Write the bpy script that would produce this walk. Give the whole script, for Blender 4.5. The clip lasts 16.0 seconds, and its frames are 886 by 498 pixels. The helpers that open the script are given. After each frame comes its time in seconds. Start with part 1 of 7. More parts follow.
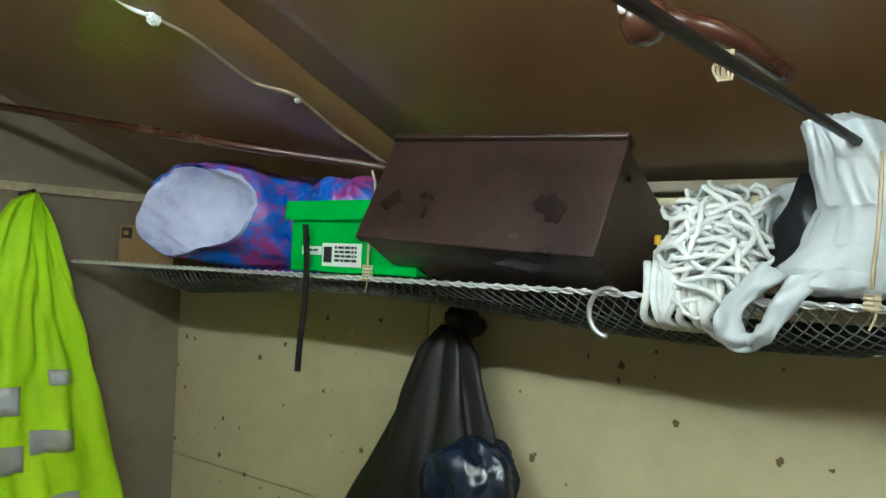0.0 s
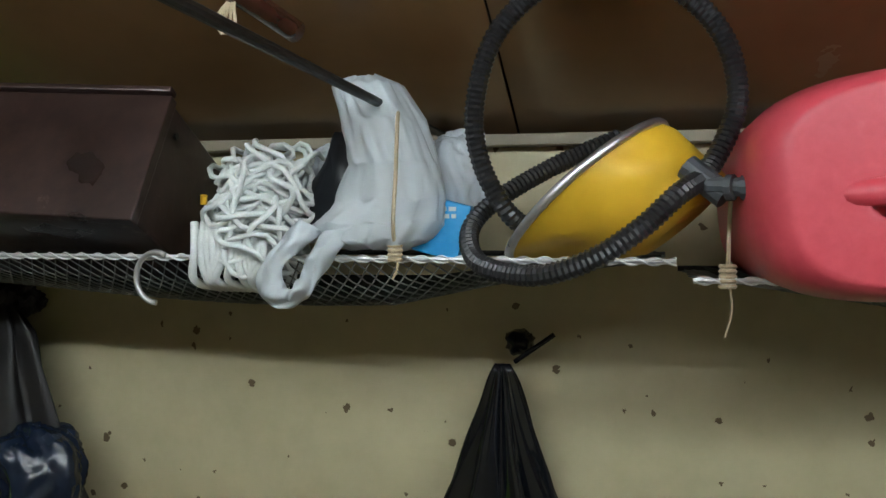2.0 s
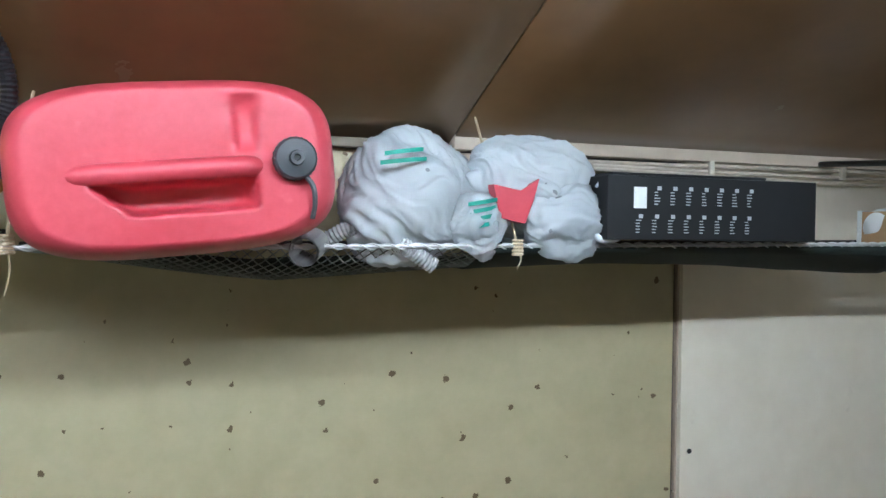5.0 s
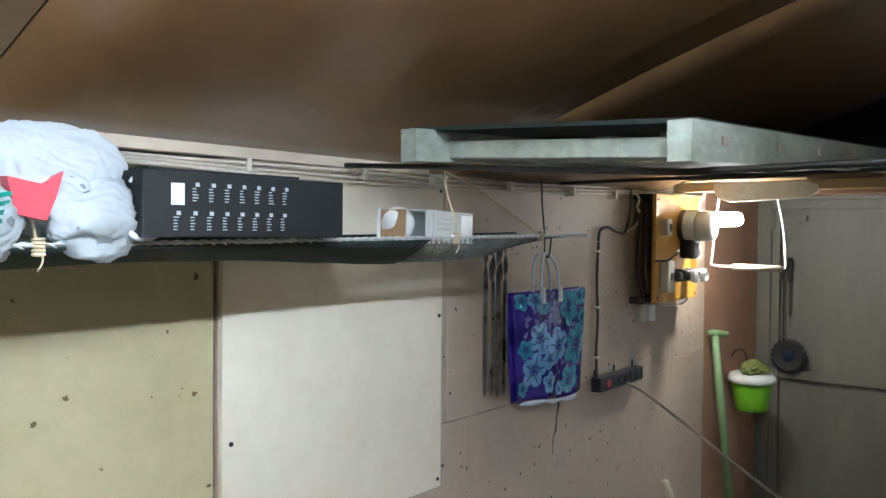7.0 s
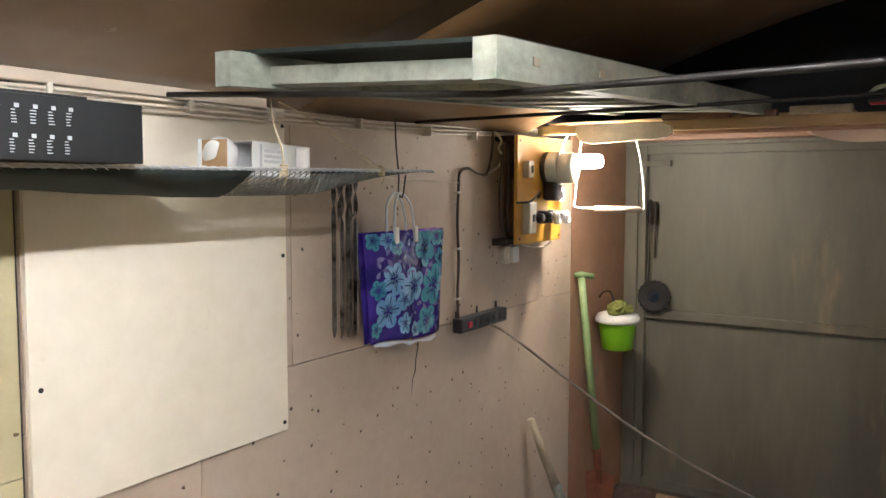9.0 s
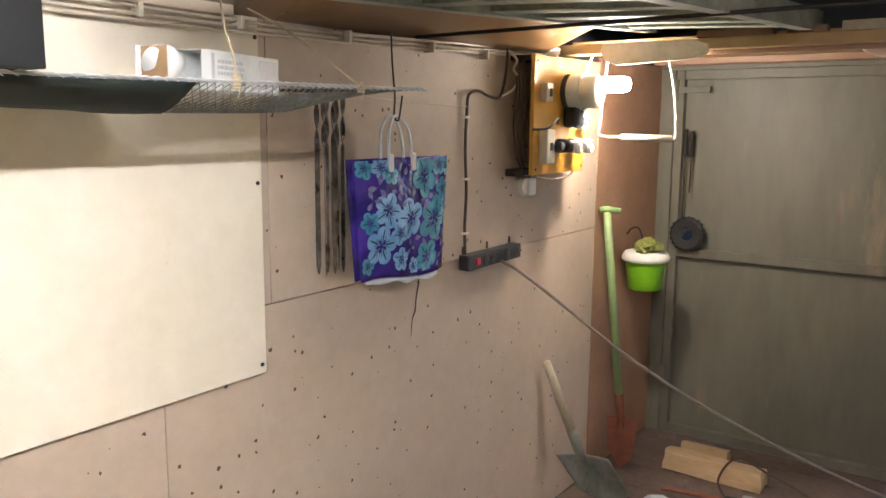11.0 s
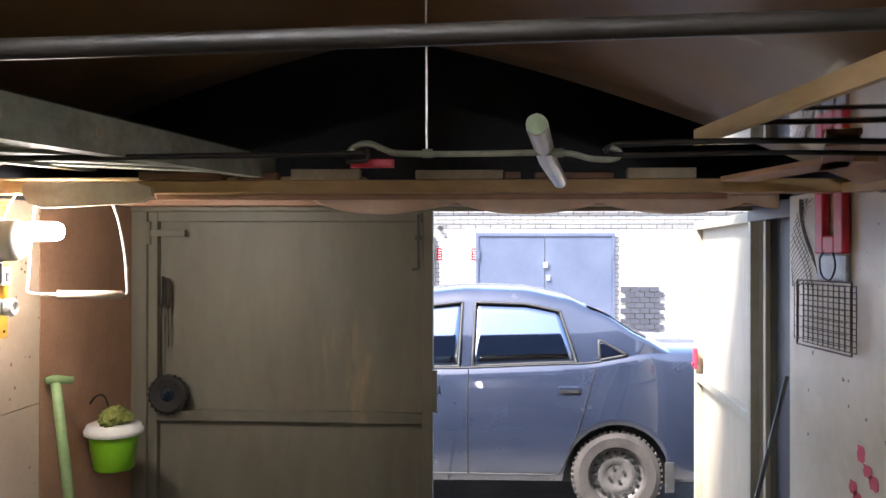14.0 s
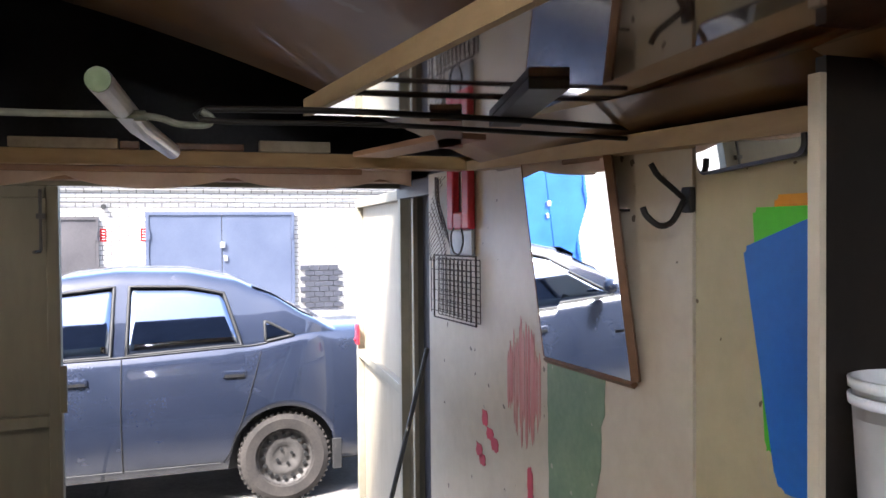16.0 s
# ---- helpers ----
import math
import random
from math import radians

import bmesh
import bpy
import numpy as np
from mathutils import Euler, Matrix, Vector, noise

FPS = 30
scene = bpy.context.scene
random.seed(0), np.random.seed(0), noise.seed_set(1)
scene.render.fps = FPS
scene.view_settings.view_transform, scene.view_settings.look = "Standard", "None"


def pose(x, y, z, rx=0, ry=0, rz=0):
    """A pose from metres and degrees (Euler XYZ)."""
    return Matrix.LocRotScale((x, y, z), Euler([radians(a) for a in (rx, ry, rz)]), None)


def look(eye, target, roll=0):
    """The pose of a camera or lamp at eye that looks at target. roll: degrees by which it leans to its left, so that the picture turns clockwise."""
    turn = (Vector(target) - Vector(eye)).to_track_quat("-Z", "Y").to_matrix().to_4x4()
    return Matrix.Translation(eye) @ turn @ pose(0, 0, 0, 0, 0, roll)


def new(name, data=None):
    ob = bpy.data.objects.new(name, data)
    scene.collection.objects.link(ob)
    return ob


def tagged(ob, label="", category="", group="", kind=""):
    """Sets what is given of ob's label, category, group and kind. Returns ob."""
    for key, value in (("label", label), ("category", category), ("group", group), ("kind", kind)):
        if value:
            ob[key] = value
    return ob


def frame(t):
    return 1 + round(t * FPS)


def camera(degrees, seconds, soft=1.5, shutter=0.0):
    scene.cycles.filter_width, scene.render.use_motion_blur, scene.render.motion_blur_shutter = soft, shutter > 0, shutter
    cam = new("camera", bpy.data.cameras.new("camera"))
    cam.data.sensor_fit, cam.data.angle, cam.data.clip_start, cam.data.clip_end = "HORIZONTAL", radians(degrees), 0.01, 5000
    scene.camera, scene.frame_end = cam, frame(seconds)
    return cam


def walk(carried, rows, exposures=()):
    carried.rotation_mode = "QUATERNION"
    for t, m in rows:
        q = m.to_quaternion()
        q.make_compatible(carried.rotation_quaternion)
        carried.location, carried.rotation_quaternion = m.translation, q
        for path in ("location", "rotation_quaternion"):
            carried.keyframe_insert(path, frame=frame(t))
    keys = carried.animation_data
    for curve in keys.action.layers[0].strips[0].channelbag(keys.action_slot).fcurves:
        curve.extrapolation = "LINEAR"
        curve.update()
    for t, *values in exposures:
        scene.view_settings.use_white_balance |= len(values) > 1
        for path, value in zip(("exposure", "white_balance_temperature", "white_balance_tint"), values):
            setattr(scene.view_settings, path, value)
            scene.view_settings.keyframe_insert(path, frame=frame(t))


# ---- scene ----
cam = camera(57.4, 16.0)
PATH = [
    (0, (0.621, 0.056, 1.689), (-0.626, 1.62, 1.721), 2.5),
    (0.5, (0.661, 0.129, 1.684), (-0.447, 1.793, 1.709), 0.3),
    (1, (0.699, 0.163, 1.681), (-0.235, 1.931, 1.623), -0.4),
    (1.5, (0.712, 0.148, 1.685), (0.032, 2.028, 1.626), -0.1),
    (2, (0.705, 0.121, 1.689), (0.247, 2.068, 1.65), 0.3),
    (2.5, (0.717, 0.075, 1.683), (0.474, 2.06, 1.671), 0.6),
    (3, (0.732, 0.021, 1.672), (0.746, 2.021, 1.651), 0.5),
    (3.5, (0.781, 0.008, 1.662), (0.923, 2.003, 1.624), 0.4),
    (4, (0.892, -0.007, 1.655), (1.093, 1.982, 1.615), 0.5),
    (4.5, (0.966, -0.06, 1.663), (1.338, 1.905, 1.623), 0.6),
    (5, (0.977, -0.112, 1.666), (1.629, 1.779, 1.628), 0.7),
    (5.2, (0.979, -0.118, 1.668), (1.763, 1.722, 1.632), 0.7),
    (7.3, (0.981, -0.107, 1.674), (2.581, 1.092, 1.621), 0.4),
    (7.5, (0.983, -0.109, 1.672), (2.607, 1.057, 1.613), 0.3),
    (8, (1.008, -0.132, 1.669), (2.678, 0.965, 1.591), 0.2),
    (8.5, (1.052, -0.183, 1.661), (2.736, 0.894, 1.582), 0.2),
    (9, (1.107, -0.205, 1.621), (2.792, 0.861, 1.47), 0.1),
    (9.5, (1.116, -0.22, 1.6), (2.783, 0.856, 1.342), -0.1),
    (9.7, (1.118, -0.222, 1.597), (2.775, 0.862, 1.318), -0.2),
    (11.8, (1.623, -0.174, 1.584), (3.196, 1.022, 1.274), 0.7),
    (12, (1.692, -0.191, 1.579), (3.254, 1.022, 1.281), 0.5),
    (12.5, (1.845, -0.241, 1.602), (3.406, 0.977, 1.32), 0.5),
    (13, (1.863, -0.231, 1.632), (3.568, 0.784, 1.384), 1.3),
    (13.5, (1.845, -0.243, 1.652), (3.757, 0.337, 1.553), 0.5),
    (14, (1.861, -0.278, 1.668), (3.857, -0.158, 1.676), 0.1),
    (14.5, (1.879, -0.303, 1.676), (3.875, -0.437, 1.703), -0.4),
    (15, (1.892, -0.338, 1.677), (3.863, -0.674, 1.681), -0.8),
    (15.5, (1.907, -0.366, 1.672), (3.85, -0.841, 1.625), -1.1),
    (16, (1.961, -0.441, 1.663), (3.858, -1.071, 1.617), -0.5),
]
walk(cam, [(t, look(eye, target, roll)) for t, eye, target, roll in PATH],
     exposures=[(0, 1.95, 6000, -8), (1, 1.55, 6000, -3), (2.5, 1.3, 5900, 2), (3.5, 1.75, 5700, 5), (5, 2.1, 5350, 4), (8, 3.0, 5450, 6), (9.5, 3.15, 6600, 14), (12, 3.6, 6400, 14), (12.5, 3.55, 6400, 14), (13, 3.35, 6500, 15), (13.5, 2.65, 6350, 14), (14.5, 2.8, 6250, 14), (16, 2.75, 6250, 14)])

# ---- world and lights ----
world = bpy.data.worlds.new("overcast_sky")
scene.world = world
world.use_nodes = True
wn = world.node_tree
sky = wn.nodes.new("ShaderNodeTexSky")
sky.sky_type = 'NISHITA'
sky.sun_disc = False
sky.sun_elevation, sky.sun_rotation = radians(52), radians(-42)
sky.air_density, sky.dust_density = 1.0, 3.0
wn.nodes["Background"].inputs[1].default_value = 0.15
wn.links.new(sky.outputs[0], wn.nodes["Background"].inputs[0])

sun_data = bpy.data.lights.new("sun", 'SUN')
sun_data.energy, sun_data.angle, sun_data.color = 4.2, radians(10), (1.0, 0.97, 0.92)
sun = new("sun", sun_data)
sun.matrix_world = look((0, 0, 10), (2.4, -3.0, 5.0))


# ---- mesh helpers ----
def bm_new():
    return bmesh.new()


def box(bm, x0, x1, y0, y1, z0, z1, m=None, bevel=0.0):
    r = bmesh.ops.create_cube(bm, size=1.0)
    vs = r["verts"]
    t = Matrix.LocRotScale(((x0 + x1) / 2, (y0 + y1) / 2, (z0 + z1) / 2), None, (abs(x1 - x0), abs(y1 - y0), abs(z1 - z0)))
    if m is not None:
        t = m @ t
    bmesh.ops.transform(bm, matrix=t, verts=vs)
    if bevel > 0:
        es = list({e for v in vs for e in v.link_edges})
        bmesh.ops.bevel(bm, geom=es, offset=bevel, segments=2, affect='EDGES', profile=0.5)
    return bm


def ring_frame(d):
    d = d.normalized()
    a = Vector((0, 0, 1)) if abs(d.z) < 0.9 else Vector((1, 0, 0))
    u = d.cross(a).normalized()
    return u, d.cross(u).normalized()


def tube(bm, pts, r, n=8, caps=True, closed=False):
    """A round bar along points; r is a number or a list of radii."""
    pts = [Vector(p) for p in pts]
    k = len(pts)
    rs = r if isinstance(r, (list, tuple)) else [r] * k
    rings = []
    u = None
    for i, p in enumerate(pts):
        a = pts[(i - 1) % k] if (i > 0 or closed) else p
        b = pts[(i + 1) % k] if (i < k - 1 or closed) else p
        d = (b - a)
        if d.length < 1e-9:
            d = Vector((0, 0, 1))
        d.normalize()
        if u is None:
            u, v = ring_frame(d)
        else:
            u = (u - d * u.dot(d))
            if u.length < 1e-6:
                u, v = ring_frame(d)
            u.normalize()
            v = d.cross(u)
        rings.append([bm.verts.new(p + rs[i] * (math.cos(2 * math.pi * j / n) * u + math.sin(2 * math.pi * j / n) * v)) for j in range(n)])
    for i in range(k if closed else k - 1):
        a, b = rings[i], rings[(i + 1) % k]
        for j in range(n):
            bm.faces.new((a[j], a[(j + 1) % n], b[(j + 1) % n], b[j]))
    if caps and not closed:
        bm.faces.new(rings[0][::-1])
        bm.faces.new(rings[-1])
    return bm


def cyl(bm, p0, p1, r, n=16, r1=None):
    return tube(bm, [p0, p1], [r, r if r1 is None else r1], n)


def lathe(bm, profile, m, n=24, caps=True):
    """Turns (radius, height) pairs round the z axis of the pose m."""
    rings = []
    for r, h in profile:
        rings.append([bm.verts.new(m @ Vector((r * math.cos(2 * math.pi * j / n), r * math.sin(2 * math.pi * j / n), h))) for j in range(n)])
    for a, b in zip(rings, rings[1:]):
        for j in range(n):
            bm.faces.new((a[j], a[(j + 1) % n], b[(j + 1) % n], b[j]))
    if caps:
        bm.faces.new(rings[0][::-1])
        bm.faces.new(rings[-1])
    return bm


def grid(bm, nu, nv, f, thick=0.0):
    """A sheet from f(u, v) with u, v in 0..1, given thickness along its normals."""
    vs = [[bm.verts.new(f(i / nu, j / nv)) for j in range(nv + 1)] for i in range(nu + 1)]
    fs = [bm.faces.new((vs[i][j], vs[i + 1][j], vs[i + 1][j + 1], vs[i][j + 1])) for i in range(nu) for j in range(nv)]
    if thick:
        bmesh.ops.recalc_face_normals(bm, faces=fs)
        bmesh.ops.solidify(bm, geom=fs, thickness=thick)
    return bm


def prism(bm, outline, axis, a, b):
    """An outline of 2D points pushed from a to b along the axis 0, 1 or 2."""
    def at(p, h):
        q = list(p)
        q.insert(axis, h)
        return Vector(q)
    lo = [bm.verts.new(at(p, a)) for p in outline]
    hi = [bm.verts.new(at(p, b)) for p in outline]
    n = len(outline)
    bm.faces.new(lo[::-1])
    bm.faces.new(hi)
    for i in range(n):
        bm.faces.new((lo[i], lo[(i + 1) % n], hi[(i + 1) % n], hi[i]))
    return bm


def finish(bm, name, material, smooth=False):
    bmesh.ops.recalc_face_normals(bm, faces=bm.faces)
    me = bpy.data.meshes.new(name)
    bm.to_mesh(me)
    bm.free()
    if smooth:
        me.polygons.foreach_set("use_smooth", [True] * len(me.polygons))
    me.materials.append(material)
    return me


def thing(name, loc, label, category, group="", kind=""):
    ob = new(name)
    ob.empty_display_size = 0.05
    ob.location = loc
    return tagged(ob, label, category, group, kind)


def place_of(ob):
    m = Matrix.Translation(ob.location) if ob.type == 'EMPTY' else Matrix.Identity(4)
    return m


def part(name, bm, material, parent, label="", smooth=False):
    ob = new(name, finish(bm, name, material, smooth))
    ob.parent = parent
    ob.matrix_parent_inverse = place_of(parent).inverted()
    return tagged(ob, label)


def solid(name, bm, material, label, category, group="", kind="", smooth=False):
    return tagged(new(name, finish(bm, name, material, smooth)), label, category, group, kind)


# ---- materials ----
def surf(name, dark, light, scale=3.0, rough=0.6, metal=0.0, bump=0.15, fine=60.0, spots=None, spot_scale=20.0, spot_at=0.62,
         stretch=(1, 1, 1), rough_var=0.15, coat=0.0, trans=0.0, sub=0.0, streaks=None):
    """Two-scale painted, worn or raw surface with optional sharp spots of another colour."""
    m = bpy.data.materials.new(name)
    m.use_nodes = True
    t = m.node_tree
    n, k = t.nodes, t.links
    b = n["Principled BSDF"]
    co = n.new("ShaderNodeTexCoord")
    mp = n.new("ShaderNodeMapping")
    mp.inputs["Scale"].default_value = stretch
    k.new(co.outputs["Object"], mp.inputs[0])

    def tex(s, d=4.0, r=0.6):
        x = n.new("ShaderNodeTexNoise")
        x.inputs["Scale"].default_value, x.inputs["Detail"].default_value, x.inputs["Roughness"].default_value = s, d, r
        k.new(mp.outputs[0], x.inputs["Vector"])
        return x
    big, small = tex(scale), tex(fine, 3.0)
    mix = n.new("ShaderNodeMix")
    mix.data_type = 'RGBA'
    mix.inputs[6].default_value, mix.inputs[7].default_value = (*dark, 1), (*light, 1)
    ramp = n.new("ShaderNodeMapRange")
    ramp.inputs[1].default_value, ramp.inputs[2].default_value = 0.34, 0.66
    add = n.new("ShaderNodeMath")
    add.operation = 'MULTIPLY_ADD'
    add.inputs[1].default_value = 0.3
    k.new(small.outputs[0], add.inputs[0])
    sc = n.new("ShaderNodeMath")
    sc.operation = 'MULTIPLY'
    sc.inputs[1].default_value = 0.7
    k.new(big.outputs[0], sc.inputs[0])
    k.new(sc.outputs[0], add.inputs[2])
    k.new(add.outputs[0], ramp.inputs[0])
    k.new(ramp.outputs[0], mix.inputs[0])
    colour = mix.outputs[2]

    def overlay(mask, c, colour):
        o = n.new("ShaderNodeMix")
        o.data_type = 'RGBA'
        o.inputs[7].default_value = (*c, 1)
        k.new(colour, o.inputs[6])
        k.new(mask, o.inputs[0])
        return o.outputs[2]
    if streaks:
        s2 = tex(streaks[1], 5.0, 0.7)
        r2 = n.new("ShaderNodeMapRange")
        r2.inputs[1].default_value, r2.inputs[2].default_value, r2.inputs[4].default_value = streaks[2], streaks[2] + 0.12, 0.75
        k.new(s2.outputs[0], r2.inputs[0])
        colour = overlay(r2.outputs[0], streaks[0], colour)
    if spots:
        flat = n.new("ShaderNodeVectorMath")
        flat.operation = 'MULTIPLY'
        flat.inputs[1].default_value = (1, 0, 1)
        k.new(mp.outputs[0], flat.inputs[0])
        ragged = tex(spot_scale * 3.5, 2.0)
        warp = n.new("ShaderNodeVectorMath")
        warp.operation = 'MULTIPLY_ADD'
        warp.inputs[1].default_value = (0.45 / spot_scale, 0, 0.45 / spot_scale)
        k.new(ragged.outputs[1], warp.inputs[0])
        k.new(flat.outputs[0], warp.inputs[2])
        v = n.new("ShaderNodeTexVoronoi")
        v.inputs["Scale"].default_value = spot_scale
        v.inputs["Randomness"].default_value = 1.0
        k.new(warp.outputs[0], v.inputs["Vector"])
        sep = n.new("ShaderNodeSeparateColor")
        k.new(v.outputs["Color"], sep.inputs[0])
        pick = n.new("ShaderNodeMath")
        pick.operation = 'GREATER_THAN'
        pick.inputs[1].default_value = spot_at
        k.new(sep.outputs[0], pick.inputs[0])
        wide = n.new("ShaderNodeMath")
        wide.operation = 'MULTIPLY_ADD'
        wide.inputs[1].default_value, wide.inputs[2].default_value = 0.12, 0.07
        k.new(sep.outputs[1], wide.inputs[0])
        near = n.new("ShaderNodeMath")
        near.operation = 'LESS_THAN'
        k.new(v.outputs["Distance"], near.inputs[0])
        k.new(wide.outputs[0], near.inputs[1])
        both = n.new("ShaderNodeMath")
        both.operation = 'MULTIPLY'
        k.new(pick.outputs[0], both.inputs[0])
        k.new(near.outputs[0], both.inputs[1])
        colour = overlay(both.outputs[0], spots, colour)
    k.new(colour, b.inputs["Base Color"])
    rr = n.new("ShaderNodeMapRange")
    rr.inputs[3].default_value, rr.inputs[4].default_value = max(0.02, rough - rough_var), min(1, rough + rough_var)
    k.new(big.outputs[0], rr.inputs[0])
    k.new(rr.outputs[0], b.inputs["Roughness"])
    b.inputs["Metallic"].default_value = metal
    b.inputs["Coat Weight"].default_value = coat
    b.inputs["Transmission Weight"].default_value = trans
    if sub:
        b.inputs["Subsurface Weight"].default_value = sub
        b.inputs["Subsurface Radius"].default_value = (0.02, 0.02, 0.02)
    if bump:
        bp = n.new("ShaderNodeBump")
        bp.inputs["Strength"].default_value = bump
        bp.inputs["Distance"].default_value = 0.004
        k.new(add.outputs[0], bp.inputs["Height"])
        k.new(bp.outputs[0], b.inputs["Normal"])
    return m


def glow(name, colour, strength):
    m = bpy.data.materials.new(name)
    m.use_nodes = True
    b = m.node_tree.nodes["Principled BSDF"]
    b.inputs["Base Color"].default_value = (*colour, 1)
    b.inputs["Emission Color"].default_value = (*colour, 1)
    b.inputs["Emission Strength"].default_value = strength
    return m


def mirror_mat(name, rough=0.015):
    m = bpy.data.materials.new(name)
    m.use_nodes = True
    b = m.node_tree.nodes["Principled BSDF"]
    b.inputs["Base Color"].default_value = (0.88, 0.9, 0.9, 1)
    b.inputs["Metallic"].default_value = 1.0
    b.inputs["Roughness"].default_value = rough
    return m


M_WALL = surf("painted_hardboard", (0.43, 0.378, 0.225), (0.55, 0.487, 0.305), 1.4, 0.5, bump=0.08, spots=(0.12, 0.08, 0.035), spot_scale=31, spot_at=0.62, fine=25)
M_WALL_PINK = surf("painted_hardboard_pinkish", (0.46, 0.36, 0.27), (0.57, 0.46, 0.36), 1.4, 0.6, bump=0.1, spots=(0.085, 0.06, 0.045), spot_scale=36, spot_at=0.66, fine=25)
M_PANEL = surf("bare_plywood_sheet", (0.74, 0.66, 0.52), (0.86, 0.785, 0.65), 1.8, 0.6, bump=0.06, fine=18, streaks=((0.55, 0.45, 0.33), 4.0, 0.64))
M_WALL_R = surf("painted_hardboard_pale", (0.50, 0.44, 0.34), (0.64, 0.58, 0.47), 1.4, 0.35, bump=0.12, spots=(0.14, 0.11, 0.08), spot_scale=27, spot_at=0.84, fine=25, streaks=((0.34, 0.27, 0.18), 2.0, 0.60))
M_CEIL = surf("glossy_brown_enamel", (0.15, 0.080, 0.030), (0.25, 0.142, 0.060), 1.5, 0.33, bump=0.08, fine=9, rough_var=0.08, coat=0.25, spots=(0.25, 0.18, 0.1), spot_scale=16, spot_at=0.95)
M_BACKW = surf("brown_painted_hardboard", (0.20, 0.165, 0.11), (0.28, 0.235, 0.165), 1.6, 0.5, bump=0.1, fine=25, streaks=((0.13, 0.10, 0.07), 2.2, 0.62))
M_LEAFPALE = surf("daylit_cream_gate_paint", (0.30, 0.262, 0.19), (0.40, 0.358, 0.275), 1.4, 0.5, bump=0.05, stretch=(2, 1, 0.6), streaks=((0.45, 0.38, 0.26), 3, 0.64), fine=12)
# near black puts the darkness of the roof space into the colour
M_BLACK = surf("near_black_board", (0.022, 0.023, 0.030), (0.048, 0.048, 0.058), 4, 0.45, bump=0.1)
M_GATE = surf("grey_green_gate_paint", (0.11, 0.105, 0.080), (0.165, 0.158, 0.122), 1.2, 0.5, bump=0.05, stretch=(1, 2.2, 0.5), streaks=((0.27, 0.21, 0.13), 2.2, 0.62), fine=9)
M_WOOD = surf("raw_pine", (0.34, 0.22, 0.10), (0.52, 0.36, 0.18), 5, 0.6, bump=0.25, stretch=(1, 0.25, 1), fine=40)
M_WOODX = surf("raw_pine_lengthwise", (0.34, 0.23, 0.11), (0.50, 0.37, 0.20), 5, 0.6, bump=0.25, stretch=(0.25, 1, 1), fine=40)
M_WOOD_OR = surf("orange_stained_wood", (0.30, 0.165, 0.10), (0.43, 0.255, 0.165), 4, 0.5, bump=0.2, stretch=(1, 0.3, 1))
M_FLOOR = surf("dirty_floor_boards", (0.07, 0.05, 0.038), (0.17, 0.12, 0.095), 3.0, 0.75, bump=0.4, fine=40, streaks=((0.30, 0.24, 0.2), 3.0, 0.6))
M_LADDER = surf("grey_green_painted_timber", (0.17, 0.19, 0.15), (0.40, 0.42, 0.35), 9, 0.6, bump=0.35, stretch=(0.6, 1, 1), fine=60, streaks=((0.10, 0.09, 0.07), 7, 0.62))
M_STEEL = surf("dark_steel_rod", (0.010, 0.009, 0.008), (0.028, 0.025, 0.022), 12, 0.5, 0.3, bump=0.2)
M_PAVE = surf("wet_gravel_ground", (0.08, 0.075, 0.07), (0.20, 0.19, 0.18), 2.0, 0.8, bump=0.8, fine=30, streaks=((0.32, 0.31, 0.30), 1.2, 0.60))
M_BRICKW = surf("whitewashed_masonry", (0.29, 0.28, 0.265), (0.40, 0.39, 0.375), 3.0, 0.8, bump=0.3, fine=30)
M_LEAFBAR = surf("greyish_cream_bar_paint", (0.24, 0.22, 0.165), (0.34, 0.31, 0.24), 4, 0.5, bump=0.06, fine=20)


def brick_coursing(m):
    """Lay running-bond joints of dirty mortar over a wall material."""
    t = m.node_tree
    n, k = t.nodes, t.links
    b = n["Principled BSDF"]
    old = b.inputs["Base Color"].links[0].from_socket
    co = n.new("ShaderNodeTexCoord")
    sp = n.new("ShaderNodeSeparateXYZ")
    cm = n.new("ShaderNodeCombineXYZ")
    k.new(co.outputs["Object"], sp.inputs[0])
    k.new(sp.outputs[1], cm.inputs[0])
    k.new(sp.outputs[2], cm.inputs[1])
    br = n.new("ShaderNodeTexBrick")
    br.inputs["Scale"].default_value = 1.0
    br.inputs["Mortar Size"].default_value = 0.009
    br.inputs["Mortar Smooth"].default_value = 0.3
    br.inputs["Brick Width"].default_value = 0.26
    br.inputs["Row Height"].default_value = 0.077
    br.inputs["Color1"].default_value = (1, 1, 1, 1)
    br.inputs["Color2"].default_value = (0.86, 0.85, 0.83, 1)
    br.inputs["Mortar"].default_value = (0.30, 0.29, 0.28, 1)
    k.new(cm.outputs[0], br.inputs["Vector"])
    mx = n.new("ShaderNodeMix")
    mx.data_type, mx.blend_type = 'RGBA', 'MULTIPLY'
    mx.inputs[0].default_value = 1.0
    k.new(old, mx.inputs[6])
    k.new(br.outputs["Color"], mx.inputs[7])
    k.new(mx.outputs[2], b.inputs["Base Color"])


brick_coursing(M_BRICKW)

# ---- structure ----
X0, X1, YL, YR = -1.25, 5.34, 1.30, -1.30


def vault(y):
    return 2.25 - 0.42 * (abs(y) / 1.3) ** 1.3


floor = tagged(new("floor"), "dark dirty boarded garage floor", "floor", kind="structure")
bm = bm_new()
box(bm, X0 - 0.05, X1 + 0.02, -1.45, 1.40, -0.14, -0.03)
part("subfloor", bm, M_FLOOR, floor)

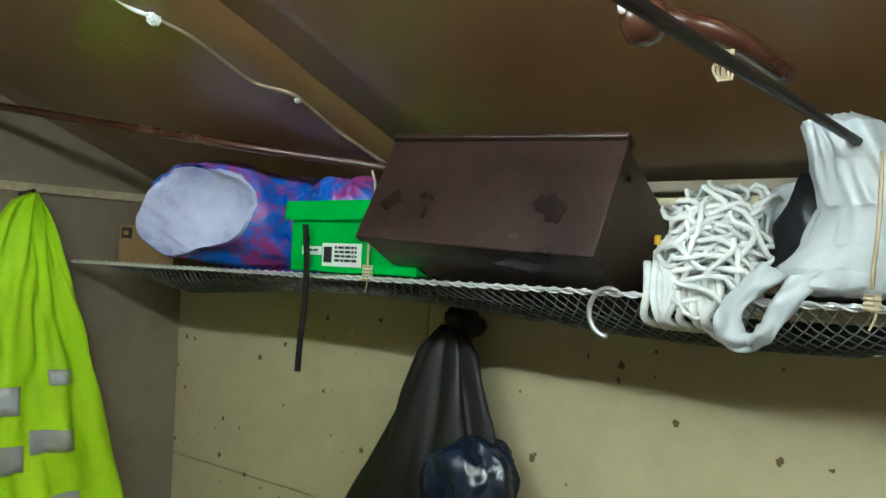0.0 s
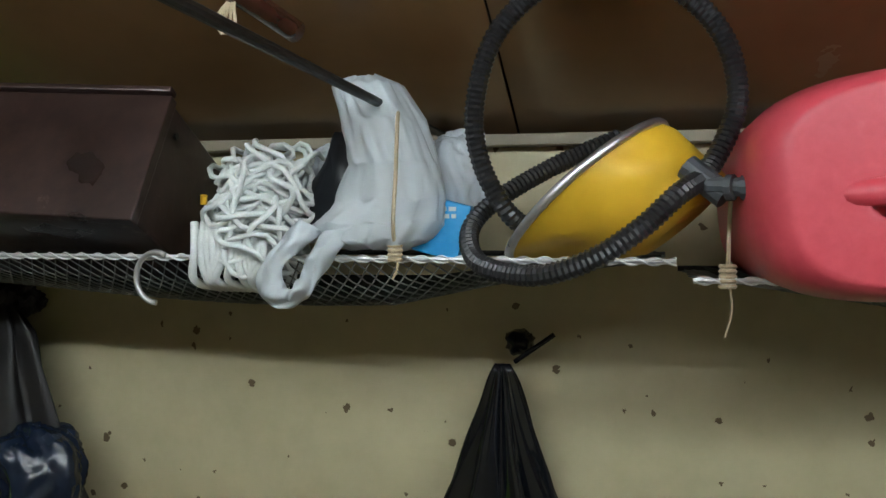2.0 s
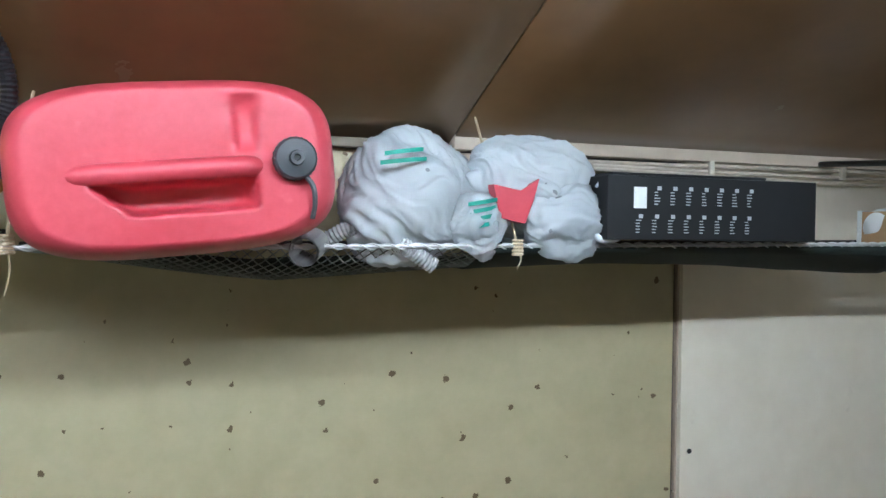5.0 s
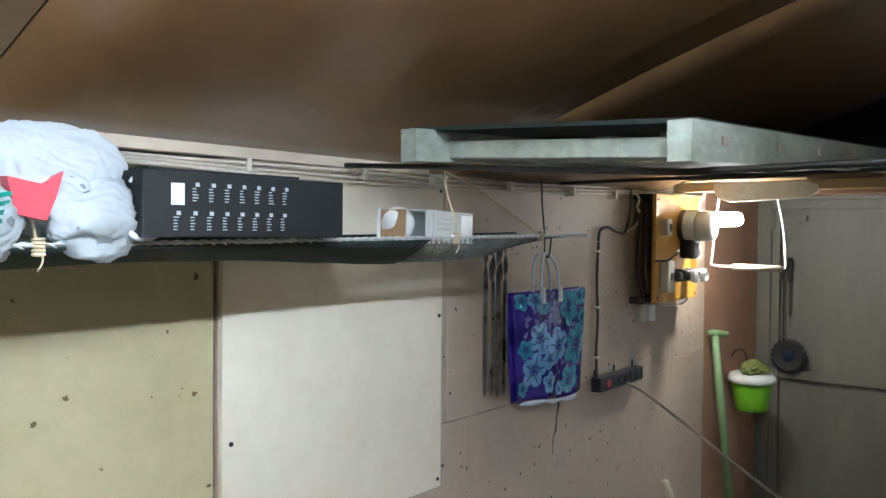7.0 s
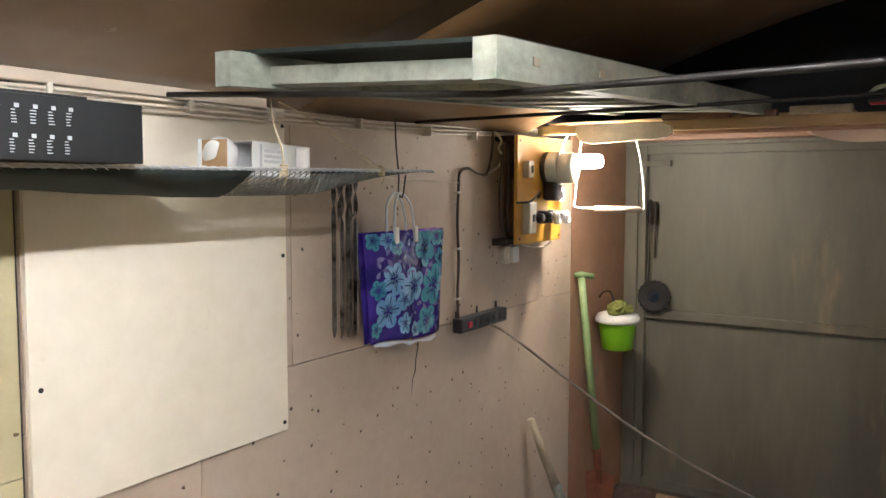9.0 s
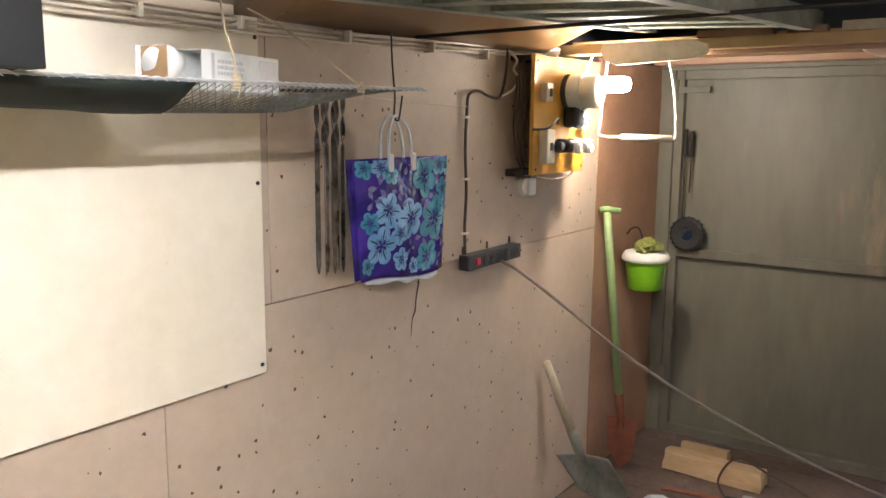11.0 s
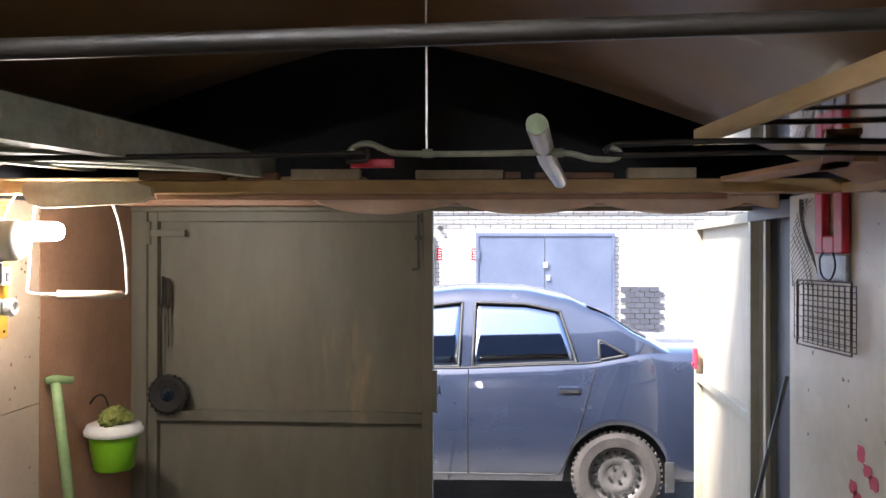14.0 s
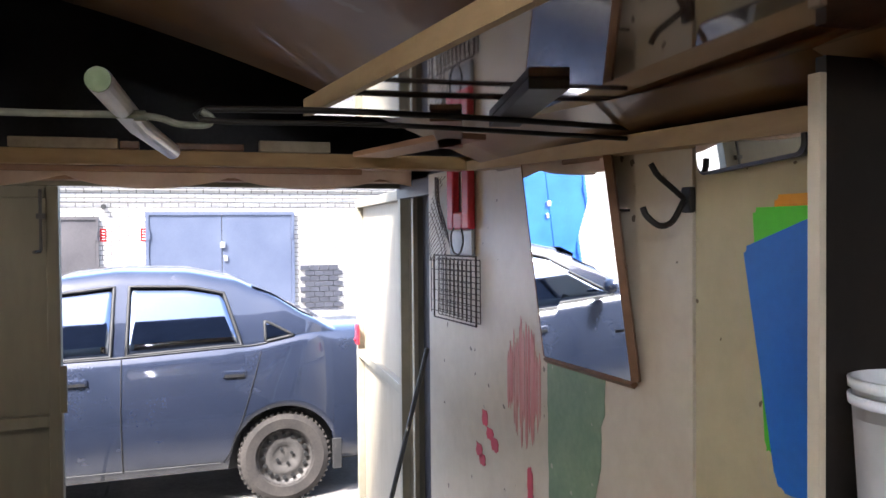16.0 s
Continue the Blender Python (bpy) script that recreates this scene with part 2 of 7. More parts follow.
wall_left = tagged(new("wall_left"), "beige painted hardboard wall with dark flecks", "wall", kind="structure")
bm = bm_new()
box(bm, X0 - 0.05, X1 + 0.02, YL + 0.012, YL + 0.06, -0.14, 2.3)
part("backing", bm, M_BLACK, wall_left)
GAP = 0.003
for x0, x1, z0, z1, mt in ((X0, -0.40, 1.16, 1.815, M_WALL), (X0, -0.40, 0, 1.157, M_WALL), (-0.397, 1.965, 1.06, 1.815, M_WALL), (-0.397, 1.965, 0, 1.057, M_WALL),
                           (1.975, 2.72, 1.14, 1.83, M_WALL_PINK), (1.975, 2.40, 0, 1.137, M_WALL_PINK), (2.403, 4.60, 0, 1.137, M_WALL_PINK),
                           (2.723, 4.60, 1.14, 1.84, M_WALL_PINK), (4.606, X1, 0, 1.86, M_WOOD_OR)):
    bm = bm_new()
    box(bm, x0, x1, YL, YL + 0.012, z0, z1)
    part("wall_panel", bm, mt, wall_left)

wall_right = tagged(new("wall_right"), "pale beige painted hardboard wall with flecks", "wall", kind="structure")
bm = bm_new()
box(bm, X0 - 0.05, 4.705, YR - 0.06, YR - 0.012, -0.14, 2.3)
box(bm, 4.66, X1 - 0.03, -1.50, -1.462, -0.14, 2.0)
box(bm, 4.66, 4.70, -1.462, -1.36, -0.14, 2.0)
box(bm, 4.71, X1 - 0.03, -1.462, -1.36, 1.865, 1.93)
part("backing", bm, M_BLACK, wall_right)
# panel from 0.905 takes darker M_WALL to imitate the shade on it
for x0, x1, mt in ((X0, 0.9, M_WALL), (0.905, 3.155, M_WALL), (3.165, 4.705, M_WALL_R)):
    bm = bm_new()
    box(bm, x0, x1, YR - 0.012, YR, 0, 1.86)
    part("wall_panel", bm, mt, wall_right)

wall_back = tagged(new("wall_back"), "brown painted hardboard back wall", "wall", kind="structure")
bm = bm_new()
box(bm, X0 - 0.06, X0 - 0.012, -1.36, 1.36, -0.14, 2.4)
part("backing", bm, M_BLACK, wall_back)
for y0, y1 in ((-1.3, -0.1), (-0.097, 1.3)):
    for z0, z1 in ((0, 1.81), (1.822, 2.3)):
        bm = bm_new()
        box(bm, X0 - 0.012, X0, y0, y1, z0, z1)
        part("wall_panel", bm, M_BACKW, wall_back)

# arched ceiling in sheets, ends short of the gate
bm = bm_new()
for x0, x1 in ((-1.25, -0.352), (-0.348, 0.541), (0.545, 1.468), (1.472, 2.75), (2.754, 4.05)):
    sag = 0.012
    grid(bm, 8, 28, lambda u, v: Vector((x0 + (x1 - x0) * u, 1.31 - 2.62 * v, vault(1.31 - 2.62 * v) + 0.002 - sag * math.sin(math.pi * u) * math.sin(math.pi * 2 * v) ** 2)), 0.006)
ceiling = solid("ceiling", bm, M_CEIL, "arched ceiling of glossy brown hardboard sheets", "ceiling", kind="structure", smooth=True)
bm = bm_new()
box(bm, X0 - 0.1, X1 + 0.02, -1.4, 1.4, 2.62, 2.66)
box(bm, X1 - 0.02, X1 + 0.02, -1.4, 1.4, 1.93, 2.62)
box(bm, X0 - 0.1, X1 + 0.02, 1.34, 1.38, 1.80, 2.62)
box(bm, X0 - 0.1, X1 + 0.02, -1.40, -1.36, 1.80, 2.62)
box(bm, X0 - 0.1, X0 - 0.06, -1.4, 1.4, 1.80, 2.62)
roof = solid("roof", bm, M_BLACK, "roof space above the gate, its darkness put into the colour", "roof", kind="structure")

# gate frame and leaves
gate_frame = tagged(new("gate_frame"), "welded steel gate frame in grey paint", "gate frame", kind="structure")
for a in ((X1 - 0.02, X1 + 0.06, 1.23, 1.30, -0.03, 1.86), (X1 - 0.02, X1 + 0.06, -1.475, -1.44, -0.03, 1.86), (X1 - 0.03, X1 - 0.003, -1.46, 1.30, 1.843, 1.93), (X1 - 0.003, X1 + 0.06, -1.46, 1.30, 1.862, 1.93), (X1 - 0.02, X1 + 0.06, -1.44, 1.23, -0.08, -0.02)):
    bm = bm_new()
    box(bm, *a, bevel=0.004)
    part("frame_bar", bm, M_GATE, gate_frame)


# pale bar imitates the sky's light along the frame's outer edge
bm = bm_new()
box(bm, X1 - 0.028, X1 + 0.0, -1.44, -1.418, -0.03, 1.842, bevel=0.004)
part("skylit_edge_bar", bm, M_LEAFPALE, gate_frame, "frame edge bar, whitened for the skylight on it")


def gate_leaf(name, m, w, label, paint_mat, bar_mat):
    """Leaf with its hinge edge at the origin of m, running along +x, inner face towards +y."""
    e = tagged(new(name), label, "gate leaf", kind="structure")
    bm = bm_new()
    box(bm, 0, w, -0.02, 0, 0.0, 1.85, m)
    part("sheet", bm, paint_mat, e)
    for a in ((0, 0.045, 0, 0.04, 0.0, 1.85), (w - 0.045, w, 0, 0.04, 0.0, 1.85), (0.045, w - 0.045, 0, 0.038, 1.805, 1.85), (0.045, w - 0.045, 0, 0.038, 0.93, 0.975), (0.045, w - 0.045, 0, 0.038, 0.0, 0.045)):
        bm = bm_new()
        box(bm, *a, m, bevel=0.003)
        part("frame_bar", bm, bar_mat, e)
    return e


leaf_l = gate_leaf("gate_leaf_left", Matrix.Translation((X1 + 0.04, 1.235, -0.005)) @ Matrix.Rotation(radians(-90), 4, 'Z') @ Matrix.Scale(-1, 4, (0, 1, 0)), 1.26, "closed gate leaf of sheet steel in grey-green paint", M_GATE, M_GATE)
# cream of the open leaf is lightened to carry the daylight on it
leaf_r = gate_leaf("gate_leaf_right", Matrix.Translation((X1 + 0.08, -1.431, -0.005)) @ Matrix.Rotation(radians(-3.2), 4, 'Z'), 1.26, "open gate leaf of sheet steel in cream paint, lightened for daylight", M_LEAFPALE, M_LEAFBAR)

# ground outside and the garages across the yard
bm = bm_new()
grid(bm, 60, 60, lambda u, v: Vector((X1 + 0.02 + 120 * u * u, -80 + 160 * (0.5 + 4 * (v - 0.5) ** 3), -0.08 + 0.02 * noise.noise(Vector((40 * u * u, 60 * v, 0))))))
ground = solid("ground", bm, M_PAVE, "muddy gravel yard with traces of snow", "ground", kind="structure")

# unseen walls on both sides, added to block sky reflected in the car
for y0, y1 in ((1.42, 22.0), (-22.0, -1.52)):
    bm = bm_new()
    box(bm, 4.9, 5.33, y0, y1, -0.12, 2.68)
    solid("added_side_wall", bm, M_BACKW, "unseen brown wall added to keep sky out of car reflections", "wall", kind="structure")

# ---- materials for the shelf things ----
M_CORD = surf("twine", (0.45, 0.36, 0.22), (0.62, 0.52, 0.36), 40, 0.8, bump=0.4)
M_ROPEW = surf("white_rope", (0.62, 0.64, 0.62), (0.82, 0.84, 0.82), 30, 0.7, bump=0.5, fine=300)
M_NET = surf("dark_net_cord", (0.13, 0.14, 0.13), (0.27, 0.28, 0.26), 30, 0.8, bump=0.2)
M_LINER = surf("dark_green_mesh_cloth", (0.008, 0.014, 0.011), (0.02, 0.032, 0.026), 20, 0.85, bump=0.5, fine=250)
M_PLAS_W = surf("white_plastic_film", (0.62, 0.66, 0.72), (0.80, 0.83, 0.88), 6, 0.35, bump=0.5, fine=30, sub=0.15)
M_FILM = surf("thin_translucent_film", (0.60, 0.65, 0.68), (0.78, 0.82, 0.85), 5, 0.32, bump=0.4, fine=35, trans=0.42)
M_PLAS_G = surf("grey_clear_film", (0.42, 0.46, 0.50), (0.62, 0.66, 0.70), 6, 0.3, bump=0.6, fine=30)
M_PLAS_BK = surf("black_bin_film", (0.003, 0.0035, 0.005), (0.007, 0.008, 0.011), 8, 0.13, bump=0.5, fine=22, stretch=(1, 1, 0.3), rough_var=0.05)
M_LEATHER = surf("dark_brown_leatherette", (0.004, 0.003, 0.003), (0.009, 0.007, 0.006), 10, 0.55, bump=0.3, fine=60)
M_NAVY = surf("navy_black_film", (0.006, 0.010, 0.022), (0.016, 0.026, 0.05), 10, 0.25, bump=0.5, fine=30)
M_HIVIS = surf("fluorescent_yellow_cloth", (0.46, 0.80, 0.0), (0.60, 0.95, 0.01), 5, 0.7, bump=0.3, fine=120)
M_REFL = surf("grey_reflective_tape", (0.45, 0.46, 0.48), (0.60, 0.61, 0.63), 9, 0.35, 0.3, bump=0.2)
M_CARD = surf("brown_cardboard", (0.34, 0.21, 0.10), (0.45, 0.29, 0.15), 6, 0.8, bump=0.15)
M_GREEN = surf("green_card_box", (0.004, 0.32, 0.03), (0.01, 0.44, 0.05), 5, 0.45, bump=0.05)
M_LABEL = surf("white_paper_label", (0.68, 0.70, 0.68), (0.80, 0.81, 0.79), 20, 0.7, bump=0.05)
M_INK = surf("black_print", (0.006, 0.006, 0.006), (0.014, 0.014, 0.014), 20, 0.6, bump=0)
M_TIN = surf("dark_brown_enamelled_tin", (0.014, 0.008, 0.007), (0.052, 0.026, 0.020), 8, 0.34, 0.1, bump=0.35, fine=45, rough_var=0.25, streaks=((0.17, 0.13, 0.11), 16.0, 0.64))
M_RED = surf("red_polyethylene", (0.46, 0.040, 0.060), (0.58, 0.080, 0.105), 4, 0.42, bump=0.06, fine=80, streaks=((0.62, 0.15, 0.17), 5.0, 0.62))
M_CAP = surf("dark_grey_plastic", (0.035, 0.04, 0.045), (0.065, 0.07, 0.075), 20, 0.5, bump=0.1)
M_HOSE = surf("black_corrugated_plastic", (0.010, 0.010, 0.011), (0.022, 0.022, 0.024), 20, 0.35, bump=0.05)
M_HOSEG = surf("grey_corrugated_plastic", (0.30, 0.30, 0.30), (0.42, 0.42, 0.42), 20, 0.5, bump=0.05)
M_YEL = surf("worn_yellow_rubber_cloth", (0.62, 0.36, 0.012), (0.78, 0.50, 0.03), 6, 0.55, bump=0.4, fine=25, streaks=((0.34, 0.20, 0.03), 8.0, 0.64))
M_ALU = surf("brushed_aluminium", (0.55, 0.55, 0.56), (0.72, 0.72, 0.73), 14, 0.35, 0.9, bump=0.1)
M_LBLUE = surf("light_blue_packet", (0.02, 0.26, 0.62), (0.10, 0.42, 0.78), 10, 0.3, bump=0.1)
M_BLACKBOX = surf("matt_black_carton", (0.003, 0.0035, 0.004), (0.006, 0.0065, 0.0075), 10, 0.6, bump=0.05)
M_GREENP = surf("green_print", (0.02, 0.25, 0.18), (0.05, 0.35, 0.26), 10, 0.5, bump=0)
M_CANE = surf("dark_brown_varnish", (0.04, 0.014, 0.008), (0.09, 0.032, 0.018), 8, 0.25, bump=0.05, coat=0.5)
M_CABLED = surf("dusty_beige_cable", (0.20, 0.15, 0.10), (0.33, 0.26, 0.18), 25, 0.7, bump=0.2)
M_POWERB = surf("black_folded_film", (0.008, 0.009, 0.011), (0.020, 0.022, 0.026), 20, 0.35, bump=0.2)
M_WHITE = surf("white_plastic", (0.70, 0.70, 0.68), (0.80, 0.80, 0.78), 10, 0.4, bump=0.05)


def bag_print_mat():
    m = surf("blue_red_print_film", (0.006, 0.09, 0.52), (0.015, 0.18, 0.72), 6, 0.3, bump=0.4, fine=30, streaks=((0.42, 0.006, 0.08), 14.0, 0.45))
    return m


M_BAGPRINT = bag_print_mat()
M_LILAC = surf("pale_lilac_film", (0.42, 0.44, 0.66), (0.62, 0.64, 0.80), 12, 0.3, bump=0.5, fine=30)


def crumple(bm, c, size, seed, amp=0.16, freq=2.2, m=None, flat=0.0, sub=5):
    """A crumpled closed bag round c, its folds as ridged noise."""
    r = bmesh.ops.create_icosphere(bm, subdivisions=sub, radius=1.0)
    off = Vector((seed * 7.3, seed * 3.1, seed * 5.7))
    for v in r["verts"]:
        p = v.co.copy()
        s = Vector((p.x * 1.25, p.y * 1.25, p.z * 0.6))
        d = 1 - abs(noise.noise(s * freq + off)) * 2.4
        e = 1 - abs(noise.noise(s * freq * 2.0 + off)) * 2
        g = noise.noise(p * 1.1 + off)
        w = p * freq * 4.5 + off + Vector((1, 1, 1)) * noise.noise(p * 3 + off)
        k = (1 - abs(noise.noise(w)) * 2) ** 3 if amp > 0.1 else 0
        p *= 1 + amp * (0.75 * d * abs(d) + 0.35 * e + 0.07 * k + 0.9 * g) - amp * 0.5
        if flat and p.z < -flat:
            p.z = -flat - 0.1 * (p.z + flat)
        q = Vector((p.x * size[0], p.y * size[1], p.z * size[2]))
        v.co = (m @ q if m else q) + Vector(c)
    return bm


def film_bag(bm, c, size, seed, axis, amp=0.2, sub=6):
    """A limp thin bag whose folds run from its gathered neck, along the axis, round to its base."""
    r = bmesh.ops.create_icosphere(bm, subdivisions=sub, radius=1.0)
    a = Vector(axis).normalized()
    u, w = ring_frame(a)
    off = Vector((seed * 7.3, seed * 3.1, seed * 5.7))
    for v in r["verts"]:
        p = v.co.copy()
        s = p.dot(a)
        th = math.atan2(p.dot(w), p.dot(u)) + 0.5 * noise.noise(p * 1.5 + off)
        ring = Vector((math.cos(th), math.sin(th), 0))
        k = 0
        for f, g, h_ in ((1.5, 0.6, 0.32), (3.4, 1.3, 0.42), (7.0, 2.6, 0.30), (13.0, 5.0, 0.10)):
            k += h_ * (1 - 2 * abs(noise.noise(Vector((ring.x * f, ring.y * f, s * g)) + off * f)))
        p *= 1 + amp * (k + 1.1 * noise.noise(p * 1.3 + off) - 0.4) * (1.15 - 0.4 * abs(s)) - 0.35 * max(0, s - 0.45)
        v.co = Vector((p.x * size[0], p.y * size[1], p.z * size[2])) + Vector(c)
    return bm


def hanging(bm, top, prof, seed, folds=7, fold=0.22, n=40, flat_y=0.6, levels=26, sway=(0, 0)):
    """A sack hung from a point: prof gives (drop, half width) pairs."""
    rings = []
    zs = [prof[0][0] + (prof[-1][0] - prof[0][0]) * i / levels for i in range(levels + 1)]
    for z in zs:
        for (a, ra), (b, rb) in zip(prof, prof[1:]):
            if a <= z <= b + 1e-9:
                w = ra + (rb - ra) * (z - a) / (b - a)
        k = (z - prof[0][0]) / (prof[-1][0] - prof[0][0])
        ring = []
        for j in range(n):
            th = 2 * math.pi * j / n
            q = Vector((math.cos(th) * 1.5 + seed, math.sin(th) * 1.5, k * 1.2))
            r = w * (1 + fold * math.sin(folds * th + 4 * noise.noise(q) + seed) * (1 - 0.4 * k) + 0.25 * noise.noise(q * 2) + fold * 0.5 * (1 - 2 * abs(noise.noise(Vector((q.x * 2.6, q.y * 2.6, k * 1.6))))))
            ring.append(bm.verts.new((top[0] + sway[0] * k + r * math.cos(th), top[1] + sway[1] * k + r * flat_y * math.sin(th), top[2] - z)))
        rings.append(ring)
    for a, b in zip(rings, rings[1:]):
        for j in range(n):
            bm.faces.new((a[j], a[(j + 1) % n], b[(j + 1) % n], b[j]))
    bm.faces.new(rings[0])
    bm.faces.new(rings[-1])
    return bm


def smooth_path(pts, k=8):
    """A Catmull-Rom curve through points."""
    P = [Vector(p) for p in pts]
    P = [P[0] * 2 - P[1]] + P + [P[-1] * 2 - P[-2]]
    out = []
    for i in range(1, len(P) - 2):
        for s in range(k):
            t = s / k
            a, b, c, d = P[i - 1], P[i], P[i + 1], P[i + 2]
            out.append(0.5 * ((2 * b) + (c - a) * t + (2 * a - 5 * b + 4 * c - d) * t * t + (3 * b - a - 3 * c + d) * t ** 3))
    out.append(P[-2])
    return out


def corrugated(bm, pts, r, pitch=0.006, n=10, depth=0.16):
    path = smooth_path(pts, 40)
    dist, res, last = 0.0, [path[0]], path[0]
    step = pitch / 2
    acc = 0.0
    for p in path[1:]:
        seg = (p - last).length
        while acc + seg >= step:
            f = (step - acc) / seg
            last = last.lerp(p, f)
            res.append(last.copy())
            seg = (p - last).length
            acc = 0.0
        acc += seg
        last = p
    rs = [r if i % 2 == 0 else r * (1 - depth) for i in range(len(res))]
    return tube(bm, res, rs, n)


def cord(bm, pts, r=0.002, k=6, n=6):
    return tube(bm, smooth_path(pts, k), r, n)


def bars_text(bm, x, y, z, w, h, rows, nrm=-1, seed=1):
    """Unreadable print as small bars on a face that looks along y."""
    rnd = random.Random(seed)
    for i in range(rows):
        zz = z - i * h
        xx = x
        while xx < x + w * 0.95:
            l = min(rnd.uniform(0.004, 0.014), x + w - xx)
            box(bm, xx, xx + l, y + nrm * 0.0006, y, zz - h * 0.3, zz + h * 0.3)
            xx += l + 0.0025
    return bm


# ---- the net shelf along the left wall ----
def net_sag(x, y, x0, x1, deep):
    u = (x - x0) / (x1 - x0)
    v = (y - 0.98) / 0.32
    drop = min(1.0, max(v, 0.0) / 0.28) ** 0.7 * (1 - 0.5 * max(0.0, (v - 0.6) / 0.4) ** 2)
    return -deep * drop * (0.75 + 0.25 * math.sin(9 * u + 1)) * min(1, 6 * u, 6 * (1 - u))


def net_shelf(name, x0, z0, x1, z1, deep, liner, label):
    e = thing(name, ((x0 + x1) / 2, 1.29, (z0 + z1) / 2 - 0.05), label, "net shelf")
    zf = lambda x: z0 + (z1 - z0) * (x - x0) / (x1 - x0)
    bm = bm_new()
    cyl(bm, (x0, 0.98, z0), (x1, 0.98, z1), 0.0028, 8)
    part("front_rod", bm, M_ALU, e)
    bm = bm_new()
    k = int((x1 - x0) / 0.02)
    for h in (0, math.pi):
        tube(bm, [(x0 + (x1 - x0) * i / (k * 4), 0.98 + 0.0038 * math.cos(i * 0.7 + h), zf(x0 + (x1 - x0) * i / (k * 4)) + 0.0038 * math.sin(i * 0.7 + h)) for i in range(k * 4 + 1)], 0.0012, 5)
    part("wrapped_cord", bm, M_ROPEW, e, "white cord wound round the rod")
    bm = bm_new()
    cyl(bm, (x0, 1.285, z0), (x1, 1.285, z1), 0.004, 8)
    part("rear_rod", bm, M_STEEL, e)
    f = lambda x, y: Vector((x, y, zf(x) + net_sag(x, y, x0, x1, deep)))
    bm = bm_new()
    st = 0.017
    w = 0.305
    i = -int(w / st)
    while x0 + i * st < x1:
        for sgn in (1, -1):
            pts = []
            for j in range(11):
                y = 0.98 + w * j / 10
                x = x0 + i * st + (w * j / 10 if sgn > 0 else w - w * j / 10) * 0.8
                if x0 < x < x1:
                    pts.append(f(x, y))
            if len(pts) > 1:
                tube(bm, pts, 0.0011, 3, caps=False)
        i += 1
    net = part("net", bm, M_NET, e, "dark knotted netting")
    for a, b, yf in liner:
        bm = bm_new()
        grid(bm, int((b - a) / 0.03), 12, lambda u, v: f(a + (b - a) * u, yf + (1.28 - yf) * v) + Vector((0, 0.003, 0.006 * (yf > 1) - 0.003 * (yf < 1) + 0.003 * noise.noise(Vector((u * 9, v * 4, 3))))), 0.0015)
        part("liner", bm, M_LINER, e, "dark mesh lining, partly added to block light", smooth=True)
    return e


# linings from y 1.03 are added to block light; cloth from 0.975 is real
net_shelf("net_shelf", -1.20, 1.655, 0.748, 1.661, 0.062, ((-1.1, 0.735, 1.03),), "sagging net shelf on a cord-wrapped rod, crowded with things")
net_shelf("net_shelf", 0.765, 1.642, 2.93, 1.664, 0.055, ((0.80, 1.42, 1.03), (1.42, 2.27, 0.975)), "sagging net shelf lined with dark green mesh cloth")


def tie(x, pts, label, tail=0.03):
    e = thing("twine", pts[0], label, "cord", "cords that hold the shelves")
    bm = bm_new()
    cord(bm, pts, 0.0022)
    part("cord", bm, M_CORD, e)
    bm = bm_new()
    for i in range(5):
        a = [(pts[-1][0] + 0.007 * math.cos(t), pts[-1][1] + 0.007 * math.sin(t), pts[-1][2] - 0.008 + 0.005 * i) for t in [2 * math.pi * k / 10 for k in range(10)]]
        tube(bm, a, 0.0024, 5, closed=True)
    cord(bm, [pts[-1], (pts[-1][0] + 0.004, pts[-1][1] - 0.004, pts[-1][2] - tail * 0.5), (pts[-1][0] - 0.002, pts[-1][1] - 0.002, pts[-1][2] - tail)], 0.0013, 4, 5)
    part("knot", bm, M_CORD, e)


tie(-0.27, [(-0.275, 0.99, 1.83), (-0.262, 0.985, 1.80), (-0.268, 0.983, 1.74), (-0.266, 0.98, 1.665)], "beige twine loop tied to the shelf rod")
tie(0.45, [(0.447, 1.0, 1.836), (0.458, 0.955, 1.81), (0.460, 0.942, 1.75), (0.455, 0.950, 1.70), (0.451, 0.972, 1.668)], "beige twine tied from steel bar to shelf rod")
tie(0.80, [(0.81, 1.10, 1.85), (0.805, 1.02, 1.76), (0.80, 0.99, 1.70), (0.798, 0.98, 1.645)], "beige twine tied round the shelf rod end", 0.06)
tie(1.47, [(1.466, 1.15, 1.86), (1.462, 1.08, 1.78), (1.468, 1.01, 1.70), (1.47, 0.98, 1.645)], "beige twine from ceiling hook to shelf rod")
tie(2.36, [(2.36, 1.02, 1.83), (2.362, 1.01, 1.76), (2.36, 0.985, 1.70), (2.36, 0.98, 1.655)], "beige twine from ceiling to shelf rod")
tie(2.70, [(2.62, 1.24, 1.835), (2.65, 1.16, 1.79), (2.69, 1.05, 1.71), (2.70, 0.98, 1.66)], "dark twine from wall to shelf rod end")

# ---- things on the net shelf, from the back wall towards the gate ----
# high visibility vest on the back wall
e = thing("hi_vis_vest", (-1.21, 0.9, 0.95), "fluorescent yellow vest with grey reflective bands on back wall", "vest")


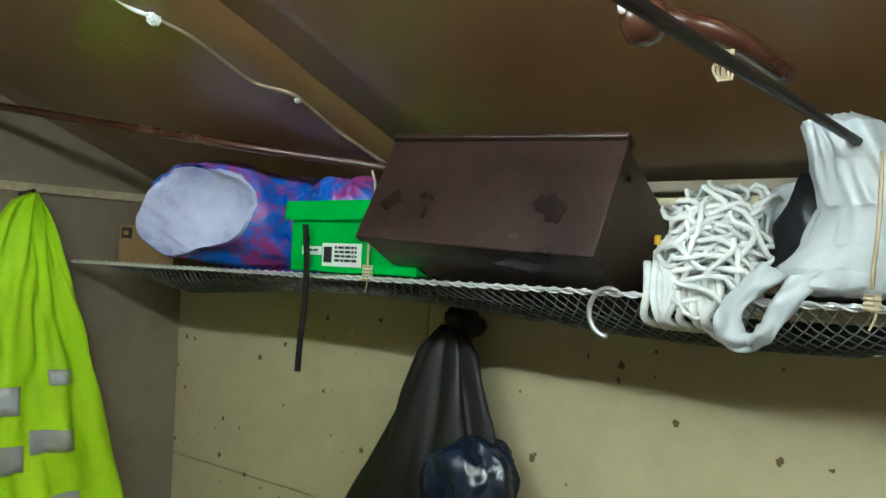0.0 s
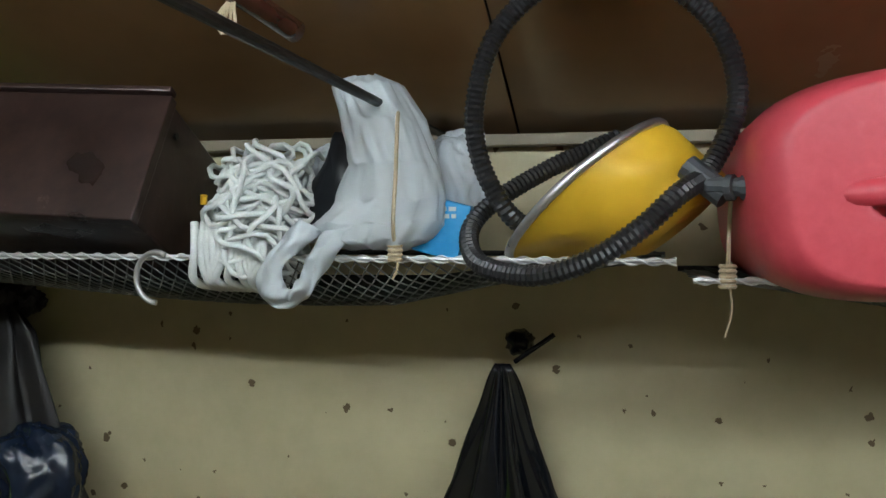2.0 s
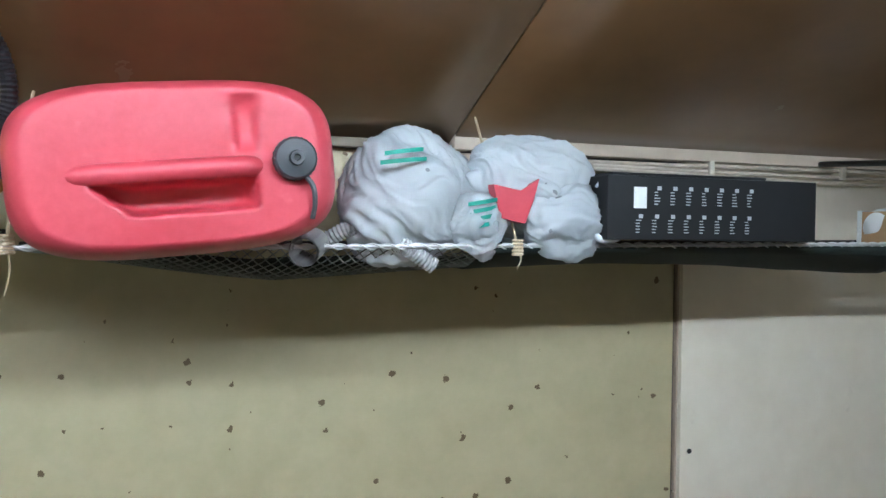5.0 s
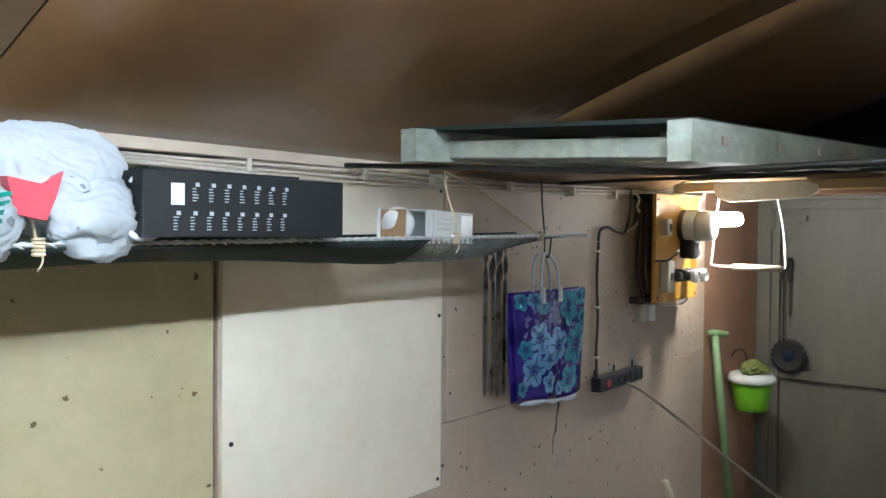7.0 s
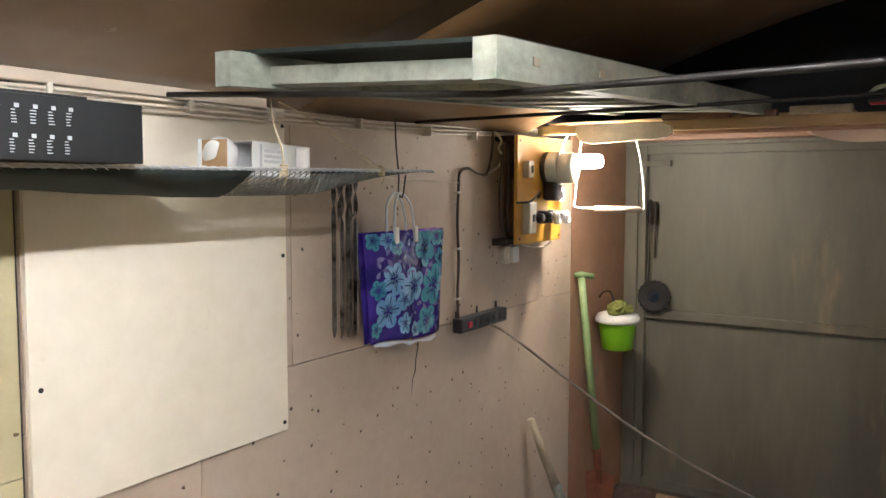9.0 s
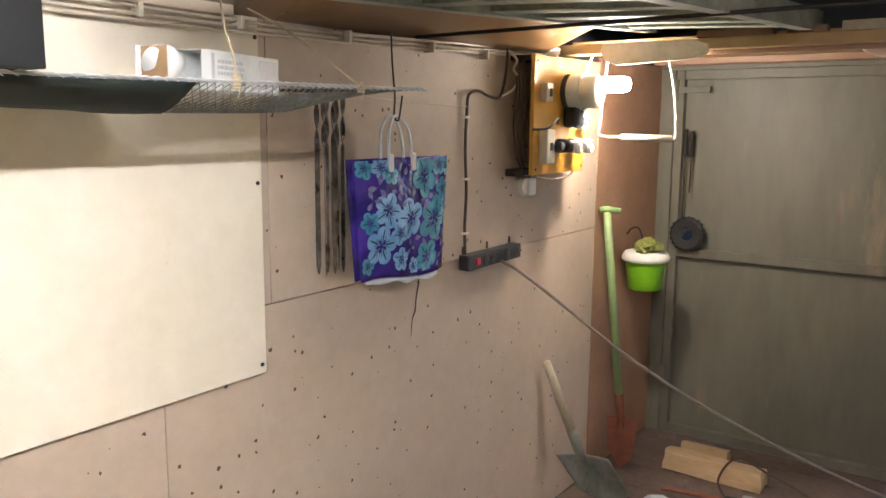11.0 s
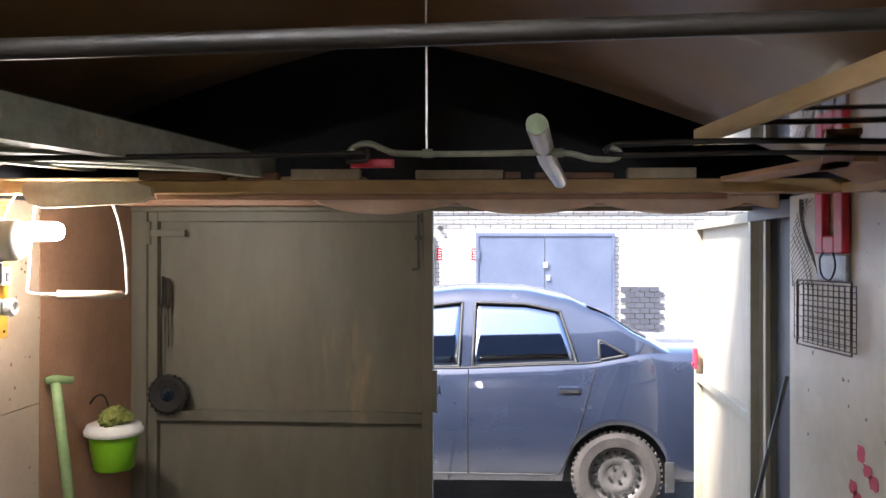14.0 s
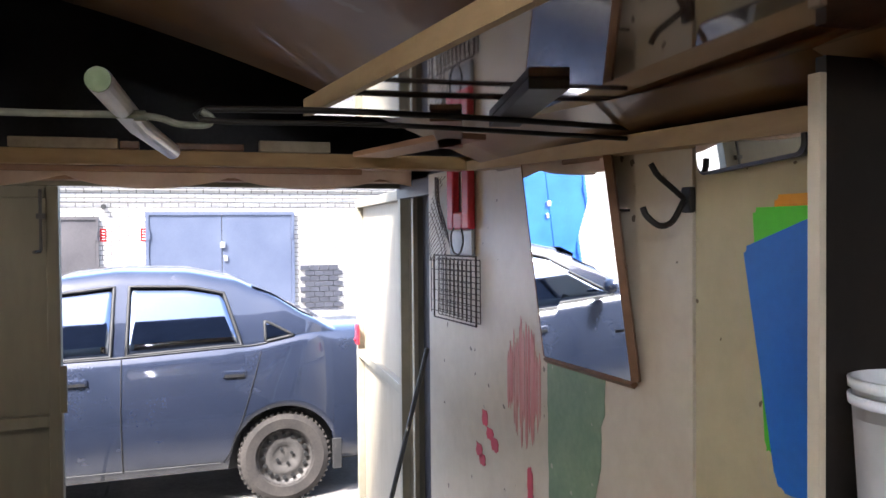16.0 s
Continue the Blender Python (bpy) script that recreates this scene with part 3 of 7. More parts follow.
def vest_at(u, v):
    z = 1.80 - 0.95 * v
    half_r = 0.012 + 0.26 * v ** 0.75
    half_l = 0.012 + 0.30 * v ** 0.6
    y = 0.877 + (-half_l if u < 0.5 else half_r) * abs(2 * u - 1) + 0.02 * v
    fold = 0.011 * math.sin(u * 15 + 3 * noise.noise(Vector((u * 3, v * 3, 1)))) * (0.35 + v) + 0.03 * noise.noise(Vector((u * 4, v * 3, 9))) + 0.012 * noise.noise(Vector((u * 11, v * 9, 4)))
    return Vector((-1.195 + abs(fold) * 1.5 + 0.03 * v, y, z))


bm = bm_new()
grid(bm, 50, 60, vest_at, 0.003)
part("cloth", bm, M_HIVIS, e, smooth=True)
for u0, u1, v0, v1 in ((0.0, 0.44, 0.44, 0.505), (0.0, 0.47, 0.575, 0.635), (0.50, 0.74, 0.545, 0.60), (0.52, 0.76, 0.70, 0.76), (0.0, 0.4, 0.72, 0.78), (0.60, 0.80, 0.405, 0.44)):
    bm = bm_new()
    grid(bm, 20, 3, lambda u, v: vest_at(u0 + (u1 - u0) * u, v0 + (v1 - v0) * v) + Vector((0.006, 0, 0)), 0.001)
    part("reflective_band", bm, M_REFL, e, "grey reflective tape", smooth=True)
bm = bm_new()
cyl(bm, (-1.25, 0.877, 1.80), (-1.18, 0.877, 1.806), 0.004, 8)
part("nail", bm, M_STEEL, e)

# cardboard box
e = thing("cardboard_box", (-1.1, 1.15, 1.64), "small brown cardboard box with a dark printed square", "box")
bm = bm_new()
box(bm, -1.12, -0.90, 1.045, 1.24, 1.648, 1.742, bevel=0.002)
part("carton", bm, M_CARD, e)
bm = bm_new()
box(bm, -1.108, -1.066, 1.044, 1.045, 1.712, 1.736)
part("print", bm, M_INK, e)
bm = bm_new()
box(bm, -1.098, -1.078, 1.0432, 1.044, 1.719, 1.729)
part("print_centre", bm, M_CARD, e)

# blue and red plastic bag, open mouth with pale lining
e = thing("plastic_bag", (-0.75, 1.08, 1.65), "blue plastic bag with red print and pale lining, lying open", "bag")
bag_u, bag_v = Vector((0.92, 0.38, -0.10)).normalized(), Vector((0.05, 0.15, 0.98)).normalized()
bag_m = Vector((-0.745, 0.985, 1.770))


def bag_rings(rows, seed, n=64):
    """Rings of film round the bag: shift from the mouth, half width, half height."""
    bm = bm_new()
    rings = []
    for i, ((dx, dy, dz), a, b) in enumerate(rows):
        ring = []
        for j in range(n):
            th = 2 * math.pi * j / n
            q = Vector((math.cos(th) * 1.5 + seed, math.sin(th) * 1.5, i * 0.35))
            r = 1 + 0.16 * noise.noise(q) + 0.16 * (0.5 - abs(noise.noise(q * 2.3))) * min(1, i * 0.4 + 0.3)
            sag = 0.03 * math.sin(th) * (i == 0)
            ring.append(bm.verts.new(bag_m + Vector((dx, dy + sag, dz)) + bag_u * (a * r * math.cos(th)) + bag_v * (b * r * math.sin(th))))
        rings.append(ring)
    for p, q in zip(rings, rings[1:]):
        for j in range(n):
            bm.faces.new((p[j], p[(j + 1) % n], q[(j + 1) % n], q[j]))
    bm.faces.new(rings[-1])
    return bm


def blend_rows(rows, k=4):
    out = []
    for (p, a, b), (q, c, d) in zip(rows, rows[1:]):
        out += [(tuple(x + (y - x) * i / k for x, y in zip(p, q)), a + (c - a) * i / k, b + (d - b) * i / k) for i in range(k)]
    return out + [rows[-1]]


part("outer_film", bag_rings(blend_rows([((0, 0, 0), 0.126, 0.086), ((0.015, 0.06, -0.004), 0.150, 0.096), ((0.06, 0.12, -0.014), 0.148, 0.098), ((0.12, 0.17, -0.022), 0.125, 0.092), ((0.18, 0.20, -0.026), 0.08, 0.07), ((0.21, 0.21, -0.02), 0.03, 0.03)]), 1.0), M_BAGPRINT, e, smooth=True)
part("lining", bag_rings(blend_rows([((-0.002, -0.003, 0), 0.122, 0.083), ((0.012, 0.05, -0.004), 0.112, 0.078), ((0.025, 0.09, -0.01), 0.09, 0.06), ((0.035, 0.11, -0.01), 0.03, 0.02)]), 1.0), M_LILAC, e, "pale lilac lining", smooth=True)
bm = bm_new()
film_bag(bm, (-0.43, 1.09, 1.79), (0.06, 0.05, 0.052), 3, (0.3, -0.3, 0.9), 0.3, 5)
part("twisted_end", bm, M_BAGPRINT, e, smooth=True)

# green shoe box
e = thing("shoe_box", (-0.37, 1.1, 1.66), "bright green card shoe box with white paper labels", "box")
bm = bm_new()
box(bm, -0.455, -0.17, 0.985, 1.20, 1.664, 1.762, bevel=0.002)
part("tray", bm, M_GREEN, e)
bm = bm_new()
prism(bm, [(0.975, 1.750), (1.21, 1.765), (1.21, 1.80), (0.977, 1.782)], 0, -0.462, -0.165)
part("lid", bm, M_GREEN, e)
bm = bm_new()
box(bm, -0.375, -0.285, 0.9835, 0.9845, 1.674, 1.712)
part("label", bm, M_LABEL, e, "white paper label")
bm = bm_new()
box(bm, -0.425, -0.378, 0.9838, 0.9845, 1.692, 1.706)
part("label", bm, M_LABEL, e, "white paper label")
bm = bm_new()
bars_text(bm, -0.345, 0.9835, 1.705, 0.05, 0.007, 4)
box(bm, -0.371, -0.352, 0.983, 0.9835, 1.680, 1.706)
bars_text(bm, -0.42, 0.9838, 1.70, 0.035, 0.006, 1)
box(bm, -0.424, -0.408, 0.984, 0.985, 1.712, 1.724)
part("print", bm, M_INK, e)

# strap hanging from the rod
bm = bm_new()
grid(bm, 2, 10, lambda u, v: Vector((-0.407 + 0.013 * u + 0.004 * math.sin(3 * v), 0.968 + 0.004 * math.sin(5 * v), 1.742 - 0.245 * v)), 0.002)
solid("hanging_strap", bm, M_LEATHER, "narrow dark strap hanging over the shelf rod", "strap")

# brown tin box
e = thing("metal_box", (-0.02, 1.05, 1.63), "dark brown enamelled tin box with scratched leaning lid", "box")
bo = Vector((-0.212, 0.902, 1.722))
bu, bv = Vector((0.372, 0.018, -0.018)), Vector((0.004, 0.072, 0.143))
bw = bu.cross(bv).normalized()
if bw.y < 0:
    bw = -bw
bmx = Matrix((bu.normalized().to_4d(), bv.normalized().to_4d(), bw.to_4d(), (0, 0, 0, 1))).transposed()
for r_ in range(3):
    bmx[3][r_] = 0
bmx.translation = bo
L, H = bu.length, bv.length
bm = bm_new()
box(bm, 0, L, 0, H, 0.012, 0.235, bmx, bevel=0.003)
part("body", bm, M_TIN, e)
bm = bm_new()
box(bm, -0.003, L + 0.003, -0.004, H + 0.004, -0.004, 0.0115, bmx, bevel=0.002)
part("lid", bm, M_TIN, e)
bm = bm_new()
box(bm, -0.004, L + 0.004, H + 0.004, H + 0.012, -0.012, 0.004, bmx, bevel=0.002)
part("lid_lip", bm, M_TIN, e)
for zz in (0.03, 0.2):
    bm = bm_new()
    cyl(bm, bmx @ Vector((L + 0.001, H * 0.8, zz)), bmx @ Vector((L + 0.004, H * 0.8, zz)), 0.004, 8)
    part("rivet", bm, M_STEEL, e)

# bundle of white rope
e = thing("rope_bundle", (0.25, 1.03, 1.66), "loose bundle of thick white rope", "rope")
bm = bm_new()
rnd = random.Random(4)
for i in range(230):
    c = Vector((0.272 + rnd.gauss(0, 0.016), 1.02 + rnd.gauss(0, 0.014), 1.716 + rnd.gauss(0, 0.022)))
    a, b = rnd.uniform(0.018, 0.044), rnd.uniform(0.022, 0.052)
    tilt = Euler((rnd.uniform(-1.3, 1.3), rnd.uniform(-0.9, 0.9), rnd.uniform(0, 3)))
    pts = []
    for k in range(16):
        th = 2 * math.pi * k / 16
        q = Vector((a * math.cos(th), b * math.sin(th), 0.008 * math.sin(3 * th + i)))
        q.rotate(tilt)
        pts.append(c + q)
    tube(bm, pts, 0.0033, 6, closed=True)
crumple(bm, (0.272, 1.022, 1.716), (0.044, 0.034, 0.054), 17, 0.2, sub=4)
part("coil", bm, M_ROPEW, e, smooth=True)["kind"] = "stuff"
bm = bm_new()
for i in range(12):
    x = 0.20 + 0.008 * i
    cord(bm, [(x, 0.985 + 0.01 * math.sin(i), 1.70), (x + 0.006, 0.975, 1.665), (x + 0.012 * math.sin(i), 0.985, 1.632), (x + 0.01, 1.03, 1.62)], 0.005, 5, 7)
part("hanging_loops", bm, M_ROPEW, e, smooth=True)["kind"] = "stuff"
bm = bm_new()
cyl(bm, (0.212, 0.985, 1.722), (0.214, 0.982, 1.732), 0.004, 6)
part("yellow_tag", bm, M_YEL, e, "yellow tape tag")

# small chrome ring hung under the rod
bm = bm_new()
tube(bm, [(0.155 + 0.026 * math.cos(t), 0.975, 1.635 + 0.03 * math.sin(t)) for t in [math.pi * (0.35 + 1.15 * k / 16) for k in range(17)]], 0.0035, 8)
solid("half_ring", bm, M_ALU, "pale bent metal half ring under the shelf", "ring", smooth=True)

# dark folded bag and clear film behind the white bag
bm = bm_new()
prism(bm, [(0.327, 1.690), (0.385, 1.69), (0.405, 1.75), (0.40, 1.805), (0.372, 1.806), (0.345, 1.75)], 1, 1.0, 1.035)
bmesh.ops.subdivide_edges(bm, edges=bm.edges, cuts=5, use_grid_fill=True)
for v in bm.verts:
    v.co += Vector((0.008, 0.022, 0.010)) * noise.noise(v.co * 28)
solid("dark_bag", bm, M_POWERB, "dark grey folded plastic bag leaning on the shelf", "bag", smooth=True)
bm = bm_new()
film_bag(bm, (0.352, 1.09, 1.765), (0.045, 0.035, 0.042), 8, (0, 0, 1), 0.3, 5)
solid("clear_bag", bm, M_PLAS_G, "crumpled clear grey plastic bag", "bag", smooth=True)
bm = bm_new()
film_bag(bm, (0.495, 1.06, 1.752), (0.046, 0.036, 0.062), 11, (-0.4, 0, 1), 0.26, 5)
solid("clear_bag", bm, M_PLAS_G, "crumpled clear grey plastic bag", "bag", smooth=True)

# white carrier bag draped over the rod
e = thing("white_carrier_bag", (0.43, 0.99, 1.66), "white plastic carrier bag with a handle loop hanging down", "bag")


def between_rows(rows, t):
    for (a, *p), (b, *q) in zip(rows, rows[1:]):
        if a <= t <= b:
            w_ = (t - a) / (b - a)
            w_ = w_ * w_ * (3 - 2 * w_)
            return [x + (y - x) * w_ for x, y in zip(p, q)]
    return rows[-1][1:]


WBAG = [(0.0, 0.408, 0.012, 1.866), (0.08, 0.411, 0.040, 1.855), (0.25, 0.428, 0.046, 1.815), (0.45, 0.443, 0.050, 1.765), (0.62, 0.440, 0.062, 1.725), (0.78, 0.424, 0.074, 1.700), (0.92, 0.420, 0.062, 1.682), (1.0, 0.422, 0.03, 1.672)]
bm = bm_new()
rings = []
for i in range(57):
    cx, w_, z = between_rows(WBAG, i / 56)
    ring = []
    for j in range(72):
        th = 2 * math.pi * j / 72
        q = Vector((math.cos(th) * 1.3, math.sin(th) * 1.3, i / 56 * 1.6))
        f = 1 + 0.42 * (0.35 - abs(noise.noise(Vector((q.x * 2.6, q.y * 2.6, q.z * 1.5))))) + 0.16 * (0.3 - abs(noise.noise(Vector((q.x * 6, q.y * 6, q.z * 3))))) + 0.10 * noise.noise(q * 1.7) + 0.05 * noise.noise(q * 6)
        ring.append(bm.verts.new((cx + w_ * (1 + 0.5 * (f - 1)) * math.cos(th), 0.995 + min(w_, 0.05) * 0.75 * f * math.sin(th), z + 0.006 * noise.noise(q * 3))))
    rings.append(ring)
for a, b in zip(rings, rings[1:]):
    for j in range(72):
        bm.faces.new((a[j], a[(j + 1) % 72], b[(j + 1) % 72], b[j]))
bm.faces.new(rings[0])
bm.faces.new(rings[-1])
part("film", bm, M_FILM, e, smooth=True)
loop_out = smooth_path([(0.345, 0.962, 1.705), (0.315, 0.957, 1.672), (0.298, 0.953, 1.645), (0.303, 0.95, 1.616), (0.330, 0.949, 1.605), (0.356, 0.95, 1.617), (0.376, 0.953, 1.645), (0.394, 0.958, 1.672), (0.415, 0.962, 1.70)], 7)
loop_in = smooth_path([(0.372, 0.957, 1.690), (0.345, 0.950, 1.668), (0.331, 0.946, 1.648), (0.332, 0.944, 1.630), (0.341, 0.943, 1.627), (0.349, 0.944, 1.637), (0.356, 0.946, 1.654), (0.364, 0.950, 1.670), (0.376, 0.957, 1.690)], 7)
bm = bm_new()
nl = len(loop_out) - 1
grid(bm, nl, 7, lambda u, v: loop_out[round(u * nl)].lerp(loop_in[round(u * nl)], v) + Vector((0, 0.012 * noise.noise(Vector((u * 9, v * 2.5, 2))) - 0.006 * math.sin(math.pi * v), 0.003 * noise.noise(Vector((u * 16, v, 7))))), 0.0015)
part("handle", bm, M_FILM, e, smooth=True)

# light blue packet
e = thing("blue_packet", (0.49, 1.02, 1.67), "small light blue printed packet on the shelf", "packet")
bm = bm_new()
box(bm, 0.466, 0.522, 1.00, 1.02, 1.664, 1.728, Matrix.Translation((0.49, 1.0, 1.69)) @ Matrix.Rotation(radians(14), 4, 'Y') @ Matrix.Translation((-0.49, -1.0, -1.69)), bevel=0.002)
part("packet", bm, M_LBLUE, e)
bm = bm_new()
bars_text(bm, 0.478, 0.9995, 1.716, 0.035, 0.008, 2, seed=5)
part("print", bm, M_LABEL, e)

# foot pump: yellow bellows with metal rim and black hose
e = thing("foot_pump", (0.68, 1.0, 1.65), "yellow foot pump bellows with metal rim and black hose", "foot pump")
ax = Vector((0.66, -0.14, -0.74)).normalized()
pu, pv = ring_frame(ax)
c0 = Vector((0.655, 1.02, 1.732))
bm = bm_new()
rings = []
for i in range(25):
    k = i / 24
    cc = c0 + ax * (0.075 * k) + Vector((0.055 * k, 0, 0.03 * k))
    ring = []
    for j in range(40):
        th = 2 * math.pi * j / 40
        r = (0.106 - 0.048 * k ** 1.2) * (1 + 0.035 * math.sin(k * 9 + 1.5 * math.sin(th * 2)) * k + 0.07 * noise.noise(Vector((math.cos(th) * 3, math.sin(th) * 3, k * 3))))
        ring.append(bm.verts.new(cc + r * (math.cos(th) * pu + math.sin(th) * pv)))
    rings.append(ring)
for a, b in zip(rings, rings[1:]):
    for j in range(40):
        bm.faces.new((a[j], a[(j + 1) % 40], b[(j + 1) % 40], b[j]))
bm.faces.new(rings[0])
bm.faces.new(rings[-1])
part("bellows", bm, M_YEL, e, smooth=True)
bm = bm_new()
tube(bm, [c0 + 0.109 * (math.cos(t) * pu + math.sin(t) * pv) for t in [2 * math.pi * k / 48 for k in range(48)]], 0.005, 8, closed=True)
part("rim", bm, M_ALU, e, "bright metal rim", smooth=True)
bm = bm_new()
corrugated(bm, [(0.60, 1.0, 1.69), (0.575, 0.97, 1.712), (0.548, 0.965, 1.762), (0.541, 0.96, 1.82), (0.562, 0.96, 1.895), (0.615, 0.96, 1.944), (0.68, 0.96, 1.958), (0.745, 0.96, 1.932), (0.788, 0.96, 1.885), (0.803, 0.96, 1.83), (0.795, 0.96, 1.79), (0.772, 0.945, 1.748), (0.745, 0.905, 1.726), (0.711, 0.892, 1.694), (0.665, 0.892, 1.664), (0.61, 0.905, 1.648), (0.55, 0.945, 1.658), (0.532, 0.985, 1.692), (0.557, 1.01, 1.726), (0.62, 1.05, 1.768), (0.69, 1.07, 1.80)], 0.0112)
part("hose", bm, M_HOSE, e)
bm = bm_new()
cyl(bm, (0.755, 0.945, 1.755), (0.79, 0.93, 1.725), 0.013, 12)
cyl(bm, (0.775, 0.93, 1.735), (0.83, 0.905, 1.732), 0.009, 12)
for i in range(3):
    cyl(bm, (0.79 + 0.014 * i, 0.92, 1.733), (0.796 + 0.014 * i, 0.917, 1.733), 0.0125, 12)
part("coupling", bm, M_CAP, e)

# red jerry can lying on its side
e = thing("jerry_can", (0.99, 0.98, 1.63), "red plastic jerry can with dark grey cap, lying on side", "jerry can")
cc = Vector((0.992, 0.0, 1.739))
rot = Matrix.Rotation(radians(-5.5), 4, 'Y')


def can_ring(bm, s, y, n=88, dip=False):
    ring = []
    for j in range(n):
        th = 2 * math.pi * j / n
        c, q = math.cos(th), math.sin(th)
        x = 0.189 * s * math.copysign(abs(c) ** 0.58, c)
        z = 0.104 * s * math.copysign(abs(q) ** 0.54, q)
        yy = y
        if dip:
            lip = 0.020 * min(1.0, 0.15 + (x + 0.095) / 0.05) if x > -0.1 else 0.001
            fx = max(0, 1 - (abs(x + 0.005) / 0.092) ** 10)
            fz = max(0, 1 - (abs(z + 0.014 + lip) / max(0.003, lip)) ** 6)
            yy += 0.045 * fx * fz
            gx = max(0, 1 - (abs(x - 0.078) / 0.014) ** 4)
            gz = max(0, 1 - (abs(z - 0.045) / 0.034) ** 4)
            yy += 0.012 * gx * gz
        p = rot @ Vector((x, 0, z))
        ring.append(bm.verts.new((cc.x + p.x, yy, cc.z + p.z)))
    return ring


bm = bm_new()
prof = [(0.90, 1.205), (0.97, 1.19), (1.0, 1.16), (1.0, 1.0), (1.0, 0.925), (0.985, 0.895), (0.955, 0.874), (0.91, 0.861), (0.86, 0.854)]
prof += [(0.84 - 0.84 * i / 34, 0.852) for i in range(34)]
rings = [can_ring(bm, s, y, dip=(y < 0.87)) for s, y in prof]
for a, b in zip(rings, rings[1:]):
    for j in range(88):
        bm.faces.new((a[j], a[(j + 1) % 88], b[(j + 1) % 88], b[j]))
bm.faces.new(rings[0])
bm.faces.new(rings[-1])
part("body", bm, M_RED, e, smooth=True)
bm = bm_new()
tube(bm, smooth_path([(0.872, 0.868, 1.722), (0.895, 0.857, 1.7245), (0.95, 0.850, 1.730), (1.02, 0.849, 1.737), (1.065, 0.853, 1.7415), (1.085, 0.868, 1.7435)], 6), [0.005, 0.007] + [0.0125] * 27 + [0.009, 0.006], 14)
part("handle", bm, M_RED, e, smooth=True)
bm = bm_new()
mcap = Matrix.Translation((1.122, 0.856, 1.752)) @ Matrix.Rotation(radians(90), 4, 'X')
lathe(bm, [(0.0245, 0.0), (0.0255, 0.004), (0.0250, 0.018), (0.0225, 0.022), (0.009, 0.025), (0.008, 0.030), (0.004, 0.030), (0.003, 0.026)], mcap, 32)
for j in range(24):
    t = 2 * math.pi * j / 24
    cyl(bm, mcap @ Vector((0.0252 * math.cos(t), 0.0252 * math.sin(t), 0.003)), mcap @ Vector((0.0247 * math.cos(t), 0.0247 * math.sin(t), 0.018)), 0.0012, 5)
part("cap", bm, M_CAP, e, "ribbed dark grey screw cap")
bm = bm_new()
tube(bm, smooth_path([(1.132, 0.845, 1.735), (1.143, 0.842, 1.72), (1.146, 0.845, 1.70), (1.144, 0.85, 1.682)], 5), 0.0035, 6)
part("cap_strap", bm, M_CAP, e)

# hoses beside the can
e = thing("drain_hose", (1.27, 1.0, 1.63), "grey corrugated drain hose lying on the net shelf", "hose")
bm = bm_new()
corrugated(bm, [(1.19, 1.03, 1.652), (1.234, 1.01, 1.674), (1.285, 0.995, 1.656), (1.345, 0.99, 1.618)], 0.0125, 0.006)
part("hose", bm, M_HOSEG, e)
bm = bm_new()
lathe(bm, [(0.021, 0.0), (0.021, 0.05), (0.017, 0.05), (0.017, 0.002)], Matrix.Translation((1.152, 0.962, 1.640)) @ Matrix.Rotation(radians(-75), 4, 'X') @ Matrix.Rotation(radians(25), 4, 'Y'), 20, caps=False)
part("end_sleeve", bm, M_HOSEG, e)

# thin bags to the right of the can
bm = bm_new()
film_bag(bm, (1.325, 1.03, 1.713), (0.098, 0.06, 0.098), 31, (0.55, -0.35, -0.6), 0.24)
e = thing("carrier_bag", (1.335, 1.02, 1.63), "thin whitish carrier bag with green print", "bag")
part("film", bm, M_FILM, e, smooth=True)
bm = bm_new()
film_bag(bm, (1.412, 0.985, 1.682), (0.042, 0.025, 0.044), 33, (0.9, -0.2, 0.4), 0.25, 5)
part("neck", bm, M_FILM, e, smooth=True)
for x, z, l in ((1.262, 1.772, 0.055), (1.256, 1.759, 0.066), (1.385, 1.705, 0.045), (1.388, 1.694, 0.04), (1.385, 1.683, 0.045), (1.388, 1.672, 0.036)):
    bm = bm_new()
    grid(bm, 8, 1, lambda u, v: Vector((x + l * u, 0.964 - 0.010 * math.sin(math.pi * u), z + 0.006 * v + 0.008 * u)), 0.0008)
    part("print", bm, M_GREENP, e, "green print")
e = thing("carrier_bag", (1.52, 1.03, 1.63), "thin whitish carrier bag with a red item showing", "bag")
bm = bm_new()
film_bag(bm, (1.508, 1.035, 1.735), (0.108, 0.06, 0.075), 37, (0.75, -0.3, -0.5), 0.24)
part("film", bm, M_FILM, e, smooth=True)
bm = bm_new()
film_bag(bm, (1.555, 0.985, 1.688), (0.075, 0.032, 0.052), 41, (0.9, -0.3, 0.1), 0.26, 5)
part("knotted_corner", bm, M_FILM, e, smooth=True)
bm = bm_new()
prism(bm, [(1.435, 1.690), (1.475, 1.682), (1.488, 1.715), (1.497, 1.748), (1.468, 1.730), (1.425, 1.738)], 1, 0.966, 0.99)
part("red_card", bm, M_RED, e, "bright red card")
bm = bm_new()
crumple(bm, (1.632, 1.01, 1.70), (0.03, 0.03, 0.038), 43, 0.2)
part("dark_packet", bm, M_NAVY, e, "dark navy packet inside", smooth=True)
bm = bm_new()
cord(bm, [(1.60, 0.98, 1.745), (1.632, 0.965, 1.72), (1.645, 0.96, 1.69), (1.63, 0.96, 1.665), (1.60, 0.965, 1.66), (1.585, 0.97, 1.68)], 0.0055, 6, 8)
part("handle", bm, M_PLAS_W, e, smooth=True)

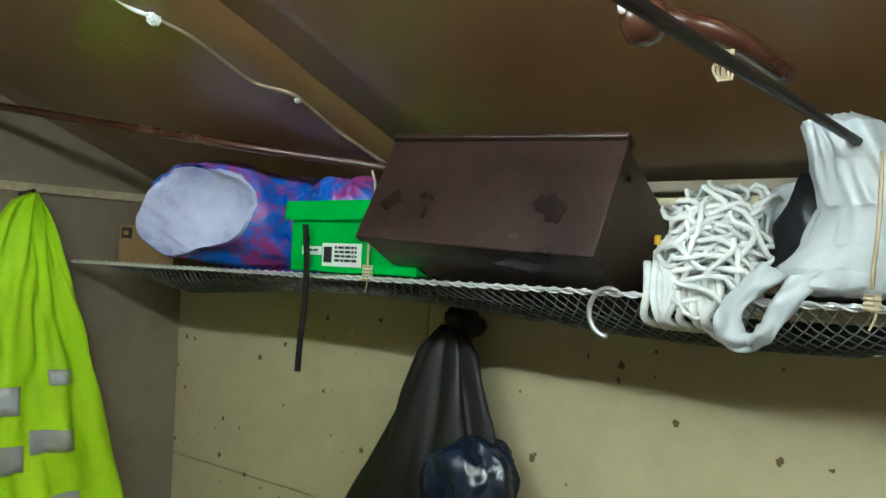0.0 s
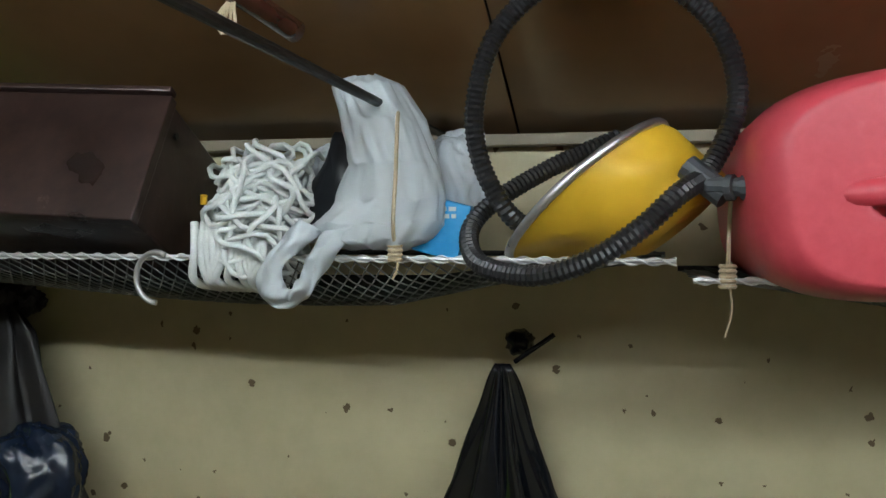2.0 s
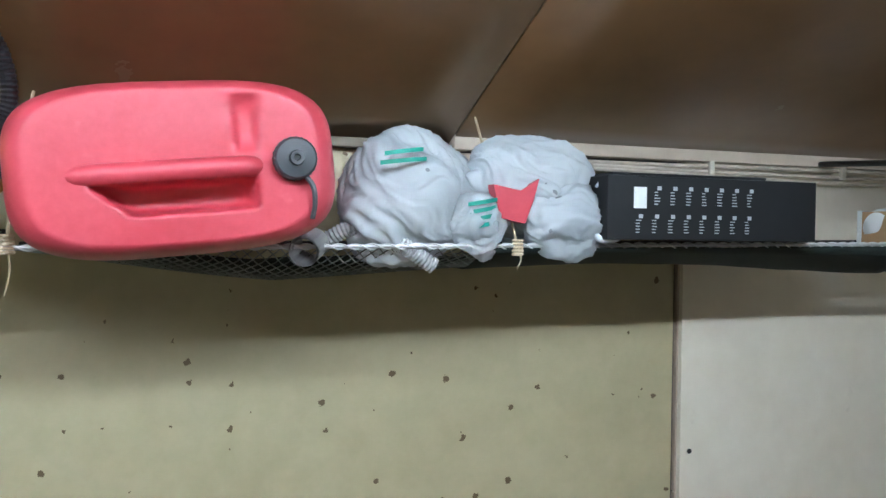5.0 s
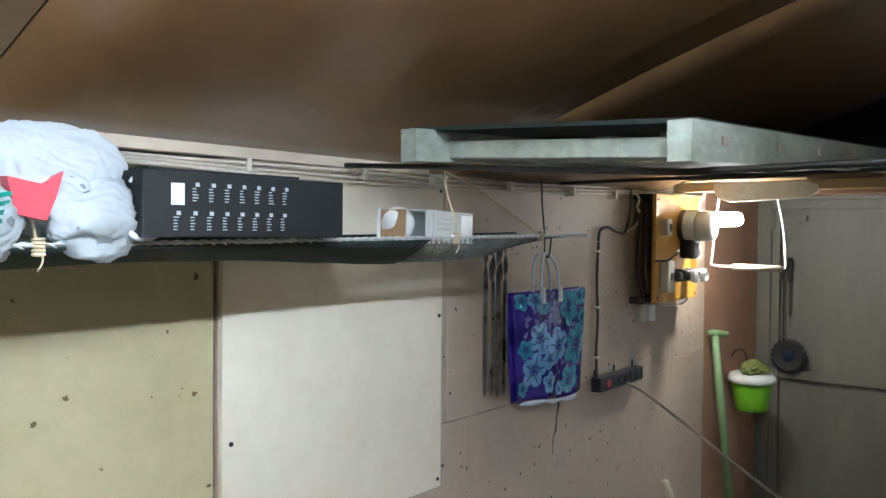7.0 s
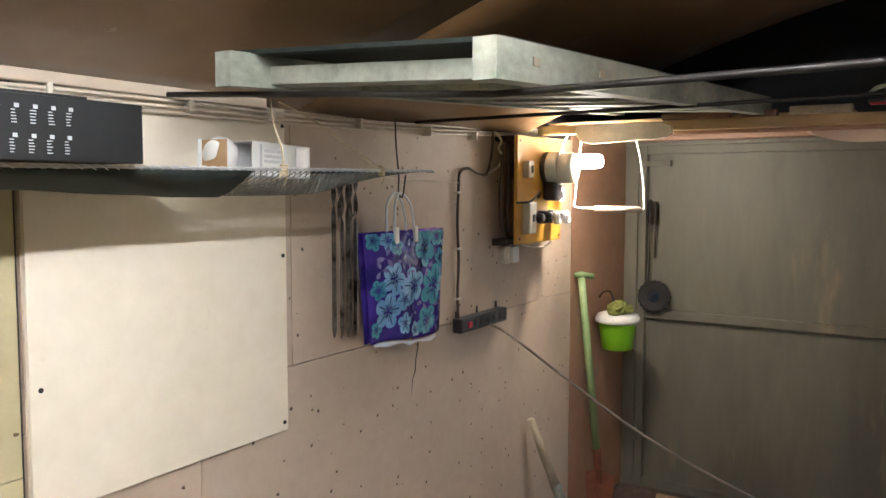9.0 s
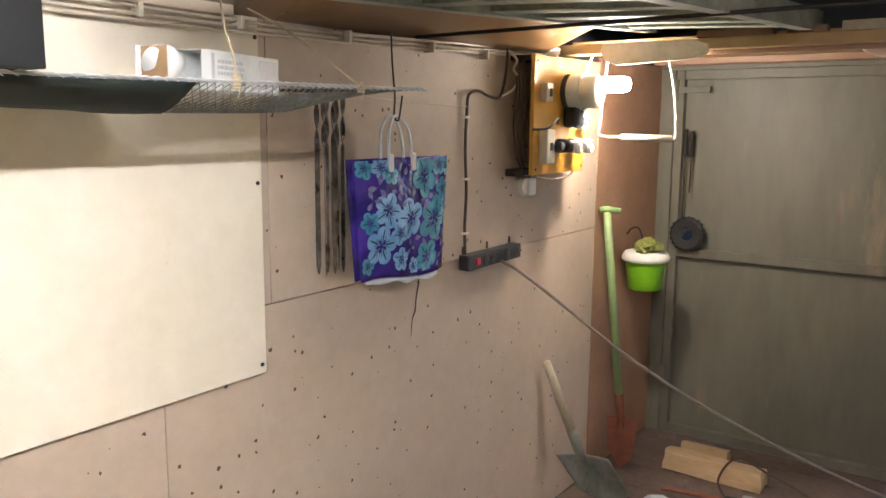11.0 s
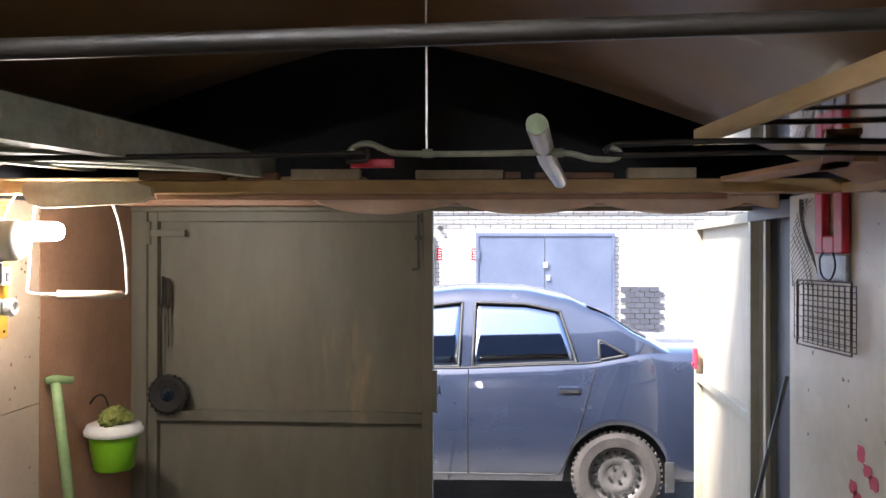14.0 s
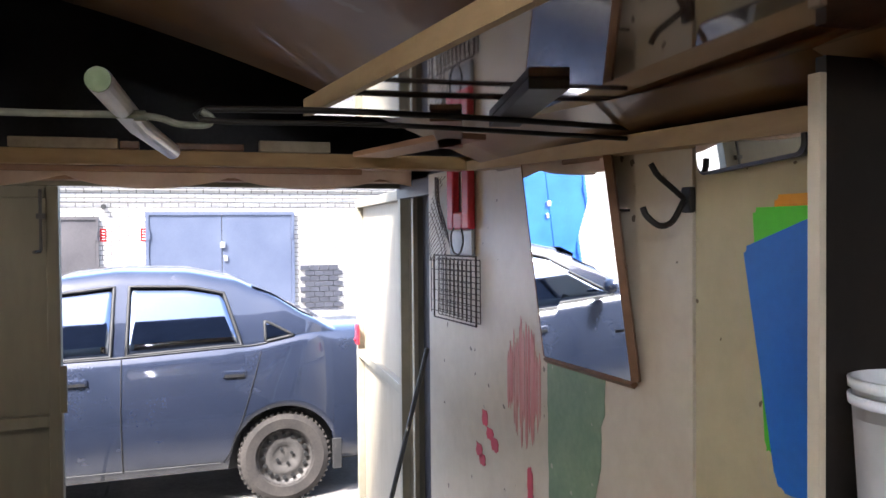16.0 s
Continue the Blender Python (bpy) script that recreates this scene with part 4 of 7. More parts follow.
# black carton with rows of small print
e = thing("black_carton", (1.79, 1.0, 1.655), "long matt black carton with rows of white print", "box")
bm = bm_new()
box(bm, 1.60, 1.99, 0.947, 1.06, 1.66, 1.757, bevel=0.0015)
part("carton", bm, M_BLACKBOX, e)
bm = bm_new()
box(bm, 1.61, 1.89, 0.9495, 1.065, 1.7575, 1.7615)
part("flap", bm, M_BLACKBOX, e)
bm = bm_new()
box(bm, 1.645, 1.667, 0.9462, 0.947, 1.708, 1.740)
part("barcode_label", bm, M_LABEL, e, "white barcode label")
bm = bm_new()
rnd = random.Random(2)
for r_ in range(2):
    for i in range(8 if r_ else 7):
        x = (1.648 if r_ else 1.680) + 0.0285 * i
        z = 1.742 - 0.043 * r_
        box(bm, x + 0.006, x + 0.013, 0.9464, 0.947, z - 0.006, z)
        for l in range(5):
            box(bm, x + 0.001, x + 0.011 - 0.004 * rnd.random(), 0.9466, 0.947, z - 0.010 - 0.0045 * l, z - 0.0085 - 0.0045 * l)
part("print", bm, M_REFL, e, "pale grey print in small blocks")

# bulb carton
e = thing("bulb_box", (2.41, 1.1, 1.64), "open white lamp carton with a bulb inside", "box")
mb = Matrix.Translation((2.25, 1.03, 1.648)) @ Matrix.Rotation(radians(12), 4, 'Z') @ Matrix.Rotation(radians(1), 4, 'Y')
bm = bm_new()
for a in ((0.09, 0.33, 0.0, 0.0012, 0, 0.072), (0.0, 0.33, 0.07, 0.0712, 0, 0.072), (0.0, 0.33, 0.0, 0.07, 0, 0.0012), (0.10, 0.33, 0.0, 0.07, 0.072, 0.0732), (0.33, 0.3312, 0, 0.07, 0, 0.072)):
    box(bm, *a, mb)
part("carton", bm, M_LABEL, e)
bm = bm_new()
box(bm, 0.0, 0.0012, 0.0, 0.07, 0.0, 0.07, mb @ Matrix.Rotation(radians(-10), 4, 'Z'))
part("flap", bm, M_CARD, e)
bm = bm_new()
lathe(bm, [(0.004, 0.0), (0.03, 0.004), (0.036, 0.02), (0.034, 0.035), (0.02, 0.055), (0.014, 0.07)], mb @ Matrix.Translation((0.005, 0.035, 0.036)) @ Matrix.Rotation(radians(78), 4, 'Y'), 24)
part("bulb", bm, M_WHITE, e, smooth=True)
bm = bm_new()
bars_text(bm, 0.0, 0.0, 0.0, 0.08, 0.011, 3, seed=9)
bmesh.ops.transform(bm, matrix=mb @ Matrix.Translation((0.135, -0.0004, 0.054)), verts=bm.verts)
for a in ((0.118, 0.126, -0.0006, 0, 0.004, 0.068), (0.265, 0.325, -0.0006, 0, 0.008, 0.066)):
    box(bm, *a, mb)
part("print", bm, M_REFL, e, "grey print and a plain emblem block")

# black sacks hung on the wall
e = thing("dark_jacket_bag", (-0.28, 1.22, 1.1), "dark brown leatherette bag hung on a wall hook", "bag")
bm = bm_new()
hanging(bm, (-0.285, 1.225, 1.575), [(0, 0.02), (0.045, 0.06), (0.19, 0.112), (0.35, 0.155), (0.62, 0.18)], 2.0, 6, 0.20, flat_y=0.42, n=72, levels=40, sway=(-0.05, 0.0))
part("sack", bm, M_LEATHER, e, smooth=True)
bm = bm_new()
film_bag(bm, (-0.195, 1.18, 1.315), (0.082, 0.05, 0.09), 51, (-0.2, 0, 1), 0.22, 5)
part("small_bag", bm, M_NAVY, e, "shiny blue-black film bag", smooth=True)
bm = bm_new()
crumple(bm, (-0.27, 1.25, 1.578), (0.03, 0.035, 0.03), 53, 0.3)
part("knot", bm, M_LEATHER, e, smooth=True)
e = thing("bin_bag", (0.52, 1.24, 1.05), "shiny black bin bag hung by its neck on a hook", "bag")
bm = bm_new()
hanging(bm, (0.527, 1.24, 1.507), [(0, 0.008), (0.02, 0.016), (0.1, 0.038), (0.26, 0.078), (0.46, 0.10), (0.5, 0.09)], 5.0, 8, 0.30, flat_y=0.5, n=96, levels=40)
part("sack", bm, M_PLAS_BK, e, smooth=True)
bm = bm_new()
crumple(bm, (0.55, 1.265, 1.535), (0.02, 0.02, 0.018), 57, 0.3, sub=3)
cyl(bm, (0.545, 1.24, 1.51), (0.60, 1.24, 1.55), 0.004, 6)
part("neck_knot", bm, M_PLAS_BK, e, smooth=True)
bm = bm_new()
cyl(bm, (0.55, 1.30, 1.545), (0.55, 1.25, 1.54), 0.005, 8)
part("hook", bm, M_STEEL, e)

# tie rod over the shelf with a cane hooked on it
bm = bm_new()
cyl(bm, (0.437, 1.29, 1.83), (0.41, -1.29, 1.835), 0.0052, 10)
solid("tie_rod", bm, M_STEEL, "black steel tie rod across the garage", "rod", "steel tie rods under the ceiling")
e = thing("walking_cane", (0.32, 0.8, 1.86), "dark brown varnished cane with white-tipped knob on steel rod", "cane")
bm = bm_new()
tube(bm, smooth_path([(0.338, 0.690, 1.899), (0.356, 0.708, 1.897), (0.382, 0.735, 1.888), (0.407, 0.805, 1.870)], 6), [0.012] * 6 + [0.0105] * 13, 12)
part("shaft", bm, M_CANE, e, smooth=True)
bm = bm_new()
lathe(bm, [(0.003, -0.022), (0.014, -0.018), (0.021, -0.004), (0.020, 0.010), (0.012, 0.02), (0.004, 0.022)], Matrix.Translation((0.328, 0.678, 1.897)), 20)
part("knob", bm, M_CANE, e, smooth=True)
bm = bm_new()
lathe(bm, [(0.002, 0.009), (0.009, 0.007), (0.011, 0.0), (0.010, -0.003)], Matrix.Translation((0.318, 0.663, 1.905)) @ Matrix.Scale(0.6, 4) @ Matrix.Rotation(radians(60), 4, 'X'), 14)
part("white_tip", bm, M_WHITE, e, "chipped white spot", smooth=True)
bm = bm_new()
for i in range(6):
    cord(bm, [(0.383, 0.737, 1.886), (0.374 + 0.002 * i, 0.732, 1.874), (0.369 + 0.003 * i, 0.728 + 0.003 * (i % 3), 1.862), (0.373 + 0.002 * i, 0.732, 1.852)], 0.0014, 4, 5)
part("string", bm, M_CORD, e, "frayed beige string")

# ceiling lead with clips and the pipe across the back corner
e = thing("ceiling_cable", (-0.35, 0.8, 1.95), "pale painted cable clipped along a ceiling joint", "cable")
cp = [(x, y, vault(y) - 0.010) for x, y in ((-0.495, 0.73), (-0.478, 0.785), (-0.482, 0.86), (-0.478, 0.914), (-0.438, 0.945), (-0.431, 0.974), (-0.436, 1.054), (-0.431, 1.135), (-0.42, 1.20))]
bm = bm_new()
cord(bm, cp, 0.0040, 6, 8)
part("cable", bm, M_CABLED, e, "dusty beige cable", smooth=True)
bm = bm_new()
cord(bm, [cp[0], (-0.508, 0.71, vault(0.71) - 0.012), (-0.521, 0.69, vault(0.69) - 0.008), (-0.52, 0.655, vault(0.655) - 0.006)], 0.0042, 5, 8)
part("white_end", bm, M_WHITE, e, smooth=True)
for p, r_ in (((-0.494, 0.728, vault(0.728) - 0.014), 0.011), ((-0.433, 0.965, vault(0.965) - 0.012), 0.006)):
    bm = bm_new()
    crumple(bm, p, (r_, r_ * 1.2, r_), 61, 0.3, sub=3)
    part("clip", bm, M_WHITE, e)
bm = bm_new()
tube(bm, smooth_path([(-1.24, 0.70, 1.985), (-0.95, 0.82, 1.94), (-0.60, 0.97, 1.885), (-0.33, 1.12, 1.848)], 6), 0.0085, 10)
solid("steel_pipe", bm, M_CANE, "brown painted pipe across the back corner", "pipe", smooth=True)
bm = bm_new()
box(bm, -1.249, -1.238, -1.28, 1.29, 1.806, 1.826, bevel=0.002)
solid("trim", bm, M_CORD, "pale wooden lath along the back wall", "trim", kind="structure")

# ---- left wall towards the gate ----
M_BOARDY = surf("yellow_lacquered_board", (0.50, 0.24, 0.025), (0.62, 0.33, 0.05), 4, 0.3, bump=0.05, stretch=(0.4, 1, 1), coat=0.4)
M_CABLE = surf("brown_black_cable", (0.03, 0.018, 0.014), (0.07, 0.04, 0.03), 15, 0.5, bump=0.1)
M_CABLEW = surf("pale_cable", (0.52, 0.45, 0.36), (0.66, 0.58, 0.48), 15, 0.5, bump=0.1)
M_LEADG = surf("grey_brown_cable", (0.17, 0.13, 0.10), (0.30, 0.25, 0.20), 15, 0.5, bump=0.1)
M_CONDUIT = surf("painted_trunking", (0.50, 0.41, 0.31), (0.62, 0.53, 0.42), 4, 0.5, bump=0.1, stretch=(0.4, 1, 1))
M_POWER = surf("dark_power_strip", (0.016, 0.016, 0.018), (0.035, 0.035, 0.04), 12, 0.4, bump=0.05)
M_SOCKET = surf("cream_plastic", (0.62, 0.57, 0.46), (0.74, 0.69, 0.58), 10, 0.4, bump=0.05)
M_BULB = glow("lit_tube_glass", (1.0, 0.90, 0.76), 50.0)
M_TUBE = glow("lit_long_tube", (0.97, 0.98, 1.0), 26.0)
M_POLE = surf("green_painted_handle", (0.16, 0.26, 0.10), (0.27, 0.38, 0.18), 9, 0.45, bump=0.2, streaks=((0.42, 0.36, 0.22), 12, 0.66))
M_SHAFT = surf("grey_worn_wood", (0.30, 0.25, 0.18), (0.46, 0.40, 0.30), 10, 0.7, bump=0.3)
M_BLADE = surf("worn_spade_steel", (0.14, 0.15, 0.13), (0.32, 0.33, 0.29), 9, 0.5, 0.5, bump=0.3, streaks=((0.12, 0.07, 0.045), 10, 0.62))
M_RUST = surf("red_brown_rust", (0.16, 0.05, 0.03), (0.28, 0.10, 0.06), 12, 0.7, 0.2, bump=0.4)
M_LIME = surf("lime_green_plastic", (0.16, 0.42, 0.01), (0.22, 0.52, 0.02), 6, 0.35, bump=0.05)
M_OLIVE = surf("olive_rag", (0.13, 0.15, 0.03), (0.24, 0.26, 0.07), 15, 0.8, bump=0.4)
M_TYRE = surf("black_rubber", (0.010, 0.010, 0.011), (0.028, 0.027, 0.026), 14, 0.7, bump=0.3)
M_SKEW = surf("stainless_skewer", (0.07, 0.065, 0.06), (0.26, 0.25, 0.24), 20, 0.3, 1.0, bump=0.1)
M_VARN = surf("polished_brown_veneer", (0.075, 0.028, 0.012), (0.15, 0.065, 0.03), 3, 0.08, bump=0.02, stretch=(0.3, 2, 1), rough_var=0.04, coat=1.0)
M_PINKC = surf("pinkish_curtain_cloth", (0.62, 0.46, 0.37), (0.74, 0.58, 0.48), 5, 0.8, bump=0.2)
M_LOG = surf("split_firewood", (0.40, 0.27, 0.14), (0.58, 0.43, 0.26), 8, 0.7, bump=0.4, stretch=(2, 0.4, 2))
M_REDP = surf("red_plastic", (0.50, 0.015, 0.035), (0.62, 0.03, 0.06), 8, 0.4, bump=0.05)
M_GREYM = surf("grey_galvanised", (0.22, 0.23, 0.24), (0.36, 0.37, 0.38), 14, 0.45, 0.7, bump=0.1)
M_WIRE = surf("rusty_wire", (0.06, 0.045, 0.04), (0.13, 0.10, 0.085), 20, 0.6, 0.5, bump=0.1)
M_MIRROR = mirror_mat("silvered_mirror")
M_FRAMEB = surf("brown_mirror_frame", (0.12, 0.055, 0.025), (0.22, 0.11, 0.055), 8, 0.4, bump=0.1)
M_SHBLUE = surf("blue_plastic_sheet", (0.012, 0.13, 0.55), (0.02, 0.18, 0.65), 4, 0.35, bump=0.03)
M_SHGREEN = surf("green_plastic_sheet", (0.07, 0.55, 0.02), (0.10, 0.65, 0.03), 4, 0.35, bump=0.03)
M_SHOR = surf("orange_plastic_sheet", (0.75, 0.28, 0.01), (0.85, 0.36, 0.02), 4, 0.35, bump=0.03)
M_PINKPAINT = surf("red_paint_smear", (0.48, 0.10, 0.11), (0.58, 0.33, 0.28), 9, 0.5, bump=0.1, stretch=(6, 1, 0.5))
M_MAGENTA = surf("red_paint_dab", (0.50, 0.02, 0.06), (0.62, 0.05, 0.10), 10, 0.5, bump=0.1)
M_GREENPAINT = surf("green_paint_patch", (0.10, 0.20, 0.11), (0.20, 0.30, 0.18), 7, 0.5, bump=0.1, spots=(0.35, 0.38, 0.28), spot_scale=30, spot_at=0.7)
M_DARKIN = surf("near_black_brown", (0.006, 0.0045, 0.0035), (0.014, 0.010, 0.008), 5, 0.6, bump=0.1)

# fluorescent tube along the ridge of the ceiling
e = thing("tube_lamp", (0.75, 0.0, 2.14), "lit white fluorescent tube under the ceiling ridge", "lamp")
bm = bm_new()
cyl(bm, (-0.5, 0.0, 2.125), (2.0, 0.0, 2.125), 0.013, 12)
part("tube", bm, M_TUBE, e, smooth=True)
bm = bm_new()
box(bm, -0.55, 2.05, -0.05, 0.05, 2.165, 2.20, bevel=0.004)
part("fitting", bm, M_WHITE, e)
for x in (-0.525, 2.025):
    bm = bm_new()
    box(bm, x - 0.02, x + 0.02, -0.016, 0.016, 2.105, 2.18, bevel=0.004)
    part("tube_holder", bm, M_WHITE, e)

# pale plywood sheet fixed on the wall
e = thing("plywood_sheet", (2.33, 1.29, 0.97), "pale bare plywood sheet screwed flat on the wall", "board")
bm = bm_new()
box(bm, 1.978, 2.69, 1.288, 1.2995, 0.972, 1.825, bevel=0.001)
part("sheet", bm, M_PANEL, e)
for x, z in ((2.0, 1.225), (2.677, 1.442), (2.676, 0.995), (2.68, 1.78), (1.995, 0.99)):
    bm = bm_new()
    cyl(bm, (x, 1.2885, z), (x, 1.2855, z), 0.0052, 10)
    part("screw", bm, M_STEEL, e)

# cable trunking and cables along the top of the wall
e = tagged(new("trim"), "pale painted battens along the wall top, one darkened for shade", "trim", kind="structure")
for a in ((X0 + 0.01, 1.46, 1.272, 1.2985, 1.815, 1.832), (1.47, 2.60, 1.262, 1.2985, 1.818, 1.846), (2.61, 4.2, 1.268, 1.2985, 1.838, 1.866)):
    bm = bm_new()
    box(bm, *a, bevel=0.002)
    # batten behind the shelf is coloured brown for the shadow there
    part("batten", bm, M_CONDUIT if a[0] > 1 else M_BACKW, e)
e = thing("wall_cable", (3.0, 1.27, 1.8), "pale flat cables clipped along the wall top", "cable")
for dz in (0.0, -0.012, -0.022):
    bm = bm_new()
    cord(bm, [(1.3, 1.284, 1.812 + dz * 0.3), (1.8, 1.274, 1.808 + dz * 0.6), (2.3, 1.272, 1.812 + dz * 1.2), (2.8, 1.284, 1.812 + dz), (3.3, 1.284, 1.825 + dz * 1.1), (3.8, 1.28, 1.84 + dz), (4.15, 1.27, 1.846 + dz * 0.6)], 0.0045, 8, 6)
    part("cable", bm, M_CABLEW, e, smooth=True)
for x in (1.62, 2.02, 2.36, 2.62, 2.98, 3.35, 3.65):
    bm = bm_new()
    box(bm, x, x + 0.012, 1.262, 1.2985, 1.792, 1.822, bevel=0.002)
    part("clip", bm, M_SOCKET, e)

# skewers hanging by their twisted ends
rnd = random.Random(6)
for i in range(6):
    x = 2.846 + 0.018 * i
    e = thing("skewer", (x, 1.25, 1.19), "long twisted steel skewer hanging on the wall", "skewer", "skewers hanging on the wall")
    bm = bm_new()
    rings = []
    z1 = 1.655 - 0.004 * (i % 3)
    z0 = 1.20 - 0.006 * (i % 2)
    for k in range(61):
        z = z1 + (z0 - z1) * k / 60
        tw = (z1 - z) * 46 if z > z1 - 0.13 else 0.13 * 46
        w, th = (0.0064, 0.0014)
        if k > 57:
            w *= (61 - k) / 4
        c, s = math.cos(tw + i), math.sin(tw + i)
        ctr = Vector((x + 0.004 * math.sin(i * 2.1) * k / 60, 1.255 - 0.006 * (i % 2), z))
        rings.append([bm.verts.new(ctr + Vector((a * w * c - b * th * s, a * w * s + b * th * c, 0))) for a, b in ((-1, -1), (1, -1), (1, 1), (-1, 1))])
    for a, b in zip(rings, rings[1:]):
        for j in range(4):
            bm.faces.new((a[j], a[(j + 1) % 4], b[(j + 1) % 4], b[j]))
    bm.faces.new(rings[0])
    bm.faces.new(rings[-1])
    part("blade", bm, M_SKEW, e)
    bm = bm_new()
    tube(bm, [(x + 0.007 * math.cos(t), 1.255, z1 + 0.007 + 0.007 * math.sin(t)) for t in [2 * math.pi * k / 12 for k in range(12)]], 0.0014, 5, closed=True)
    part("ring", bm, M_SKEW, e)
bm = bm_new()
cyl(bm, (2.80, 1.258, 1.664), (3.0, 1.258, 1.668), 0.003, 8)
solid("hanging_bar", bm, M_STEEL, "thin dark bar holding the skewers", "bar")


# flowered carrier bag
def flower_mat():
    m = bpy.data.materials.new("flowered_blue_film")
    m.use_nodes = True
    t = m.node_tree
    n, k = t.nodes, t.links
    b = n["Principled BSDF"]
    co = n.new("ShaderNodeTexCoord")
    nz = n.new("ShaderNodeTexNoise")
    nz.inputs["Scale"].default_value = 9
    k.new(co.outputs["Object"], nz.inputs["Vector"])
    r = n.new("ShaderNodeValToRGB")
    cr = r.color_ramp
    cr.elements[0].position, cr.elements[0].color = 0.40, (0.018, 0.010, 0.16, 1)
    cr.elements[1].position, cr.elements[1].color = 0.60, (0.055, 0.025, 0.30, 1)
    k.new(nz.outputs[0], r.inputs[0])
    k.new(r.outputs[0], b.inputs["Base Color"])
    b.inputs["Roughness"].default_value = 0.22
    nz2 = n.new("ShaderNodeTexNoise")
    nz2.inputs["Scale"].default_value = 16
    k.new(co.outputs["Object"], nz2.inputs["Vector"])
    bp = n.new("ShaderNodeBump")
    bp.inputs["Strength"].default_value, bp.inputs["Distance"].default_value = 0.6, 0.02
    k.new(nz2.outputs[0], bp.inputs["Height"])
    k.new(bp.outputs[0], b.inputs["Normal"])
    return m


M_FLOWER = flower_mat()
M_PETAL1 = surf("turquoise_petal_print", (0.03, 0.22, 0.36), (0.09, 0.36, 0.50), 14, 0.25, bump=0.2)
M_PETAL2 = surf("pale_blue_petal_print", (0.13, 0.32, 0.62), (0.30, 0.52, 0.80), 14, 0.25, bump=0.2)
M_VEIN = surf("dark_vein_print", (0.02, 0.05, 0.16), (0.03, 0.08, 0.22), 14, 0.25, bump=0.1)
M_LEAFP = surf("lilac_leaf_print", (0.12, 0.10, 0.34), (0.22, 0.20, 0.48), 14, 0.25, bump=0.2)


def bag_front(u, v):
    """The front of the bag: u across, v down."""
    x = (2.962 + 0.035 * v) + u * (0.432 - 0.058 * v)
    z = 1.488 - 0.335 * v + 0.006 * math.sin(7 * u) * v - 0.012 * u * (v > 0.99)
    y = 1.245 - 0.030 * math.sin(math.pi * u) ** 0.7 * (0.4 + 0.6 * math.sin(math.pi * min(1, v + 0.12))) + 0.012 * noise.noise(Vector((u * 4, v * 3, 5)))
    return Vector((x, y, z))


e = thing("flowered_bag", (3.2, 1.26, 1.15), "glossy purple carrier bag printed with blue flowers, hanging", "bag")
bm = bm_new()
grid(bm, 30, 26, bag_front, 0.002)
grid(bm, 10, 10, lambda u, v: Vector((bag_front(u, v).x, 1.268 - 0.004 * math.sin(3.1 * u), bag_front(u, v).z)), 0.002)
part("film", bm, M_FLOWER, e, smooth=True)
bm = bm_new()
grid(bm, 30, 2, lambda u, v: bag_front(0.06 + 0.86 * u, 1.0) + Vector((0, 0.004 - 0.003 * v, -0.004 - 0.016 * v * (0.5 + 0.5 * math.sin(9 * u) ** 2))), 0.001)
part("bottom_seam", bm, M_PLAS_W, e, "crumpled whitish bottom seam", smooth=True)


def petal_patch(bm, cu, cv, r, n, phase, wid=0.36, inner=0.12, lift=0.0045):
    for i in range(n):
        a = phase + 2 * math.pi * i / n
        pts = []
        for k in range(9):
            t = k / 8
            w = wid * math.sqrt(max(0.02, 1 - ((t - 0.60) / 0.42) ** 2)) * (1.1 if t < 0.9 else 0.95)
            pts.append((inner + (1 - inner) * t, w))
        L_, R_ = [], []
        for d, w in pts:
            for s, lst in ((1, L_), (-1, R_)):
                q = (d * math.cos(a) - s * w * math.sin(a), d * math.sin(a) + s * w * math.cos(a))
                uu, vv = cu + q[0] * r / 0.41, cv - q[1] * r / 0.335
                lst.append(bm.verts.new(bag_front(min(max(uu, 0.01), 0.99), min(max(vv, 0.01), 0.99)) + Vector((0, -lift, 0))))
        for k in range(8):
            if (L_[k].co - L_[k + 1].co).length > 1e-5:
                bm.faces.new((L_[k], L_[k + 1], R_[k + 1], R_[k]))


flowers = [(0.08, 0.07, 0.032, 1), (0.22, 0.07, 0.036, 2), (0.30, 0.13, 0.030, 1), (0.67, 0.16, 0.062, 1), (0.86, 0.07, 0.034, 1), (0.96, 0.09, 0.028, 1), (0.91, 0.29, 0.036, 1), (0.26, 0.43, 0.052, 2), (0.49, 0.51, 0.060, 2),
           (0.78, 0.53, 0.068, 1), (0.10, 0.52, 0.032, 1), (0.20, 0.73, 0.058, 2), (0.37, 0.63, 0.036, 2), (0.40, 0.86, 0.036, 2), (0.74, 0.87, 0.052, 1), (0.95, 0.42, 0.028, 2), (0.08, 0.88, 0.028, 1), (0.58, 0.93, 0.028, 2)]
for i, (cu, cv, r_, c_) in enumerate(flowers):
    bm = bm_new()
    petal_patch(bm, cu, cv, r_, 5, i * 0.7, 0.37)
    fl = part("printed_flower", bm, M_PETAL1 if c_ == 1 else M_PETAL2, e)
    bm = bm_new()
    petal_patch(bm, cu, cv, r_ * 0.85, 5, i * 0.7, 0.05, 0.02, 0.0052)
    petal_patch(bm, cu, cv, r_ * 0.6, 10, i * 0.7 + 0.3, 0.03, 0.02, 0.0052)
    part("petal_vein", bm, M_VEIN, fl, "dark printed vein lines")
